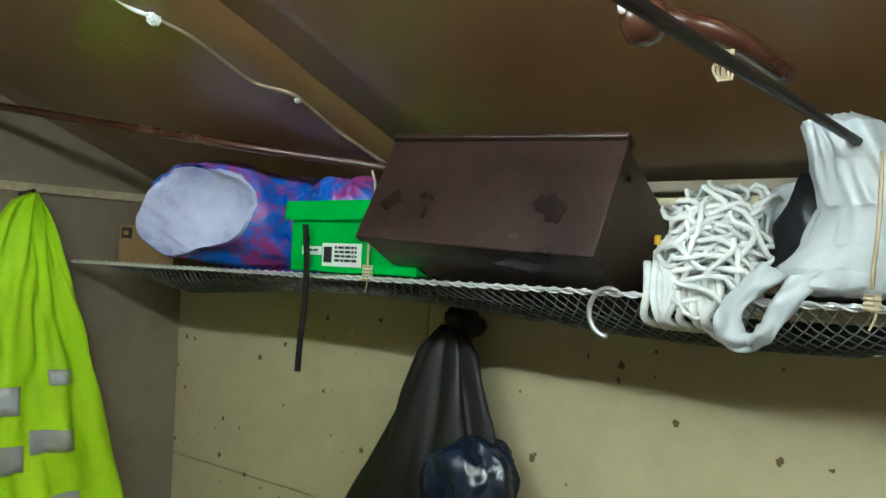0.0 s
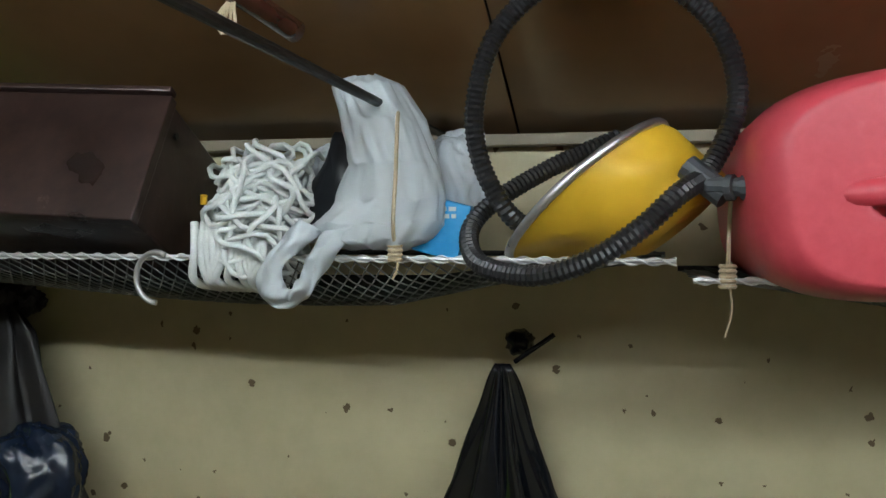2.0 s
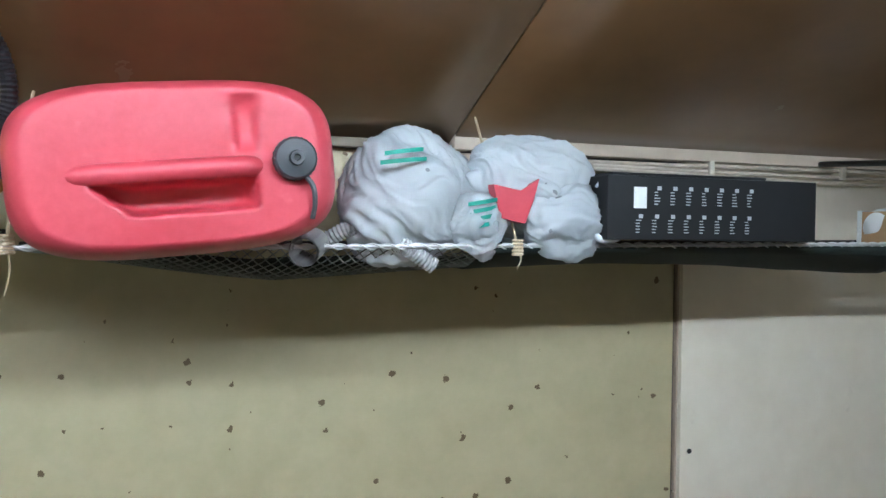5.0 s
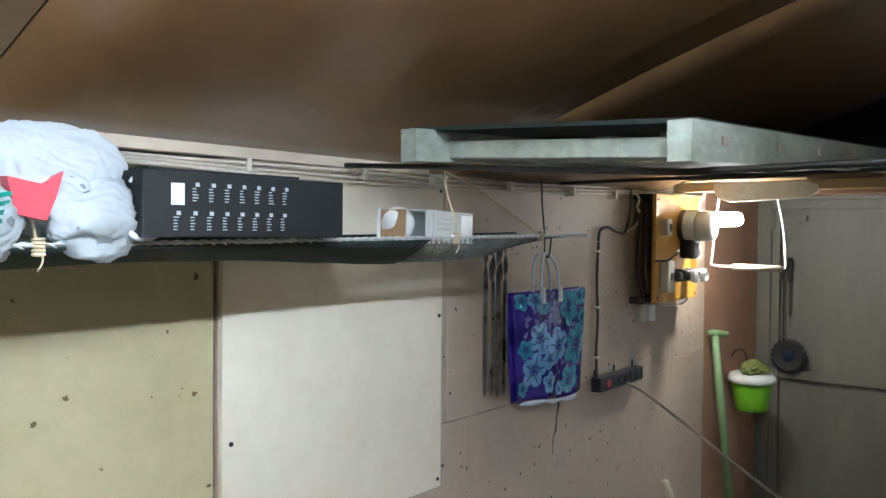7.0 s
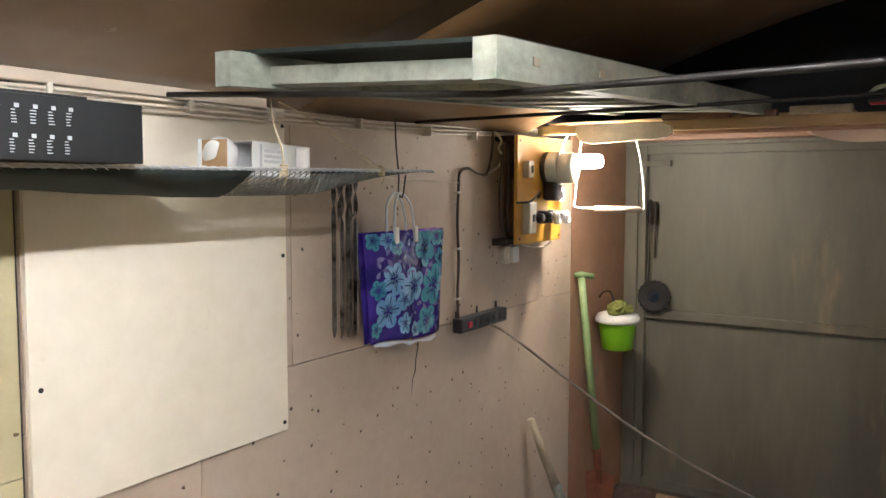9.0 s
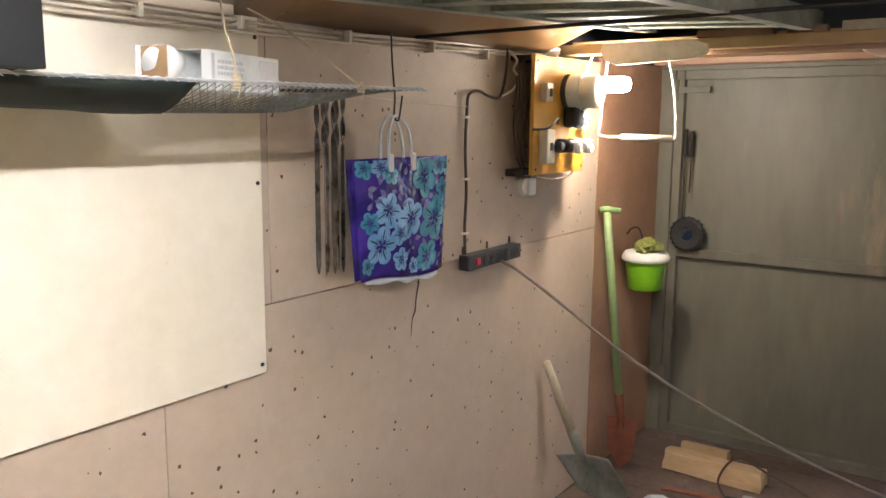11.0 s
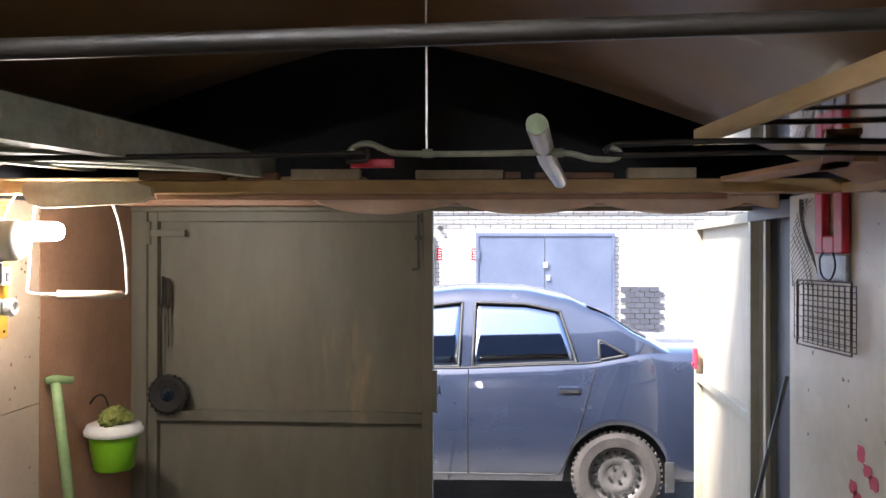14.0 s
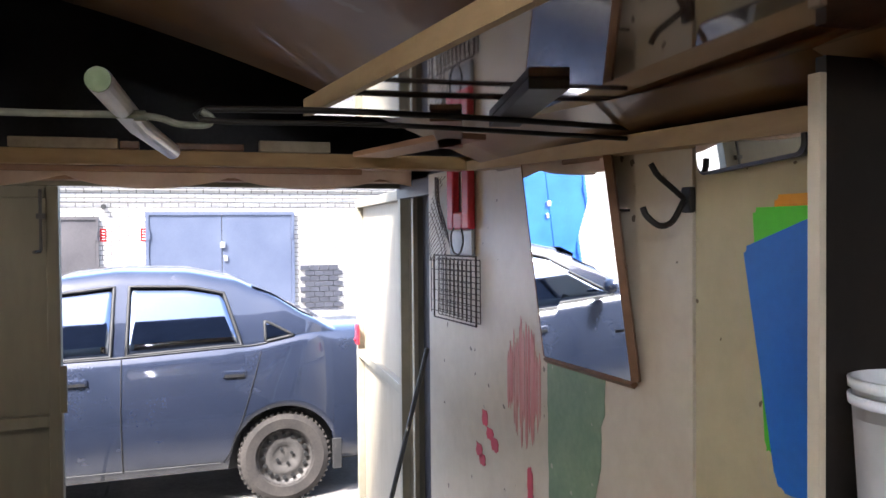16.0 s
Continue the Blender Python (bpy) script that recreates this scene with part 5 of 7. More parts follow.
for i, (cu, cv, r_) in enumerate(((0.18, 0.23, 0.036), (0.69, 0.34, 0.034), (0.67, 0.68, 0.036), (0.48, 0.06, 0.03), (0.90, 0.73, 0.032), (0.13, 0.34, 0.03), (0.36, 0.28, 0.026), (0.52, 0.76, 0.026), (0.88, 0.92, 0.024), (0.45, 0.36, 0.022))):
    bm = bm_new()
    petal_patch(bm, cu, cv, r_, 3, 1.2 + i, 0.2)
    part("printed_leaf", bm, M_LEAFP, e)
for dy in (0.0, 0.03):
    bm = bm_new()
    tube(bm, smooth_path([(3.094, 1.225 + dy, 1.45), (3.094, 1.225 + dy, 1.50), (3.104, 1.23 + dy, 1.57), (3.143, 1.24 + dy * 0.6, 1.605), (3.184, 1.23 + dy, 1.57), (3.196, 1.225 + dy, 1.50), (3.194, 1.225 + dy, 1.45)], 6), 0.0042, 8)
    part("handle", bm, M_PLAS_W, e, "white tube handle", smooth=True)
for x in (3.094, 3.195):
    bm = bm_new()
    box(bm, x - 0.009, x + 0.009, 1.212, 1.222, 1.452, 1.502, bevel=0.004)
    part("handle_clip", bm, M_WHITE, e)
bm = bm_new()
cord(bm, [(3.163, 1.272, 1.835), (3.163, 1.268, 1.75), (3.158, 1.255, 1.66), (3.143, 1.245, 1.605), (3.15, 1.235, 1.595), (3.160, 1.23, 1.66)], 0.0026, 6, 6)
solid("wire_hook", bm, M_STEEL, "dark bent wire hook on the wall", "hook", smooth=True)

# power strip and cable
e = thing("power_strip", (3.71, 1.28, 1.10), "dark five-socket power strip with red switch on the wall", "power strip")
ms = Matrix.Translation((3.545, 1.298, 1.128)) @ Matrix.Rotation(radians(-0.5), 4, 'Y')
bm = bm_new()
box(bm, 0, 0.345, -0.04, 0, -0.026, 0.026, ms, bevel=0.005)
part("housing", bm, M_POWER, e)
for i in range(5):
    bm = bm_new()
    lathe(bm, [(0.021, 0.0), (0.021, 0.003), (0.018, 0.003), (0.017, -0.006), (0.001, -0.006)], ms @ Matrix.Translation((0.115 + 0.048 * i, -0.040, 0.0)) @ Matrix.Rotation(radians(90), 4, 'X'), 20, caps=False)
    s_ = part("socket", bm, M_CAP, e)
    bm = bm_new()
    for dx in (-0.0095, 0.0095):
        cyl(bm, ms @ Vector((0.115 + 0.048 * i + dx * 0.7, -0.033, dx * 0.7)), ms @ Vector((0.115 + 0.048 * i + dx * 0.7, -0.0345, dx * 0.7)), 0.003, 8)
    part("pin_hole", bm, M_INK, s_)
bm = bm_new()
box(bm, 0.045, 0.07, -0.045, -0.039, -0.012, 0.012, ms, bevel=0.003)
part("switch", bm, M_REDP, e, "dull red rocker switch")
for x in (0.02, 0.17, 0.32):
    bm = bm_new()
    box(bm, x, x + 0.006, -0.004, 0, 0.026, 0.05, ms)
    part("hanger", bm, M_STEEL, e)
e = thing("strip_cable", (3.57, 1.29, 1.2), "dark cable clipped down the wall to the strip", "cable")
bm = bm_new()
cord(bm, [(3.565, 1.285, 1.15), (3.568, 1.29, 1.25), (3.572, 1.288, 1.36), (3.566, 1.29, 1.50), (3.57, 1.288, 1.62), (3.58, 1.288, 1.675), (3.63, 1.285, 1.69), (3.70, 1.285, 1.675), (3.755, 1.28, 1.672), (3.775, 1.275, 1.71), (3.785, 1.27, 1.78), (3.80, 1.28, 1.835)], 0.0052, 8, 8)
part("cable", bm, M_CABLE, e, smooth=True)
bm = bm_new()
cord(bm, [(3.80, 1.275, 1.835), (3.835, 1.26, 1.80), (3.815, 1.26, 1.77), (3.845, 1.26, 1.74), (3.82, 1.265, 1.70), (3.76, 1.275, 1.675)], 0.0045, 8, 8)
part("white_lead", bm, M_CABLEW, e, smooth=True)
for z in (1.22, 1.40, 1.60):
    bm = bm_new()
    box(bm, 3.556, 3.582, 1.281, 1.2985, z, z + 0.008, bevel=0.002)
    part("clip", bm, M_SOCKET, e)

# long lead from the strip down to the floor
bm = bm_new()
cord(bm, [(3.725, 1.245, 1.115), (3.76, 1.19, 1.08), (3.83, 1.06, 0.97), (3.95, 0.88, 0.80), (4.2, 0.72, 0.60), (4.52, 0.52, 0.38), (4.80, 0.30, 0.19), (5.02, 0.12, 0.055), (5.12, 0.02, 0.012)], 0.0055, 10, 8)
solid("extension_lead", bm, M_LEADG, "pale cable running from power strip down to floor", "cable", smooth=True)

# electric board with meter, sockets and plugs
e = thing("meter_board", (4.05, 1.25, 1.40), "yellow lacquered board carrying a meter, sockets and plugs", "electric board")
me_ = Matrix.Translation((3.855, 1.20, 1.405)) @ Matrix.Rotation(radians(0), 4, 'Z')
bm = bm_new()
box(bm, 0, 0.40, 0, 0.016, 0, 0.415, me_, bevel=0.002)
part("board", bm, M_BOARDY, e)
for a in ((0.0, 0.4, 0.016, 0.098, 0.0, 0.02), (0.0, 0.4, 0.016, 0.098, 0.395, 0.415), (0.38, 0.4, 0.016, 0.098, 0.02, 0.395)):
    bm = bm_new()
    box(bm, *a, me_)
    part("frame", bm, M_DARKIN, e)
bm = bm_new()
cord(bm, [(3.85, 1.27, 1.80), (3.835, 1.255, 1.70), (3.83, 1.26, 1.58), (3.85, 1.26, 1.48), (3.87, 1.25, 1.43)], 0.008, 6, 8)
cord(bm, [(3.865, 1.25, 1.80), (3.86, 1.24, 1.68), (3.862, 1.245, 1.55), (3.87, 1.24, 1.45)], 0.006, 6, 8)
box(bm, 3.83, 3.87, 1.24, 1.295, 1.40, 1.425)
part("side_cable", bm, M_CABLE, e, smooth=True)
bm = bm_new()
mm = me_ @ Matrix.Translation((0.255, 0, 0.295)) @ Matrix.Rotation(radians(90), 4, 'X')
lathe(bm, [(0.066, 0.0), (0.066, 0.018), (0.062, 0.022), (0.02, 0.023)], mm, 32)
meter = part("meter", bm, M_CAP, e, "round electric meter")
bm = bm_new()
lathe(bm, [(0.067, 0.022), (0.067, 0.066), (0.065, 0.069), (0.064, 0.066), (0.064, 0.024)], mm, 36, caps=False)
part("glass_cover", bm, M_PLAS_G, meter, "pale ribbed cover rim", smooth=True)
bm = bm_new()
lathe(bm, [(0.058, 0.023), (0.060, 0.112), (0.056, 0.122), (0.035, 0.128), (0.002, 0.130)], mm, 36)
part("dial", bm, M_WHITE, meter, "white domed meter face", smooth=True)
bm = bm_new()
box(bm, 0.215, 0.285, -0.06, 0, 0.165, 0.245, me_, bevel=0.012)
part("terminal_cover", bm, M_POWER, e)
for a in ((0.04, 0.085, -0.03, 0, 0.255, 0.32), (0.325, 0.375, -0.028, 0, 0.16, 0.215), (0.04, 0.10, -0.035, 0, 0.04, 0.16)):
    bm = bm_new()
    box(bm, *a, me_, bevel=0.005)
    s_ = part("socket_box", bm, M_SOCKET, e)
    bm = bm_new()
    cx, cz = (a[0] + a[1]) / 2, (a[4] + a[5]) / 2
    box(bm, cx - 0.009, cx + 0.009, a[2] - 0.004, a[2], cz - 0.014, cz + 0.014, me_, bevel=0.002)
    part("rocker", bm, M_CAP, s_)
for x, r_ in ((0.11, 0.022), (0.19, 0.026), (0.285, 0.028)):
    bm = bm_new()
    lathe(bm, [(r_, 0.0), (r_, 0.02), (r_ * 0.85, 0.05), (r_ * 0.6, 0.06), (0.004, 0.062)], me_ @ Matrix.Translation((x, 0, 0.10)) @ Matrix.Rotation(radians(90), 4, 'X'), 20)
    part("plug", bm, M_POWER if x < 0.25 else M_CAP, e)
for x in (0.215, 0.30):
    bm = bm_new()
    lathe(bm, [(0.026, 0.0), (0.027, 0.02), (0.02, 0.028), (0.019, 0.02), (0.002, 0.019)], me_ @ Matrix.Translation((x, -0.055, 0.098)) @ Matrix.Rotation(radians(90), 4, 'X'), 20)
    part("white_fuse", bm, M_WHITE, e, "white round fuse holder")
bm = bm_new()
cord(bm, [me_ @ Vector(p) for p in ((0.14, -0.02, 0.18), (0.09, -0.05, 0.20), (0.03, -0.04, 0.165), (-0.01, 0.0, 0.16))], 0.004, 6, 6)
part("lead", bm, M_POWER, e)
bm = bm_new()
cord(bm, [me_ @ Vector(p) for p in ((0.06, 0.02, -0.005), (0.15, 0.0, -0.02), (0.28, 0.0, -0.015), (0.37, 0.01, 0.02))], 0.0042, 6, 6)
part("white_lead", bm, M_CABLEW, e)
for x, z in ((0.02, 0.395), (0.38, 0.395), (0.02, 0.02), (0.38, 0.02)):
    bm = bm_new()
    cyl(bm, me_ @ Vector((x, 0, z)), me_ @ Vector((x, -0.002, z)), 0.005, 8)
    part("screw", bm, M_STEEL, e)
e = thing("wall_socket", (3.95, 1.28, 1.33), "cream round wall switch under the meter board", "socket")
bm = bm_new()
lathe(bm, [(0.04, 0.0), (0.04, 0.02), (0.03, 0.03), (0.004, 0.031)], Matrix.Translation((3.935, 1.2985, 1.36)) @ Matrix.Rotation(radians(90), 4, 'X'), 24)
part("base", bm, M_SOCKET, e)
bm = bm_new()
box(bm, 3.935, 3.985, 1.255, 1.27, 1.325, 1.39, bevel=0.004)
part("cover", bm, M_WHITE, e)

# lamp: lit tube bulb at the beam, with a bent bar below
e = thing("lamp", (4.2, 1.05, 1.70), "lit white fluorescent bulb hung under the beam", "lamp")
bm = bm_new()
mt = Matrix.Translation((4.19, 1.115, 1.728)) @ Matrix.Rotation(radians(90), 4, 'X')
lathe(bm, [(0.012, 0.0), (0.024, 0.004), (0.028, 0.014), (0.028, 0.100), (0.022, 0.116), (0.004, 0.124)], mt, 20)
part("bulb", bm, M_BULB, e, "glowing white tube", smooth=True)
bm = bm_new()
lathe(bm, [(0.018, -0.055), (0.021, -0.04), (0.021, -0.002), (0.013, 0.0)], mt, 18)
part("lamp_holder", bm, M_WHITE, e)
bm = bm_new()
cord(bm, [(4.19, 1.165, 1.728), (4.20, 1.175, 1.78), (4.21, 1.15, 1.84)], 0.004, 6, 6)
part("lead", bm, M_CABLEW, e)
e = thing("wire_hanger", (4.31, 1.0, 1.53), "white bent wire hanger with a round wooden bar", "hanger")
bm = bm_new()
tube(bm, smooth_path([(4.225, 1.10, 1.845), (4.235, 1.105, 1.80), (4.24, 1.12, 1.70), (4.25, 1.133, 1.58), (4.25, 1.135, 1.545), (4.265, 1.105, 1.537)], 6), 0.0042, 8)
part("wire", bm, M_WHITE, e, smooth=True)
bm = bm_new()
tube(bm, smooth_path([(4.30, 0.905, 1.85), (4.345, 0.895, 1.76), (4.365, 0.885, 1.66), (4.37, 0.88, 1.57), (4.372, 0.882, 1.535), (4.365, 0.90, 1.53)], 6), 0.0042, 8)
part("wire", bm, M_WHITE, e, smooth=True)
bm = bm_new()
cyl(bm, (4.262, 1.11, 1.536), (4.37, 0.885, 1.531), 0.0062, 12)
cyl(bm, (4.285, 1.062, 1.535), (4.366, 0.893, 1.531), 0.0135, 16)
part("bar", bm, M_CABLEW, e, "pale round wooden grip", smooth=True)
bm = bm_new()
cyl(bm, (4.37, 0.882, 1.58), (4.371, 0.88, 1.62), 0.0055, 8)
part("pink_sleeve", bm, M_PINKC, e)

# ---- beam, shelf over the gate and what lies on it ----
e = tagged(new("beam"), "raw pine beam and boards over the gate", "beam", kind="structure")
for a, mt in (((4.17, 4.21, -1.27, 1.298, 1.838, 1.876), M_WOOD), ((4.26, 4.30, -1.27, 1.298, 1.842, 1.872), M_WOOD_OR), ((4.215, 4.225, -0.95, 0.72, 1.822, 1.838), M_WOOD_OR),
              ((4.23, 4.33, 0.1, 1.25, 1.880, 1.892), M_WOOD), ((4.36, 4.50, -1.25, 1.25, 1.878, 1.892), M_WOOD), ((4.6, 4.75, -1.25, 1.25, 1.878, 1.892), M_WOOD), ((4.9, 5.05, -1.25, 1.25, 1.878, 1.892), M_WOOD),
              ((5.2, 5.31, -1.36, 1.298, 1.862, 1.93), M_WOOD_OR)):
    bm = bm_new()
    box(bm, *a, bevel=0.003)
    part("board", bm, mt, e)
# near-black sheet over the boards stands in for the shade up there
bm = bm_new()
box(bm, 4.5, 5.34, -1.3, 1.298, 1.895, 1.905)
part("shade_sheet", bm, M_BLACK, e)
e = thing("offcut", (4.2, 0.0, 1.877), "short raw wood offcuts lying on the beam", "wood offcuts")
for y0, y1, h_ in ((0.34, 0.46, 0.022), (0.10, 0.30, 0.03), (-0.31, -0.06, 0.026), (-0.36, -0.315, 0.02), (-0.62, -0.40, 0.018), (-0.85, -0.66, 0.03), (0.5, 0.75, 0.024)):
    bm = bm_new()
    box(bm, 4.16, 4.20, y0, y1, 1.8765, 1.8765 + h_, bevel=0.003)
    part("offcut", bm, M_SHAFT if h_ > 0.025 else M_FRAMEB, e)
bm = bm_new()
pts = [(1.09, 1.868), (1.06, 1.873), (0.75, 1.868), (0.71, 1.855), (0.705, 1.83), (0.73, 1.812), (0.78, 1.806), (1.03, 1.795), (1.075, 1.808), (1.095, 1.84)]
prism(bm, pts, 0, 4.148, 4.167)
solid("wood_bracket", bm, M_CABLEW, "pale rounded wooden plate fixed on the beam", "bracket")
# curtain bunched along the opening head
bm = bm_new()
grid(bm, 60, 6, lambda u, v: Vector((4.235 + 0.02 * math.sin(22 * u) * v, 0.25 - 1.35 * u, 1.838 - 0.062 * v * (0.30 + 0.65 * abs(math.sin(3.2 * math.pi * u)) ** 0.7))), 0.003)
solid("curtain_strip", bm, M_PINKC, "pinkish cloth strip sagging under the beam", "curtain", smooth=True)

# ladder lying across the rods
e = thing("wooden_ladder", (3.2, 0.68, 1.79), "grey-green painted wooden ladder lying flat overhead", "ladder")


def lad(x):
    return (x - 2.184) / 2.1 * 0.105


for y0, y1, dz in ((0.383, 0.424, 0.0), (0.945, 0.985, 0.026)):
    bm = bm_new()
    prism(bm, [(2.184, 1.784 + dz), (4.30, 1.784 + lad(4.30) + dz), (4.30, 1.849 + lad(4.30) + dz), (2.184, 1.849 + dz)], 1, y0, y1)
    part("stringer", bm, M_LADDER, e)
for i in range(7):
    x = 2.32 + 0.29 * i
    bm = bm_new()
    m_ = Matrix.Translation((x, 0.684, 1.822 + lad(x))) @ Matrix.Rotation(math.atan2(0.026, 0.56), 4, 'X')
    box(bm, -0.03, 0.03, -0.265, 0.265, -0.018, 0.018, m_, bevel=0.003)
    part("rung", bm, M_LADDER, e)
    bm = bm_new()
    box(bm, x - 0.013, x + 0.013, 0.381, 0.3835, 1.812 + lad(x), 1.826 + lad(x))
    part("tenon_end", bm, M_SHAFT, e)
bm = bm_new()
prism(bm, [(2.24, 1.862 + lad(2.24)), (4.22, 1.862 + lad(4.22)), (4.22, 1.87 + lad(4.22)), (2.24, 1.87 + lad(2.24))], 1, 0.40, 1.0)
bmesh.ops.rotate(bm, cent=(3.2, 0.70, 1.9), matrix=Matrix.Rotation(math.atan2(0.026, 0.56), 3, 'X'), verts=bm.verts)
solid("dark_board", bm, M_LINER, "dark painted board lying on the ladder", "board")
# second frame of thin laths lying above the ladder
e = thing("lath_frame", (3.0, 0.75, 1.85), "frame of thin grey laths lying over the ladder", "frame")
for y in (0.52, 0.66, 0.80):
    bm = bm_new()
    prism(bm, [(2.45, 1.843 + lad(2.45)), (4.25, 1.843 + lad(4.25)), (4.25, 1.853 + lad(4.25)), (2.45, 1.853 + lad(2.45))], 1, y, y + 0.035)
    part("lath", bm, M_LADDER, e)

# tie rods with hooks
bm = bm_new()
tube(bm, [(2.30, 1.29, 1.825), (2.30, 0.45, 1.776), (2.30, -0.03, 1.782), (2.305, -0.5, 1.793), (2.31, -1.29, 1.81)], 0.0062, 10)
solid("tie_rod", bm, M_STEEL, "black steel tie rod across the garage", "rod", "steel tie rods under the ceiling", smooth=True)
e = thing("hooked_tie_rod", (3.29, 0.0, 1.84), "tie rod of hooked steel bars joined with wire", "rod", "steel tie rods under the ceiling")
bm = bm_new()
tube(bm, smooth_path([(3.29, 1.29, 1.832), (3.29, 0.6, 1.838), (3.29, 0.0, 1.843), (3.29, -0.05, 1.846), (3.285, -0.055, 1.832), (3.29, -0.02, 1.83)], 5), 0.0055, 8)
part("bar", bm, M_STEEL, e, smooth=True)
bm = bm_new()
tube(bm, smooth_path([(3.295, -0.02, 1.842), (3.296, -0.035, 1.858), (3.296, -0.06, 1.862), (3.294, -0.085, 1.852), (3.292, -0.12, 1.843), (3.29, -0.25, 1.842), (3.29, -0.40, 1.843), (3.287, -0.45, 1.832), (3.284, -0.49, 1.831), (3.282, -0.50, 1.842), (3.284, -0.485, 1.852)], 5), 0.0055, 8)
part("bar", bm, M_LADDER, e, "pale grey hooked bar", smooth=True)
bm = bm_new()
tube(bm, smooth_path([(3.292, -0.475, 1.845), (3.292, -0.49, 1.855), (3.292, -0.52, 1.858), (3.29, -0.72, 1.862), (3.29, -1.0, 1.858), (3.29, -1.29, 1.85)], 5), 0.0055, 8)
tube(bm, smooth_path([(3.27, -0.48, 1.838), (3.272, -0.55, 1.836), (3.28, -0.8, 1.84), (3.29, -1.29, 1.83)], 5), 0.0045, 8)
part("bar", bm, M_STEEL, e, smooth=True)
for y in (-0.155, -0.385):
    bm = bm_new()
    cyl(bm, (3.29, y, 1.843), (3.29, y - 0.018, 1.843), 0.0085, 10)
    part("wire_wrap", bm, M_LADDER, e)
bm = bm_new()
cyl(bm, (3.30, -0.162, 1.845), (3.30, -0.160, 2.235), 0.0022, 6)
part("hanger_wire", bm, M_ALU, e, "thin bright vertical wire")
bm = bm_new()
box(bm, 3.32, 3.335, -0.10, -0.02, 1.822, 1.838, Matrix.Translation((0, 0, 0)), bevel=0.003)
part("red_marker", bm, M_REDP, e, "small red plastic tag")

# stick pushed onto the beam
e = thing("round_stick", (3.5, -0.38, 1.85), "round stick with green end and peeling pale paint", "stick")
bm = bm_new()
tube(bm, [(3.135, -0.348, 1.868), (3.14, -0.349, 1.868), (3.42, -0.385, 1.845), (3.80, -0.44, 1.838)], [0.017, 0.018, 0.0175, 0.017], 16)
part("shaft", bm, M_PLAS_W, e)
bm = bm_new()
cyl(bm, (3.131, -0.3475, 1.8683), (3.137, -0.3483, 1.868), 0.0172, 16)
part("green_end", bm, M_POLE, e, "faded green end")

# polished board on the far side
bm = bm_new()
v0 = [(3.46, -0.685), (2.40, -0.805), (2.40, -1.295), (3.44, -1.075)]
prism(bm, v0, 2, 1.878, 1.897)
solid("polished_board", bm, M_VARN, "dark polished veneer board lying on the tie rods", "board")
bm = bm_new()
prism(bm, [(3.47, -0.672), (2.40, -0.793), (2.40, -0.806), (3.462, -0.686)], 2, 1.877, 1.908)
solid("edge_lath", bm, M_WOODX, "raw yellow pine lath along polished board edge", "lath")
e = thing("board_pile", (3.5, -1.0, 1.86), "broken boards lying up against the wall", "boards")
for a, mt, r_ in (((3.35, 3.85, -0.03, 0.03, 0, 0.012), M_FRAMEB, 20), ((3.0, 3.42, -0.03, 0.03, 0, 0.016), M_DARKIN, 14), ((3.62, 4.12, -0.05, 0.05, 0, 0.014), M_WOOD_OR, -12)):
    bm = bm_new()
    box(bm, *a, Matrix.Translation((0, -1.0, 1.862)) @ Matrix.Translation(((a[0] + a[1]) / 2, 0, 0)) @ Matrix.Rotation(radians(-r_), 4, 'Z') @ Matrix.Translation((-(a[0] + a[1]) / 2, 0, 0)), bevel=0.002)
    part("board", bm, mt, e)
bm = bm_new()
prism(bm, [(2.35, 1.775), (4.16, 1.835), (4.16, 1.862), (2.35, 1.812)], 1, -1.298, -1.245)
solid("wall_batten", bm, M_WOODX, "raw timber batten along the wall top", "batten")

# ---- tools in the corner by the gate ----
e = thing("garden_tool", (4.72, 1.22, 0.0), "long green-handled tool leaning in the corner", "tool")
bm = bm_new()
tube(bm, [(4.645, 1.265, 1.205), (4.68, 1.235, 0.8), (4.72, 1.205, 0.36)], [0.017, 0.0185, 0.0175], 14)
part("shaft", bm, M_POLE, e, smooth=True)
bm = bm_new()
tube(bm, [(4.675, 1.215, 1.208), (4.643, 1.268, 1.215), (4.622, 1.288, 1.212)], [0.013, 0.017, 0.013], 12)
part("grip", bm, M_POLE, e, smooth=True)
bm = bm_new()
tube(bm, [(4.72, 1.205, 0.37), (4.728, 1.20, 0.30), (4.74, 1.195, 0.2)], [0.02, 0.018, 0.012], 12)
part("socket", bm, M_RUST, e)
bm = bm_new()
prism(bm, [(1.12, 0.24), (1.19, 0.26), (1.27, 0.24), (1.26, 0.08), (1.20, 0.0), (1.14, 0.06)], 0, 4.745, 4.749)
part("blade", bm, M_RUST, e, "rusty red-brown blade")
e = thing("shovel", (4.28, 1.12, 0.0), "worn steel shovel with grey wooden handle against wall", "shovel")
bm = bm_new()
tube(bm, [(4.142, 1.275, 0.645), (4.20, 1.235, 0.47), (4.265, 1.19, 0.285)], [0.016, 0.0185, 0.02], 14)
part("handle", bm, M_SHAFT, e, smooth=True)
bm = bm_new()
tube(bm, [(4.243, 1.205, 0.35), (4.275, 1.185, 0.255), (4.295, 1.165, 0.19)], [0.022, 0.021, 0.012], 12)
part("socket", bm, M_BLADE, e, smooth=True)
bm = bm_new()
sd = Vector((0.10, -0.14, -0.27)).normalized()
sx = Vector((-0.42, 0.90, 0.0)).normalized() * 0.105
s0 = Vector((4.285, 1.172, 0.235))


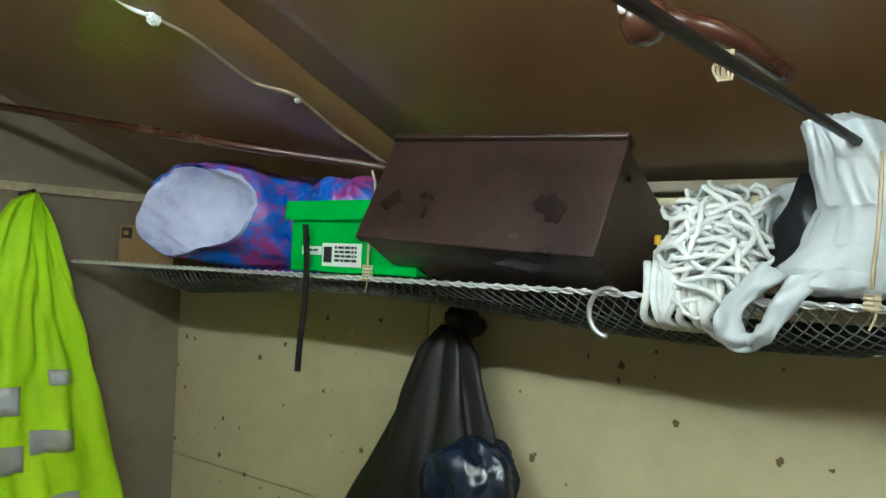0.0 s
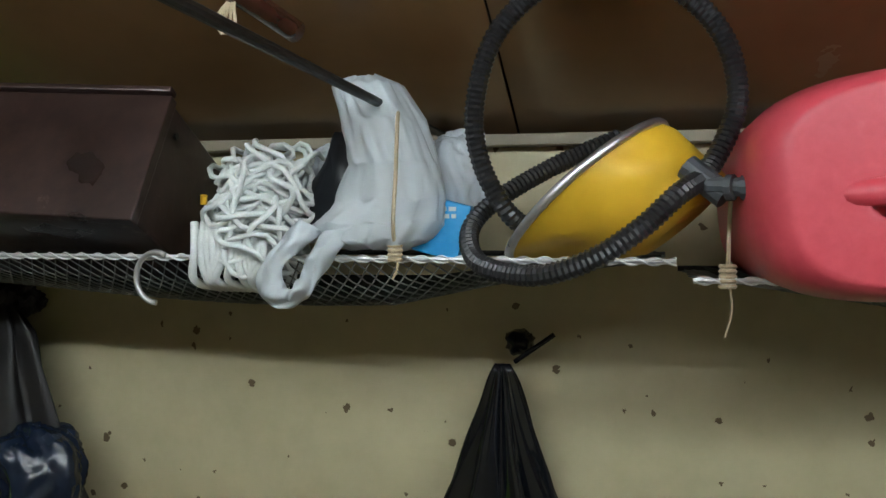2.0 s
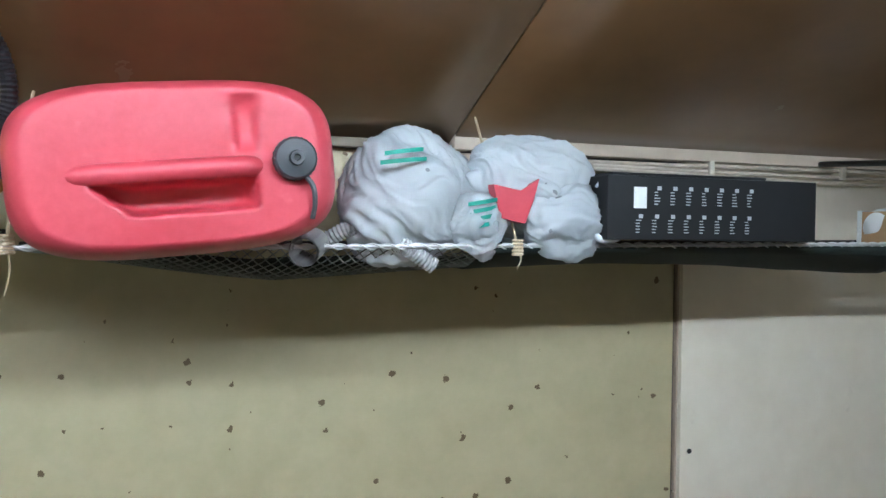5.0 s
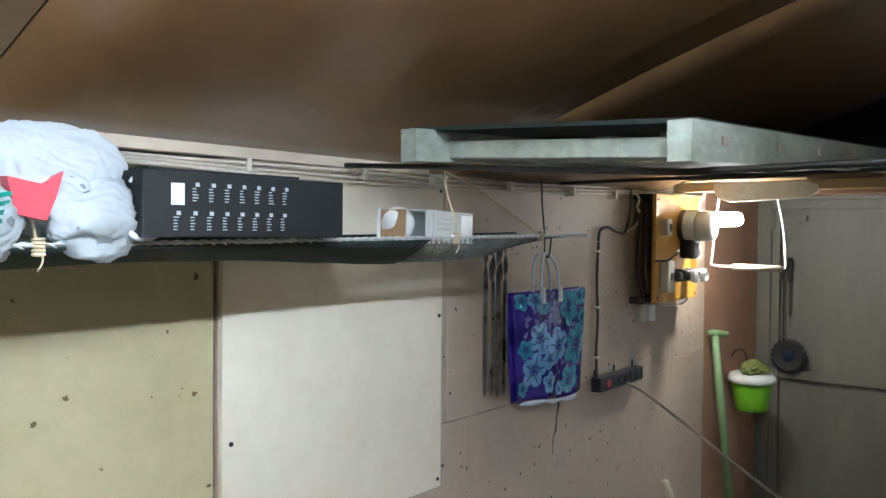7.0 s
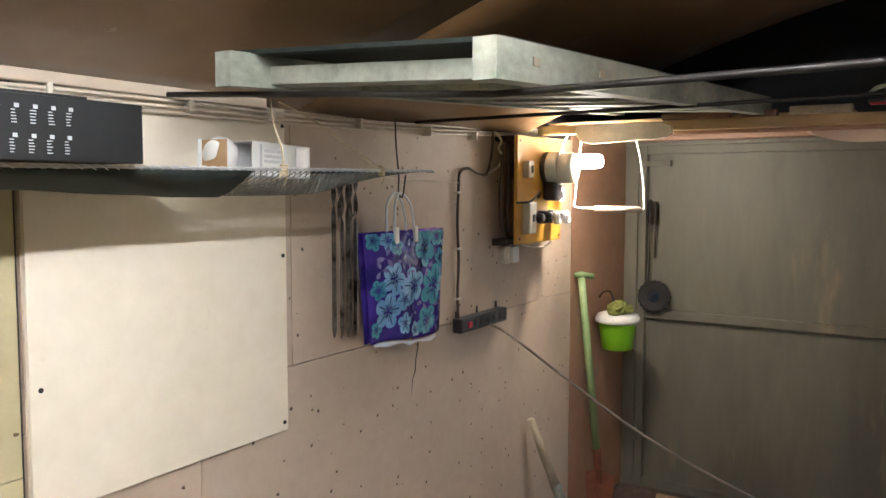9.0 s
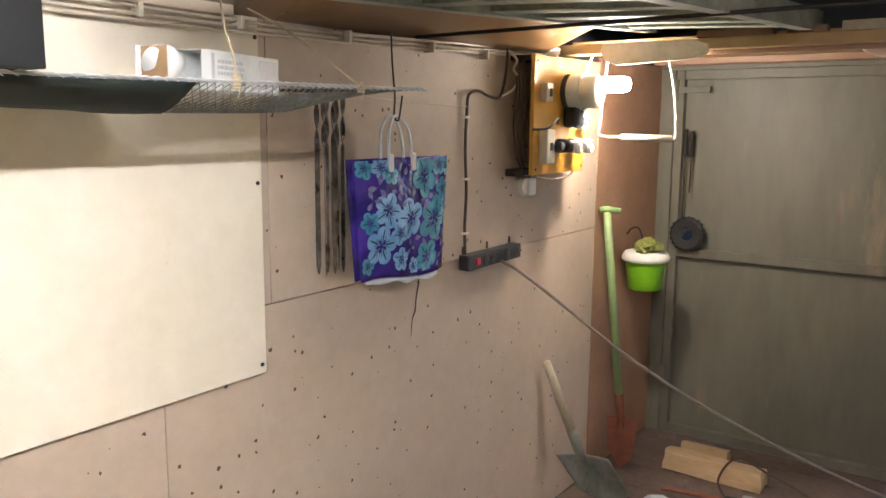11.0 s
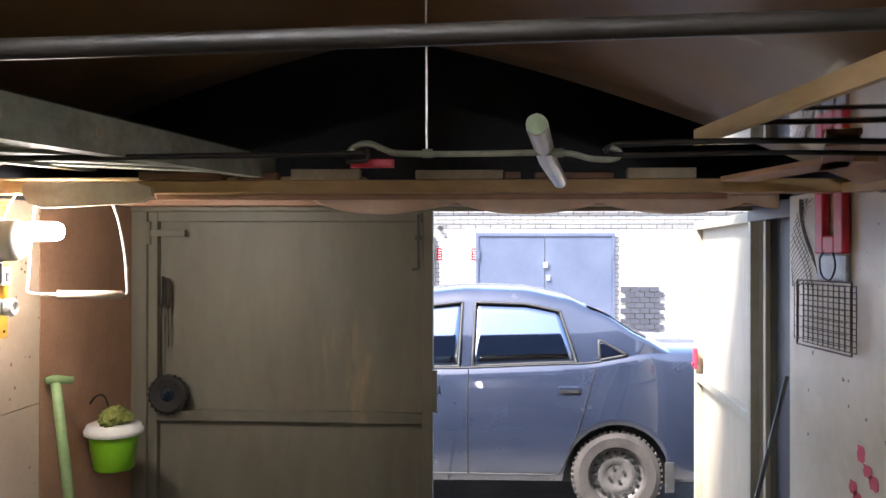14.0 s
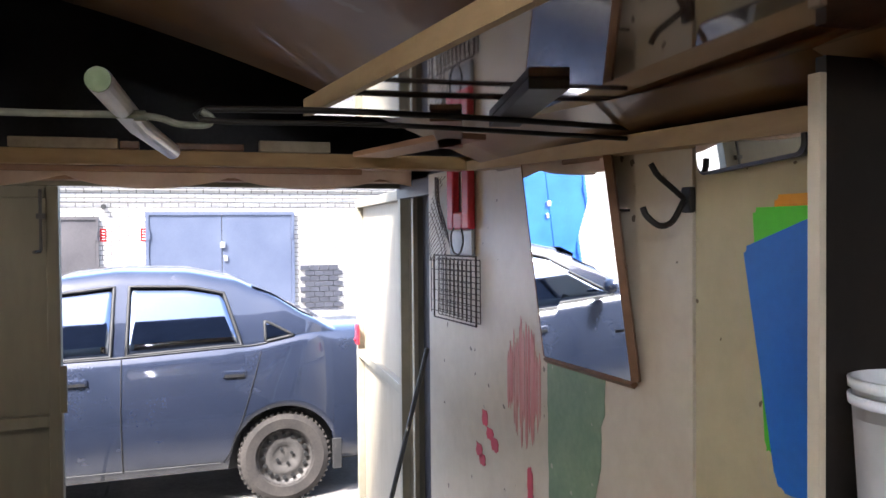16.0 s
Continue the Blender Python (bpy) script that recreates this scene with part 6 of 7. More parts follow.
def blade_at(u, v):
    w = (1.0 - 0.05 * v) if v < 0.6 else max(0.03, math.cos((v - 0.6) / 0.4 * 1.5))
    a = (2 * u - 1) * w
    return s0 + sd * (0.26 * v) + sx * a + Vector((-0.09, -0.04, 0.01)) * (0.38 * (a * a) - 0.10 * math.exp(-((a / 0.2) ** 2)) * (1 - v))


grid(bm, 16, 16, blade_at, 0.003)
part("blade", bm, M_BLADE, e, "scuffed grey steel blade", smooth=True)

# bucket on the gate, cloth and black wheel
e = thing("bucket", (4.95, 1.12, 0.82), "lime green bucket with white rim hung on the wall", "bucket")
mb = Matrix.Translation((4.93, 1.188, 0.825)) @ Matrix.Scale(0.88, 4)
bm = bm_new()
lathe(bm, [(0.082, 0.0), (0.086, 0.004), (0.108, 0.16), (0.108, 0.165), (0.104, 0.165), (0.08, 0.01)], mb, 32)
part("pail", bm, M_LIME, e, smooth=True)
bm = bm_new()
lathe(bm, [(0.110, 0.150), (0.124, 0.156), (0.126, 0.172), (0.112, 0.198), (0.06, 0.215), (0.01, 0.22)], mb, 32)
part("lid", bm, M_WHITE, e, "white plastic lid", smooth=True)
bm = bm_new()
crumple(bm, (4.90, 1.165, 1.032), (0.065, 0.055, 0.035), 71, 0.35)
part("rag", bm, M_OLIVE, e, "olive rag on the lid", smooth=True)
bm = bm_new()
cord(bm, [(4.95, 1.295, 1.07), (4.95, 1.27, 1.10), (4.94, 1.23, 1.10), (4.93, 1.195, 1.01)], 0.004, 6, 6)
part("wire", bm, M_STEEL, e)
e = thing("rubber_wheel", (5.30, 1.13, 0.97), "small black rubber wheel hung on the gate", "wheel")
mw = Matrix.Translation((5.335, 1.13, 1.045)) @ Matrix.Rotation(radians(-90), 4, 'Y')
bm = bm_new()
lathe(bm, [(0.03, 0.0), (0.075, 0.0), (0.083, 0.01), (0.083, 0.03), (0.072, 0.04), (0.05, 0.035), (0.03, 0.03)], mw, 32, caps=False)
for j in range(20):
    t = 2 * math.pi * j / 20
    box(bm, -0.006, 0.006, 0.078, 0.088, 0.008, 0.032, mw @ Matrix.Rotation(t, 4, 'Z'))
part("tyre", bm, M_TYRE, e)
bm = bm_new()
lathe(bm, [(0.032, 0.002), (0.032, 0.028), (0.012, 0.03), (0.012, 0.04), (0.004, 0.04)], mw, 20)
part("hub", bm, M_NAVY, e)
e = thing("hanging_iron", (5.31, 1.17, 1.2), "thin dark iron rods hanging on the gate edge", "iron rod")
for y, z0, z1 in ((1.165, 1.05, 1.56), (1.135, 1.25, 1.55)):
    bm = bm_new()
    tube(bm, [(5.325, y, z1), (5.325, y, z1 - 0.12), (5.328, y, z1 - 0.13), (5.33, y, z0)], [0.009, 0.009, 0.004, 0.004], 8)
    part("rod", bm, M_STEEL, e)

# ---- gate fittings ----
bm = bm_new()
tube(bm, [(5.325, 0.035, 1.83), (5.325, 0.035, 1.605), (5.322, 0.037, 1.597), (5.29, 0.055, 1.595)], 0.006, 10)
bolt = part("bolt", bm, M_CAP, leaf_l, "dark sliding bolt")
bm = bm_new()
box(bm, 5.32, 5.345, 0.02, 0.05, 1.72, 1.74, bevel=0.002)
part("keeper", bm, M_CAP, bolt)
bm = bm_new()
box(bm, 5.325, 5.345, -0.045, -0.02, 0.98, 1.16, bevel=0.003)
part("lock_plate", bm, M_GATE, leaf_l, "grey steel lock plate")
for z in (1.70, 0.25):
    bm = bm_new()
    cyl(bm, (5.33, 1.225, z), (5.33, 1.225, z + 0.10), 0.012, 10)
    part("hinge", bm, M_GATE, leaf_l)
bm = bm_new()
box(bm, 5.325, 5.34, 1.06, 1.22, 1.735, 1.765, bevel=0.003)
part("hinge_strap", bm, M_GATE, leaf_l)

# ---- floor things ----
e = thing("firewood", (4.9, 0.85, 0.0), "split firewood log lying on the floor", "firewood")
bm = bm_new()
prism(bm, [(-0.07, 0.0), (0.06, 0.0), (0.075, 0.045), (0.02, 0.085), (-0.05, 0.075)], 1, 0.60, 1.03)
bmesh.ops.transform(bm, matrix=Matrix.Translation((4.93, 0.0, 0.0)), verts=bm.verts)
bmesh.ops.subdivide_edges(bm, edges=bm.edges, cuts=3, use_grid_fill=True)
for v in bm.verts:
    v.co += Vector((0.012, 0.02, 0.01)) * noise.noise(v.co * Vector((30, 6, 30)).x * 0.5)
    v.co.z = max(v.co.z, 0.0)
part("log", bm, M_LOG, e)
bm = bm_new()
prism(bm, [(5.05, 0.0), (5.13, 0.0), (5.12, 0.06), (5.07, 0.07)], 1, 0.80, 1.02)
part("log", bm, M_LOG, e)
e = thing("hammer_drill", (4.66, 0.5, 0.0), "grey power drill with long bit lying on floor", "drill")
bm = bm_new()
box(bm, 4.60, 4.68, 0.30, 0.50, 0.0, 0.075, bevel=0.015)
part("motor_housing", bm, M_CAP, e)
bm = bm_new()
box(bm, 4.605, 4.675, 0.50, 0.62, 0.008, 0.068, bevel=0.012)
part("gear_housing", bm, M_GREYM, e)
bm = bm_new()
lathe(bm, [(0.022, 0.0), (0.024, 0.02), (0.02, 0.06), (0.012, 0.07)], Matrix.Translation((4.64, 0.62, 0.035)) @ Matrix.Rotation(radians(-90), 4, 'X'), 16)
part("chuck", bm, M_STEEL, e)
bm = bm_new()
cyl(bm, (4.64, 0.69, 0.035), (4.62, 0.95, 0.02), 0.009, 8)
part("bit", bm, M_RUST, e)
bm = bm_new()
cord(bm, [(4.72, 0.34, 0.09), (4.85, 0.55, 0.10), (4.93, 0.72, 0.105), (4.80, 0.76, 0.05), (4.70, 0.70, 0.012)], 0.005, 8, 6)
part("lead", bm, M_CABLE, e)
bm = bm_new()
crumple(bm, (4.48, 0.90, 0.022), (0.05, 0.07, 0.025), 77, 0.35, sub=3)
solid("rag", bm, M_PLAS_W, "crumpled whitish rag on the floor", "rag", smooth=True)
e = thing("black_wheel", (5.13, -0.05, 0.0), "black plastic wheel with metal knob on floor", "wheel")
bm = bm_new()
lathe(bm, [(0.02, -0.03), (0.10, -0.03), (0.115, -0.015), (0.115, 0.015), (0.10, 0.03), (0.02, 0.03)], Matrix.Translation((5.05, -0.03, 0.115)) @ Matrix.Rotation(radians(70), 4, 'Y'), 32)
part("tyre", bm, M_TYRE, e, smooth=True)
bm = bm_new()
cyl(bm, (5.06, 0.0, 0.225), (5.03, 0.06, 0.24), 0.012, 10)
part("knob", bm, M_ALU, e)

# ---- right wall ----
e = thing("wall_mirror", (3.56, -1.28, 1.36), "tilted rectangular mirror with brown wooden frame on wall", "mirror")
TL, TR, BR, BL = Vector((3.80, -1.262, 1.828)), Vector((3.39, -1.256, 1.824)), Vector((3.335, -1.287, 1.366)), Vector((3.735, -1.29, 1.357))
nm = (TR - TL).cross(BL - TL).normalized()
if nm.y < 0:
    nm = -nm
bm = bm_new()
vs = [bm.verts.new(p + nm * h_) for h_ in (0.0, 0.004) for p in (TL, TR, BR, BL)]
bm.faces.new(vs[:4])
bm.faces.new(vs[4:][::-1])
for i in range(4):
    bm.faces.new((vs[i], vs[(i + 1) % 4], vs[4 + (i + 1) % 4], vs[4 + i]))
part("glass", bm, M_MIRROR, e, "silvered mirror glass")
for a, b, r_ in ((TR, BR, 0.009), (BL, BR, 0.007), (TL, BL, 0.004)):
    bm = bm_new()
    out = ((a + b) / 2 - (TL + BR) / 2).normalized() * r_
    tube(bm, [a + out, b + out], r_ * 1.25, 4)
    part("frame_bar", bm, M_FRAMEB, e)
bm = bm_new()
for p in ((3.60, 1.825), (3.37, 1.70), (3.37, 1.46), (3.79, 1.70)):
    cyl(bm, (p[0], -1.30, p[1]), (p[0], -1.268, p[1]), 0.003, 6)
part("fixing_nail", bm, M_STEEL, e)

e = thing("coat_hook", (3.165, -1.29, 1.72), "black double coat hook screwed on the wall", "hook")
bm = bm_new()
tube(bm, smooth_path([(3.168, -1.285, 1.715), (3.17, -1.26, 1.735), (3.172, -1.235, 1.755), (3.178, -1.225, 1.775)], 5), 0.0055, 8)
tube(bm, smooth_path([(3.168, -1.285, 1.712), (3.166, -1.26, 1.675), (3.168, -1.235, 1.668), (3.176, -1.215, 1.685), (3.18, -1.21, 1.70)], 5), 0.0055, 8)
part("hook", bm, M_STEEL, e, smooth=True)
bm = bm_new()
box(bm, 3.155, 3.182, -1.30, -1.288, 1.69, 1.735, bevel=0.003)
part("back_plate", bm, M_STEEL, e)

e = thing("car_mirror", (2.98, -1.28, 1.78), "old car rear-view mirror with dark rim on wall", "mirror")


def pill(w, h_, n=10, r_=0.02):
    o = []
    for cx, cz, a0 in ((w - r_, h_ - r_, 0), (-w + r_, h_ - r_, 90), (-w + r_, -h_ + r_, 180), (w - r_, -h_ + r_, 270)):
        for k in range(n):
            t = radians(a0 + 90 * k / (n - 1))
            o.append((cx + r_ * math.cos(t), cz + r_ * math.sin(t)))
    return o


mm = Matrix.Translation((2.985, -1.265, 1.788)) @ Matrix.Rotation(radians(-5), 4, 'Z') @ Matrix.Rotation(radians(2.5), 4, 'Y') @ Matrix.Rotation(radians(-5), 4, 'X')
bm = bm_new()
prism(bm, pill(0.138, 0.032), 1, -0.02, 0.0)
bmesh.ops.transform(bm, matrix=mm, verts=bm.verts)
part("casing", bm, M_POWER, e)
bm = bm_new()
prism(bm, pill(0.132, 0.027, r_=0.017), 1, 0.0, 0.003)
bmesh.ops.transform(bm, matrix=mm, verts=bm.verts)
part("glass", bm, M_MIRROR, e, "silvered mirror glass")

for nm_, y, pts, mt, lb in (("plastic_sheet", -1.297, [(2.955, 1.712), (2.80, 1.712), (2.80, 1.40), (2.955, 1.40)], M_SHOR, "orange plastic sheet hanging flat on the wall"),
                            ("plastic_sheet", -1.294, [(3.0, 1.694), (2.80, 1.694), (2.80, 1.335), (2.965, 1.318), (2.972, 1.33)], M_SHGREEN, "bright green plastic sheet hanging flat on wall"),
                            ("plastic_sheet", -1.289, [(3.016, 1.632), (2.80, 1.70), (2.80, 1.29), (2.90, 1.272), (2.932, 1.272), (2.945, 1.29)], M_SHBLUE, "blue plastic sheet hanging flat on the wall")):
    bm = bm_new()
    prism(bm, pts, 1, y, y + 0.0025)
    bmesh.ops.bevel(bm, geom=[ed for ed in bm.edges if abs(ed.verts[0].co.y - ed.verts[1].co.y) > 0.001], offset=0.008, segments=3, affect='EDGES')
    solid(nm_, bm, mt, lb, "plastic sheet", "plastic sheets on the wall")

# shade inside the cabinet is put into its near-black panel colour
e = thing("wall_cabinet", (2.35, -1.2, 1.1), "open wall cabinet, panels darkened for the shade inside, pale front edge", "cabinet")
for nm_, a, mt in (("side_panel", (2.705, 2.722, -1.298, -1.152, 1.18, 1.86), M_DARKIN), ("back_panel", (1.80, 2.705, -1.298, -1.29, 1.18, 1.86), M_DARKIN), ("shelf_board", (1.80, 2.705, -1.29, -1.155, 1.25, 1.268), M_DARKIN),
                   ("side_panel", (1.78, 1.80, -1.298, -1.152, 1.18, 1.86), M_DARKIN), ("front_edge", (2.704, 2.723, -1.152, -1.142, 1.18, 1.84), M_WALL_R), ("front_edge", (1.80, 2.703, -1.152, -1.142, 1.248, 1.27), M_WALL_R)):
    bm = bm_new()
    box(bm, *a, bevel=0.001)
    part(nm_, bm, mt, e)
for i in range(2):
    bm = bm_new()
    lathe(bm, [(0.045, 0.0), (0.047, 0.003), (0.059, 0.20), (0.063, 0.202), (0.064, 0.212), (0.060, 0.213), (0.046, 0.01)], Matrix.Translation((2.622, -1.19, 1.269 + 0.018 * i)), 32)
    solid("white_bucket", bm, M_PLAS_W, "small white plastic bucket nested in a stack", "bucket", "stack of white buckets", smooth=True)

# red tool, wire trap and net bag by the gate
e = thing("red_saw_guide", (4.33, -1.29, 1.66), "red plastic tool with a long slot hung on wall", "tool")
bm = bm_new()
for a in ((4.225, 4.285, -1.296, -1.272, 1.665, 1.875), (4.365, 4.425, -1.296, -1.272, 1.665, 1.875), (4.285, 4.365, -1.296, -1.272, 1.665, 1.72), (4.285, 4.365, -1.296, -1.272, 1.845, 1.875)):
    box(bm, *a, bevel=0.006)
part("body", bm, M_REDP, e)
e = thing("metal_trap", (4.34, -1.28, 1.58), "grey bent metal plate hung under red tool", "trap")
bm = bm_new()
box(bm, 4.23, 4.43, -1.296, -1.284, 1.585, 1.662, bevel=0.003)
part("plate", bm, M_GREYM, e)
bm = bm_new()
cord(bm, [(4.30, -1.275, 1.68), (4.27, -1.272, 1.63), (4.30, -1.27, 1.59), (4.36, -1.27, 1.60), (4.38, -1.272, 1.65), (4.34, -1.275, 1.68)], 0.003, 6, 6)
part("wire", bm, M_STEEL, e)
e = thing("wire_grill", (4.36, -1.28, 1.38), "rusty hinged wire grill basket hanging on wall", "grill")
bm = bm_new()
for i in range(11):
    x = 4.175 + 0.038 * i
    cyl(bm, (x, -1.29, 1.385 + 0.0006 * i), (x, -1.29, 1.575), 0.0016, 5)
    cyl(bm, (x + 0.006, -1.262, 1.39), (x + 0.006, -1.262, 1.57), 0.0014, 5)
part("upright_wires", bm, M_WIRE, e)
bm = bm_new()
for i in range(12):
    z = 1.387 + 0.017 * i
    cyl(bm, (4.17, -1.288, z), (4.56, -1.288, z - 0.006), 0.0016, 5)
    if i % 2:
        cyl(bm, (4.17, -1.261, z), (4.56, -1.261, z - 0.006), 0.0014, 5)
part("cross_wires", bm, M_WIRE, e)
bm = bm_new()
tube(bm, [(4.17, -1.275, 1.38), (4.57, -1.275, 1.372), (4.57, -1.275, 1.58), (4.17, -1.275, 1.585)], 0.003, 6, closed=True)
part("rim", bm, M_WIRE, e)
e = thing("net_bag", (4.58, -1.28, 1.58), "limp dark net bag hanging by the gate", "net bag")
bm = bm_new()
f_ = lambda u, v: Vector((4.47 + 0.15 * u + 0.02 * math.sin(6 * v), -1.285 + 0.02 * math.sin(5 * u + 4 * v), 1.84 - 0.28 * v))
for i in range(-8, 14):
    for s_ in (1, -1):
        pts = [f_(uu, k / 12) for k in range(13) for uu in [(i / 12 + s_ * k / 12 + (0 if s_ > 0 else 0.3))] if 0 <= uu <= 1]
        if len(pts) > 1:
            tube(bm, pts, 0.0012, 3, caps=False)
part("netting", bm, M_WIRE, e)
bm = bm_new()
tube(bm, [(4.69, -1.285, 1.245), (4.50, -1.10, 0.793), (4.17, -0.78, 0.006)], 0.008, 10)
solid("steel_rebar", bm, M_CAP, "ribbed steel bar leaning against the wall", "bar")


# paint marks on the wall
def paint(nm_, mt, x0, x1, z0, z1, seed, lb, rag=0.25, y=-1.297):
    bm = bm_new()
    n = 40
    out = []
    for k in range(n):
        t = 2 * math.pi * k / n
        c, s = math.cos(t), math.sin(t)
        r = 1 + rag * noise.noise(Vector((c * 2 + seed, s * 2, seed))) + 0.5 * rag * noise.noise(Vector((c * 6 + seed, s * 6, seed)))
        out.append(((x0 + x1) / 2 + (x1 - x0) / 2 * r * math.copysign(abs(c) ** 0.7, c), (z0 + z1) / 2 + (z1 - z0) / 2 * r * math.copysign(abs(s) ** 0.7, s)))
    prism(bm, out, 1, -1.2995, -1.2985)
    part(nm_, bm, mt, wall_right, lb)


bm = bm_new()
edge_l = [(3.745 - 0.02 * (1.42 - z) + 0.006 * random.random(), z) for z in [1.42 - 0.03 * k for k in range(31)]]
edge_r = [(3.452 + 0.16 * (1.36 - z) + 0.016 * random.random(), z) for z in [0.52 + 0.03 * k for k in range(30)]]
prism(bm, edge_l + edge_r, 1, -1.2995, -1.2985)
part("paint_patch", bm, M_GREENPAINT, wall_right, "green paint patch with flecks")
bm = bm_new()
sx = 3.785
while sx < 3.985:
    w_ = random.uniform(0.004, 0.016)
    q_ = 1 - ((sx - 3.885) / 0.13) ** 2
    zt, zb = 1.30 + 0.14 * q_ * random.uniform(0.5, 1), 1.22 - 0.14 * random.uniform(0.2, 1) * max(0.3, q_)
    prism(bm, [(sx, zb + 0.02), (sx + w_ / 2, zb), (sx + w_, zb + 0.03), (sx + w_, zt - 0.03), (sx + w_ / 2, zt), (sx, zt - 0.02)], 1, -1.2995, -1.2985)
    sx += w_ + random.choice((0.0005, 0.001, 0.004))
part("paint_smear", bm, M_PINKPAINT, wall_right, "faded streaky red paint smear")
for a in ((4.145, 4.19, 1.088, 1.135), (4.10, 4.155, 1.055, 1.09), (4.065, 4.12, 1.03, 1.07), (4.19, 4.24, 0.985, 1.025), (4.165, 4.215, 0.965, 1.0), (3.835, 3.87, 0.96, 1.05)):
    paint("paint_dab", M_MAGENTA, *a, a[0], "red paint dab", 0.3)

# ---- the yard: car and garages ----
M_CAR = surf("dark_blue_grey_car_paint", (0.014, 0.020, 0.038), (0.026, 0.033, 0.056), 2.5, 0.2, 0.2, bump=0.01, coat=1.0, rough_var=0.06, streaks=((0.10, 0.10, 0.11), 1.8, 0.64))
M_CARGLASS = surf("tinted_car_glass", (0.16, 0.20, 0.29), (0.18, 0.22, 0.31), 4, 0.04, 1.0, bump=0, coat=1.0, rough_var=0.01)
M_RIM = surf("grey_steel_rim", (0.05, 0.046, 0.043), (0.095, 0.088, 0.082), 8, 0.5, 0.2, bump=0.1)
M_TYREM = surf("muddy_tyre", (0.014, 0.012, 0.011), (0.045, 0.038, 0.033), 9, 0.85, bump=0.4)
M_DOORB = surf("blue_grey_garage_door", (0.048, 0.060, 0.098), (0.070, 0.085, 0.128), 2, 0.5, bump=0.05)
M_DOORD = surf("dark_grey_door", (0.032, 0.029, 0.031), (0.060, 0.054, 0.056), 2, 0.6, bump=0.05)
M_DBRICK = surf("dark_painted_brick", (0.018, 0.020, 0.028), (0.042, 0.045, 0.058), 8, 0.8, bump=0.3)
M_BLUEGATE = surf("bright_blue_gate", (0.006, 0.075, 0.30), (0.014, 0.11, 0.38), 2, 0.5, bump=0.05)
M_LAMPRED = surf("red_lamp_lens", (0.25, 0.01, 0.012), (0.35, 0.02, 0.02), 8, 0.2, bump=0)
CX, GZ = 7.2, -0.09
YRW, YFW, ZW, RW = -1.10, 1.42, 0.205, 0.293

e = thing("car", (8.0, 0.15, GZ), "dusty dark blue sedan parked across the open gate", "car")


def lin(pts, y):
    for (a, p), (b, q) in zip(pts, pts[1:]):
        if a <= y <= b:
            t = (y - a) / (b - a)
            t = t * t * (3 - 2 * t) * 0.4 + t * 0.6
            return p + (q - p) * t
    return pts[0][1] if y < pts[0][0] else pts[-1][1]


BELT = [(-2.12, 0.80), (-2.08, 0.95), (-1.95, 0.985), (-1.30, 0.99), (-0.9, 0.925), (0.0, 0.885), (0.9, 0.86), (1.5, 0.80), (2.0, 0.70), (2.2, 0.58)]
ROOF = [(-1.45, 0.99), (-1.30, 1.075), (-1.0, 1.25), (-0.8, 1.335), (-0.5, 1.39), (-0.1, 1.40), (0.2, 1.37), (0.45, 1.29), (0.75, 1.09), (1.02, 0.87)]
BACK = [(-2.12, 0.30), (-2.0, 0.20), (-1.6, 0.16), (2.0, 0.13), (2.2, 0.25)]


def sill(y):
    z = lin(BACK, y)
    for yw in (YRW, YFW):
        d = abs(y - yw)
        if d < 0.34:
            z = max(z, ZW + math.sqrt(0.34 ** 2 - d * d))
    return z


def side_x(y, z):
    b = lin(BELT, y)
    k = (z - 0.15) / max(0.1, b - 0.15)
    bow = 0.055 * (2 * abs(k - 0.55)) ** 2.2
    end = 0.16 * max(0, (abs(y - 0.11) - 1.55) / 0.55) ** 2
    return bow + end


def cab_x(z, b):
    return 0.06 + 0.20 * ((z - b) / 0.5) ** 1.15


NY = 110
ys = [-2.12 + 4.32 * i / NY for i in range(NY + 1)]
W = 1.68
bm = bm_new()
cols = []
for y in ys:
    b, s = lin(BELT, y), sill(y)
    left = [bm.verts.new((CX + side_x(y, s + (b - s) * j / 10), y, s + (b - s) * j / 10)) for j in range(11)]
    top = [bm.verts.new((CX + side_x(y, b) + 0.03 + (W - 0.06 - 2 * side_x(y, b)) * j / 6, y, b + 0.02 + 0.03 * math.sin(math.pi * j / 6))) for j in range(7)]
    right = [bm.verts.new((CX + W - side_x(y, s + (b - s) * (10 - j) / 10), y, s + (b - s) * (10 - j) / 10)) for j in range(11)]
    cols.append(left + top + right)
for a, b in zip(cols, cols[1:]):
    for j in range(len(a) - 1):
        bm.faces.new((a[j], a[j + 1], b[j + 1], b[j]))
    bm.faces.new((a[-1], a[0], b[0], b[-1]))
bm.faces.new(cols[0])
bm.faces.new(cols[-1])
body = part("body", bm, M_CAR, e, smooth=True)
bm = bm_new()
cols = []
yc = [-1.45 + 2.47 * i / 60 for i in range(61)]
for y in yc:
    b, r = lin(BELT, y) - 0.0, lin(ROOF, y)
    r = max(r, b + 0.012)
    left = [bm.verts.new((CX + cab_x(b + (r - b) * j / 7, b), y, b + (r - b) * j / 7)) for j in range(8)]
    xr = cab_x(r, b)
    top = [bm.verts.new((CX + xr + 0.05 + (W - 2 * xr - 0.1) * j / 6, y, r + 0.018 + 0.022 * math.sin(math.pi * j / 6))) for j in range(7)]
    right = [bm.verts.new((CX + W - cab_x(b + (r - b) * (7 - j) / 7, b), y, b + (r - b) * (7 - j) / 7)) for j in range(8)]
    cols.append(left + top + right)
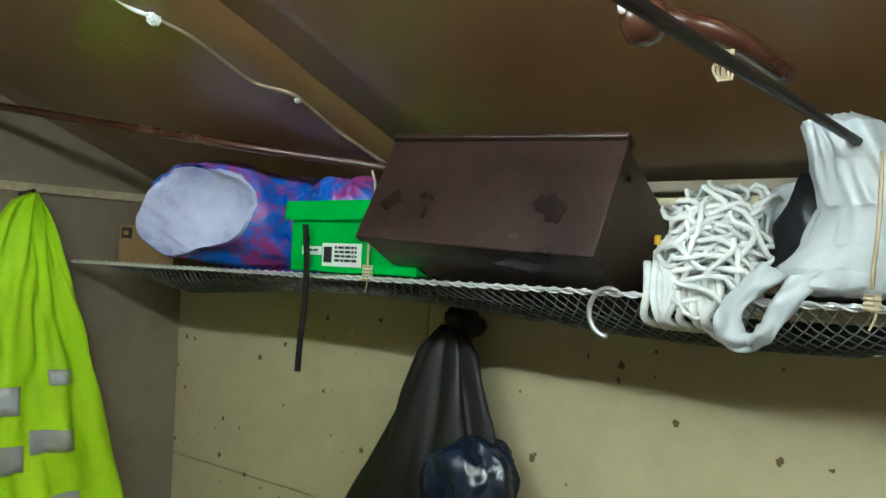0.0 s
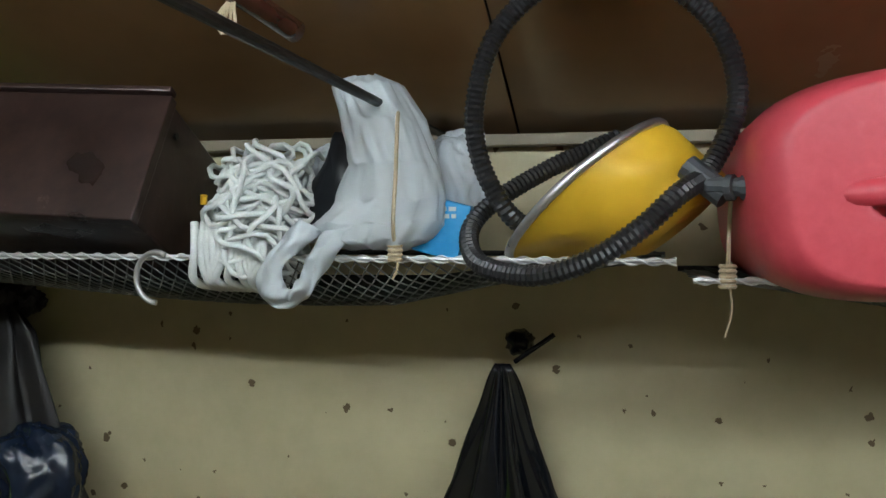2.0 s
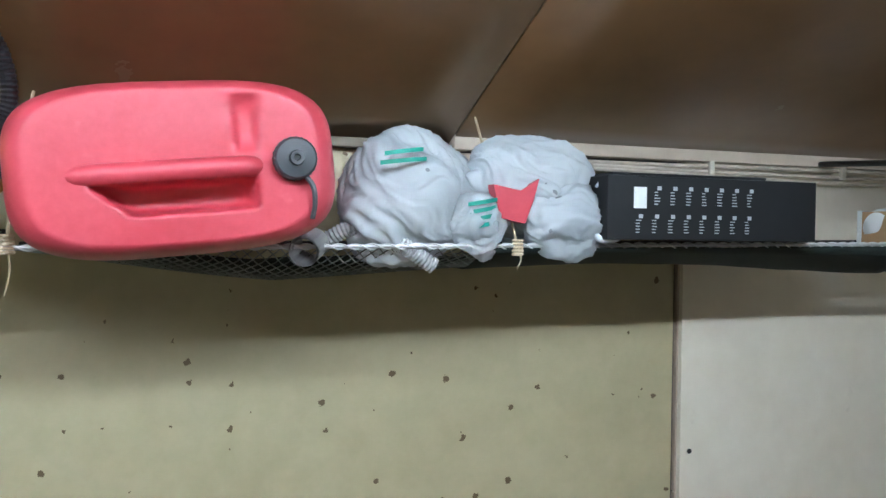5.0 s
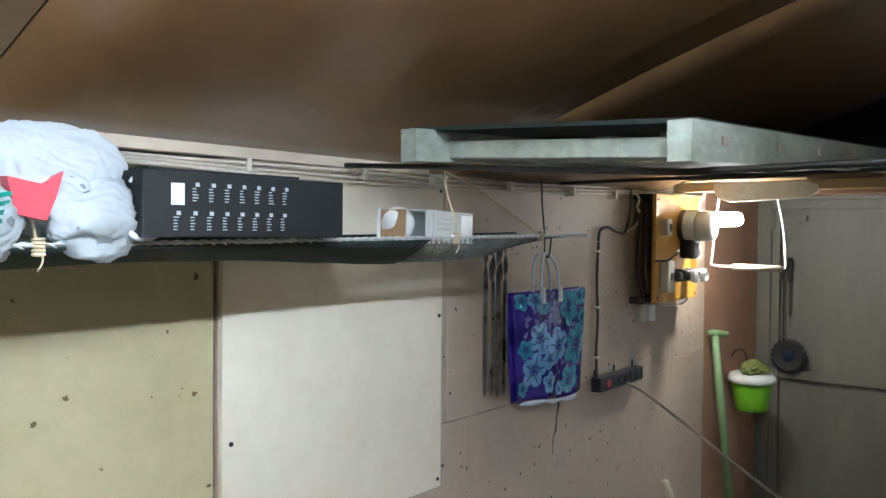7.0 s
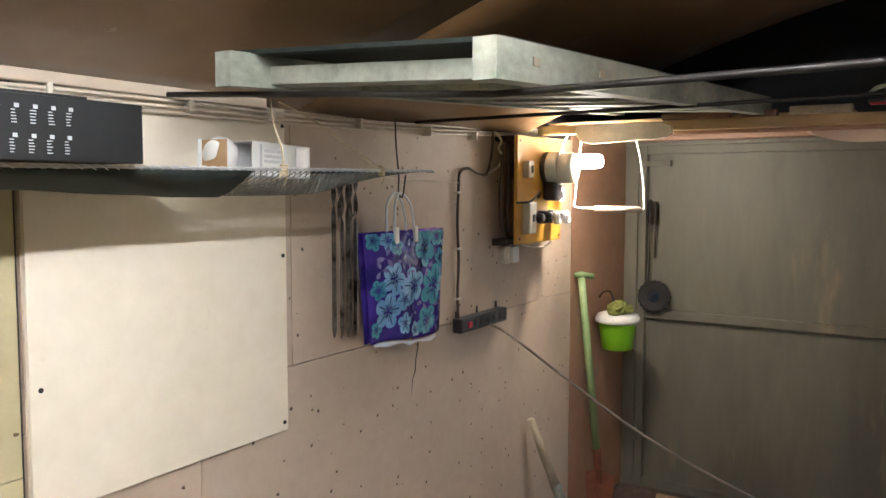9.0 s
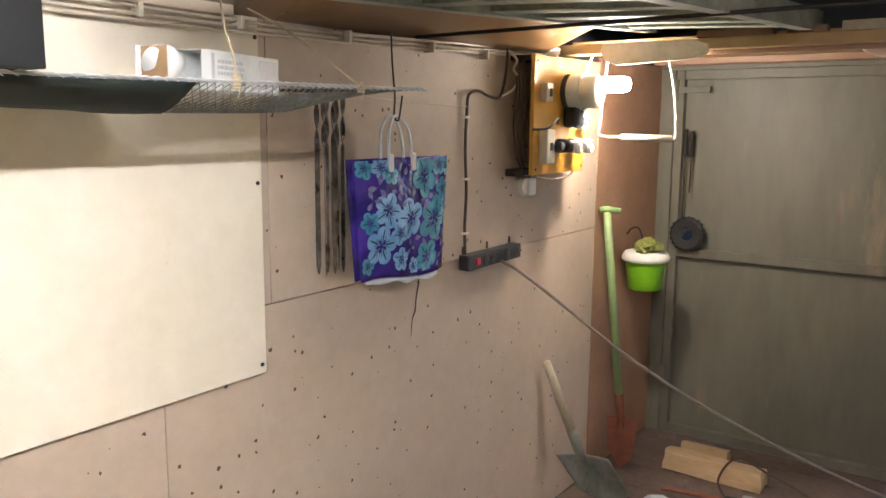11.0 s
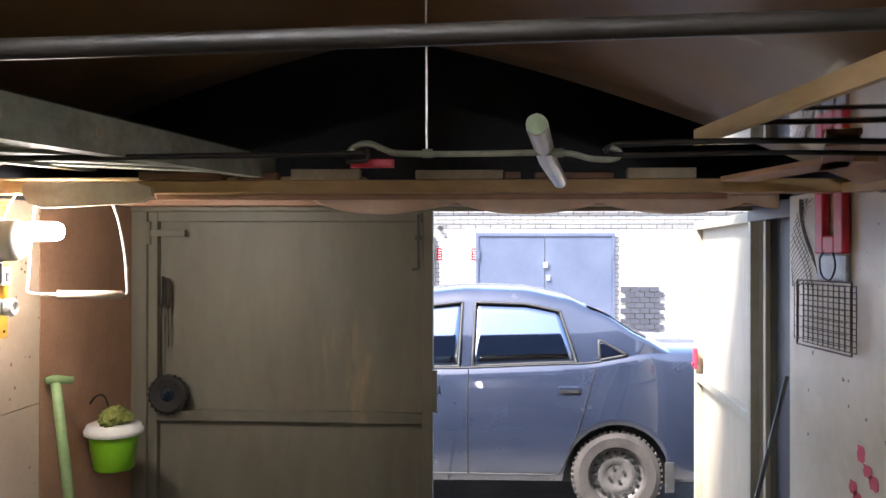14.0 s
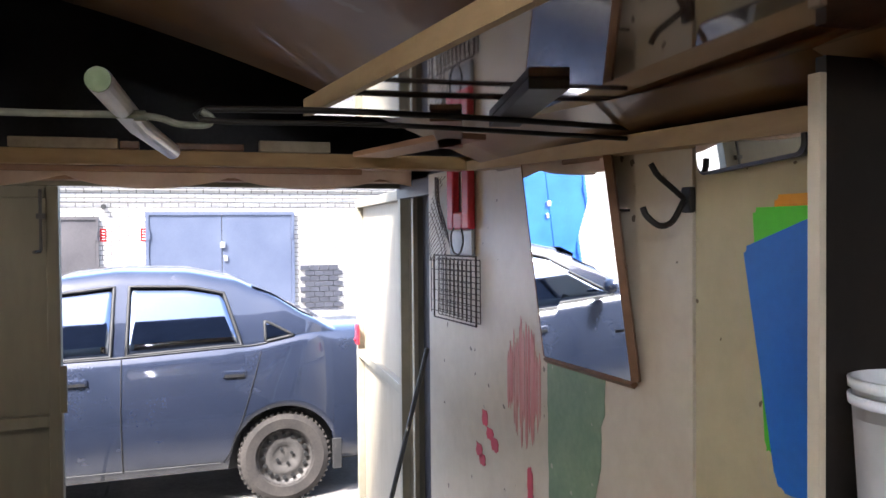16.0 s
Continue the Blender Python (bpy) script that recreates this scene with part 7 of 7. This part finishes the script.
for a, b in zip(cols, cols[1:]):
    for j in range(len(a) - 1):
        bm.faces.new((a[j], a[j + 1], b[j + 1], b[j]))
bm.faces.new(cols[0])
bm.faces.new(cols[-1])
part("cabin", bm, M_CAR, e, smooth=True)


def window(pts_lo, pts_hi, side=1, out=0.006):
    bm = bm_new()
    grid(bm, 14, 6, lambda u, v: (lambda y, z: Vector(((CX + cab_x(z, lin(BELT, y)) - out) if side > 0 else (CX + W - cab_x(z, lin(BELT, y)) + out), y, z)))(
        *[(1 - v) * a + v * b for a, b in zip((pts_lo[0] + (pts_lo[1] - pts_lo[0]) * u, lin(BELT, pts_lo[0] + (pts_lo[1] - pts_lo[0]) * u) + 0.02),
                                               (pts_hi[0] + (pts_hi[1] - pts_hi[0]) * u, lin(ROOF, pts_hi[0] + (pts_hi[1] - pts_hi[0]) * u) - pts_hi[2]))]), 0.003)
    w_ = part("window", bm, M_CARGLASS, e, "dark tinted glass", smooth=True)

    def rim_at(u, v):
        a, b = pts_lo[0] + (pts_lo[1] - pts_lo[0]) * u, pts_hi[0] + (pts_hi[1] - pts_hi[0]) * u
        y = (1 - v) * a + v * b
        z = (1 - v) * (lin(BELT, a) + 0.02) + v * (lin(ROOF, b) - pts_hi[2])
        x = cab_x(z, lin(BELT, y)) - out
        return (CX + x if side > 0 else CX + W - x, y, z)
    bm = bm_new()
    edge = [rim_at(k / 12, 0) for k in range(12)] + [rim_at(1, k / 6) for k in range(6)] + [rim_at(1 - k / 12, 1) for k in range(12)] + [rim_at(0, 1 - k / 6) for k in range(6)]
    tube(bm, edge, 0.011, 6, closed=True)
    part("window_seal", bm, M_INK, w_, "black rubber seal", smooth=True)
    return w_


for sd_ in (1, -1):
    window((-0.84, -0.15), (-0.74, -0.17, 0.075), sd_)
    window((-0.06, 0.86), (-0.08, 0.33, 0.075), sd_)
    window((-1.17, -0.99), (-1.04, -0.99, 0.17), sd_)
bm = bm_new()
grid(bm, 8, 6, lambda u, v: Vector((CX + 0.22 + 1.24 * u, -1.33 + 0.40 * v, lin(ROOF, -1.33 + 0.40 * v) + 0.03)), 0.003)
part("rear_window", bm, M_CARGLASS, e, "dark tinted glass")
bm = bm_new()
grid(bm, 8, 6, lambda u, v: Vector((CX + 0.2 + 1.28 * u, 0.46 + 0.5 * v, lin(ROOF, 0.46 + 0.5 * v) + 0.03)), 0.003)
part("windscreen", bm, M_CARGLASS, e, "dark tinted glass")
# door joints, moulding, handles
bm = bm_new()
for y in (-0.13, 0.92):
    tube(bm, [(CX + side_x(y, z) - 0.001, y + 0.012 * math.sin(3 * z), z) for z in [0.19 + 0.07 * k for k in range(11)]], 0.004, 4)
tube(bm, [(CX + side_x(-0.9, z) - 0.001, -0.72 - 0.24 * ((z - 0.2) / 0.7) ** 0.8, z) for z in [0.2 + 0.07 * k for k in range(11)]], 0.004, 4)
tube(bm, [(CX + side_x(y, 0.20) - 0.001, y, 0.20) for y in (-0.7, -0.3, 0.2, 0.7, 1.05)], 0.004, 4)
tube(bm, [(CX + cab_x(lin(BELT, y) + 0.012, lin(BELT, y)) - 0.012, y, lin(BELT, y) + 0.012) for y in [-1.0 + 0.1 * k for k in range(20)]], 0.006, 4)
part("door_joint", bm, M_INK, e)
for y in (-0.79, 0.14):
    bm = bm_new()
    box(bm, CX + 0.002, CX + 0.03, y - 0.075, y + 0.075, 0.742, 0.79, bevel=0.01)
    h_ = part("door_handle", bm, M_CAR, e)
    bm = bm_new()
    box(bm, CX - 0.0005, CX + 0.002, y - 0.06, y + 0.06, 0.748, 0.766)
    part("handle_recess", bm, M_INK, h_)
bm = bm_new()
crumple(bm, (CX - 0.06, 0.78, 0.965), (0.07, 0.05, 0.055), 81, 0.02)
part("side_mirror", bm, M_CAR, e, smooth=True)
bm = bm_new()
box(bm, CX + 0.06, CX + 0.3, -2.115, -2.07, 0.62, 0.80, bevel=0.02)
part("tail_lamp", bm, M_LAMPRED, e)
bm = bm_new()
box(bm, CX + 0.02, CX + 0.035, -1.47, -1.41, 0.10, 0.30, bevel=0.004)
part("mudflap", bm, M_TYRE, e)
bm = bm_new()
box(bm, CX + 0.12, CX + W - 0.12, -1.9, 2.1, 0.14, 0.5)
part("underbody", bm, M_INK, e)
for yw in (YRW, YFW):
    for s_, xx in ((1, CX + 0.03), (-1, CX + W - 0.03)):
        mw = Matrix.Translation((xx, yw, ZW)) @ Matrix.Rotation(radians(-90 * s_), 4, 'Y')
        bm = bm_new()
        lathe(bm, [(0.175, 0.0), (0.19, 0.012), (0.25, 0.016), (0.28, 0.004), (0.293, -0.02), (0.294, -0.15), (0.27, -0.17), (0.18, -0.17)], mw, 48, caps=False)
        for j in range(48):
            t = 2 * math.pi * j / 48
            box(bm, -0.008, 0.008, 0.272, 0.2975, -0.15, 0.0, mw @ Matrix.Rotation(t, 4, 'Z'))
        wh = part("wheel", bm, M_TYREM, e, "muddy black tyre on grey steel wheel")
        bm = bm_new()
        lathe(bm, [(0.178, 0.006), (0.172, -0.03), (0.155, -0.045), (0.12, -0.025), (0.09, -0.02), (0.07, -0.035), (0.03, -0.03), (0.002, -0.028)], mw, 40, caps=False)
        part("rim", bm, M_RIM, wh, "pressed grey steel rim", smooth=True)
        bm = bm_new()
        for j in range(16):
            t = 2 * math.pi * j / 16
            cyl(bm, mw @ Vector((0.138 * math.cos(t), 0.138 * math.sin(t), -0.045)), mw @ Vector((0.138 * math.cos(t), 0.138 * math.sin(t), -0.018)), 0.014, 10)
        for j in range(4):
            t = 2 * math.pi * j / 4 + 0.4
            cyl(bm, mw @ Vector((0.05 * math.cos(t), 0.05 * math.sin(t), -0.05)), mw @ Vector((0.05 * math.cos(t), 0.05 * math.sin(t), -0.018)), 0.011, 8)
        part("rim_hole", bm, M_INK, wh)

# row of garages opposite
XB = 16.0
e = tagged(new("garage_row"), "whitewashed brick garage row with flat roof", "garages", kind="structure")
bm = bm_new()
box(bm, XB, XB + 5, -30, 30, -0.2, 2.55)
part("wall", bm, M_BRICKW, e)
for z0, z1, d in ((2.36, 2.42, 0.05), (2.46, 2.53, 0.09), (2.55, 2.72, 0.14)):
    bm = bm_new()
    box(bm, XB - d, XB + 5.1, -30, 30, z0, z1)
    part("cornice", bm, M_BRICKW, e)
bm = bm_new()
for z in (2.28, 2.20):
    cord(bm, [(XB - 0.04, -8 + 2 * k, z - 0.03 * (k % 2)) for k in range(10)], 0.014, 4, 5)
part("cable", bm, M_GREYM, e)


def far_door(y0, y1, z1, mt, lb):
    d = thing("garage_door", (XB, (y0 + y1) / 2, -0.08), lb, "garage door", "garage doors opposite")
    for a, b in ((y0, (y0 + y1) / 2 - 0.006), ((y0 + y1) / 2 + 0.006, y1)):
        bm = bm_new()
        box(bm, XB - 0.04, XB + 0.02, a, b, -0.06, z1, bevel=0.006)
        part("door_leaf", bm, mt, d)
    for a in ((y0 - 0.05, y0, -0.08, z1 + 0.05), (y1, y1 + 0.05, -0.08, z1 + 0.05), (y0, y1, z1, z1 + 0.05)):
        bm = bm_new()
        box(bm, XB - 0.06, XB + 0.02, *a)
        part("door_frame", bm, mt, d)
    bm = bm_new()
    box(bm, XB - 0.08, XB - 0.04, (y0 + y1) / 2 - 0.05, (y0 + y1) / 2 + 0.03, 1.40, 1.50, bevel=0.01)
    box(bm, XB - 0.07, XB - 0.04, (y0 + y1) / 2 - 0.09, (y0 + y1) / 2 - 0.03, 1.18, 1.27, bevel=0.01)
    part("padlock", bm, M_ALU, d)
    bm = bm_new()
    for z in (0.3, 1.55):
        box(bm, XB - 0.075, XB - 0.04, y0 - 0.03, y0 + 0.02, z, z + 0.16)
        box(bm, XB - 0.075, XB - 0.04, y1 - 0.02, y1 + 0.03, z, z + 0.16)
    part("hinge", bm, mt, d)


far_door(-2.35, -0.05, 1.95, M_DOORB, "blue-grey double steel garage door with padlock")
far_door(0.75, 2.6, 1.88, M_DOORD, "dark grey steel garage door")
far_door(3.5, 5.0, 2.3, M_BLUEGATE, "bright blue steel garage door")
far_door(-7.0, -4.8, 1.95, M_DOORD, "dark grey steel garage door")
bm = bm_new()
for r_ in range(9):
    for c_ in range(4):
        y = -2.50 - 0.165 * c_ - 0.08 * (r_ % 2)
        box(bm, XB - 0.03, XB, y - 0.155, y, 0.26 + 0.092 * r_, 0.26 + 0.092 * r_ + 0.08)
part("dark_brick", bm, M_DBRICK, e, "patch of dark painted bricks")
for y in (0.03, 0.64):
    bm = bm_new()
    box(bm, XB - 0.012, XB, y - 0.045, y + 0.045, 1.53, 1.74)
    s_ = solid("number_sign", bm, M_LAMPRED, "small red sign with pale print", "sign")
    bm = bm_new()
    for k in range(4):
        box(bm, XB - 0.014, XB - 0.012, y - 0.03, y + 0.02, 1.56 + 0.045 * k, 1.570 + 0.045 * k)
    part("print", bm, M_LABEL, s_)
bm = bm_new()
cyl(bm, (XB - 0.10, 0.62, 2.09), (XB, 0.62, 2.09), 0.04, 14)
solid("vent_pipe", bm, M_INK, "short dark vent pipe in the wall", "pipe")
# concrete apron and low snow bank by the wall
bm = bm_new()
grid(bm, 60, 6, lambda u, v: Vector((XB - 1.6 * v - 0.02, -15 + 30 * u, -0.07 + 0.30 * (1 - v) ** 2 * (0.5 + 0.5 * noise.noise(Vector((u * 40, v, 2))))) ))
solid("earth_bank", bm, M_PAVE, "low bank of earth along the garage wall", "ground", kind="structure", smooth=True)

# floor boards last
bm_w = 0.115
x = X0
k = 0
while x < X1 - 0.01:
    w_ = min(bm_w, X1 - x)
    bm = bm_new()
    box(bm, x + 0.002, x + w_ - 0.002, -1.298, 1.298, -0.03, -0.001 - 0.004 * random.random(), bevel=0.002)
    part("floor_board", bm, M_FLOOR, floor)
    x += w_

# latch on the open gate leaf
bm = bm_new()
box(bm, 6.575, 6.625, -1.458, -1.44, 1.00, 1.12, bevel=0.006)
latch = part("latch", bm, M_REDP, leaf_r, "small red painted latch")
bm = bm_new()
cyl(bm, (6.60, -1.44, 1.03), (6.60, -1.43, 1.03), 0.010, 10)
part("latch_knob", bm, M_REDP, latch)

# crack down the wall panel and a thin string along the wall
bm = bm_new()
tube(bm, [(3.322, 1.2992, 1.135), (3.330, 1.2992, 1.095), (3.316, 1.2992, 1.05), (3.312, 1.2992, 1.01), (3.296, 1.2992, 0.985), (3.292, 1.2992, 0.93)], [0.0012, 0.0022, 0.0016, 0.0024, 0.0015, 0.0006], 5)
part("crack", bm, M_INK, wall_left, "thin dark crack in the board")
bm = bm_new()
cord(bm, [(2.96, 1.262, 1.668), (3.15, 1.285, 1.650), (3.36, 1.29, 1.644), (3.57, 1.286, 1.638)], 0.0013, 8, 5)
solid("string", bm, M_CABLEW, "thin pale string stretched along the wall", "string")
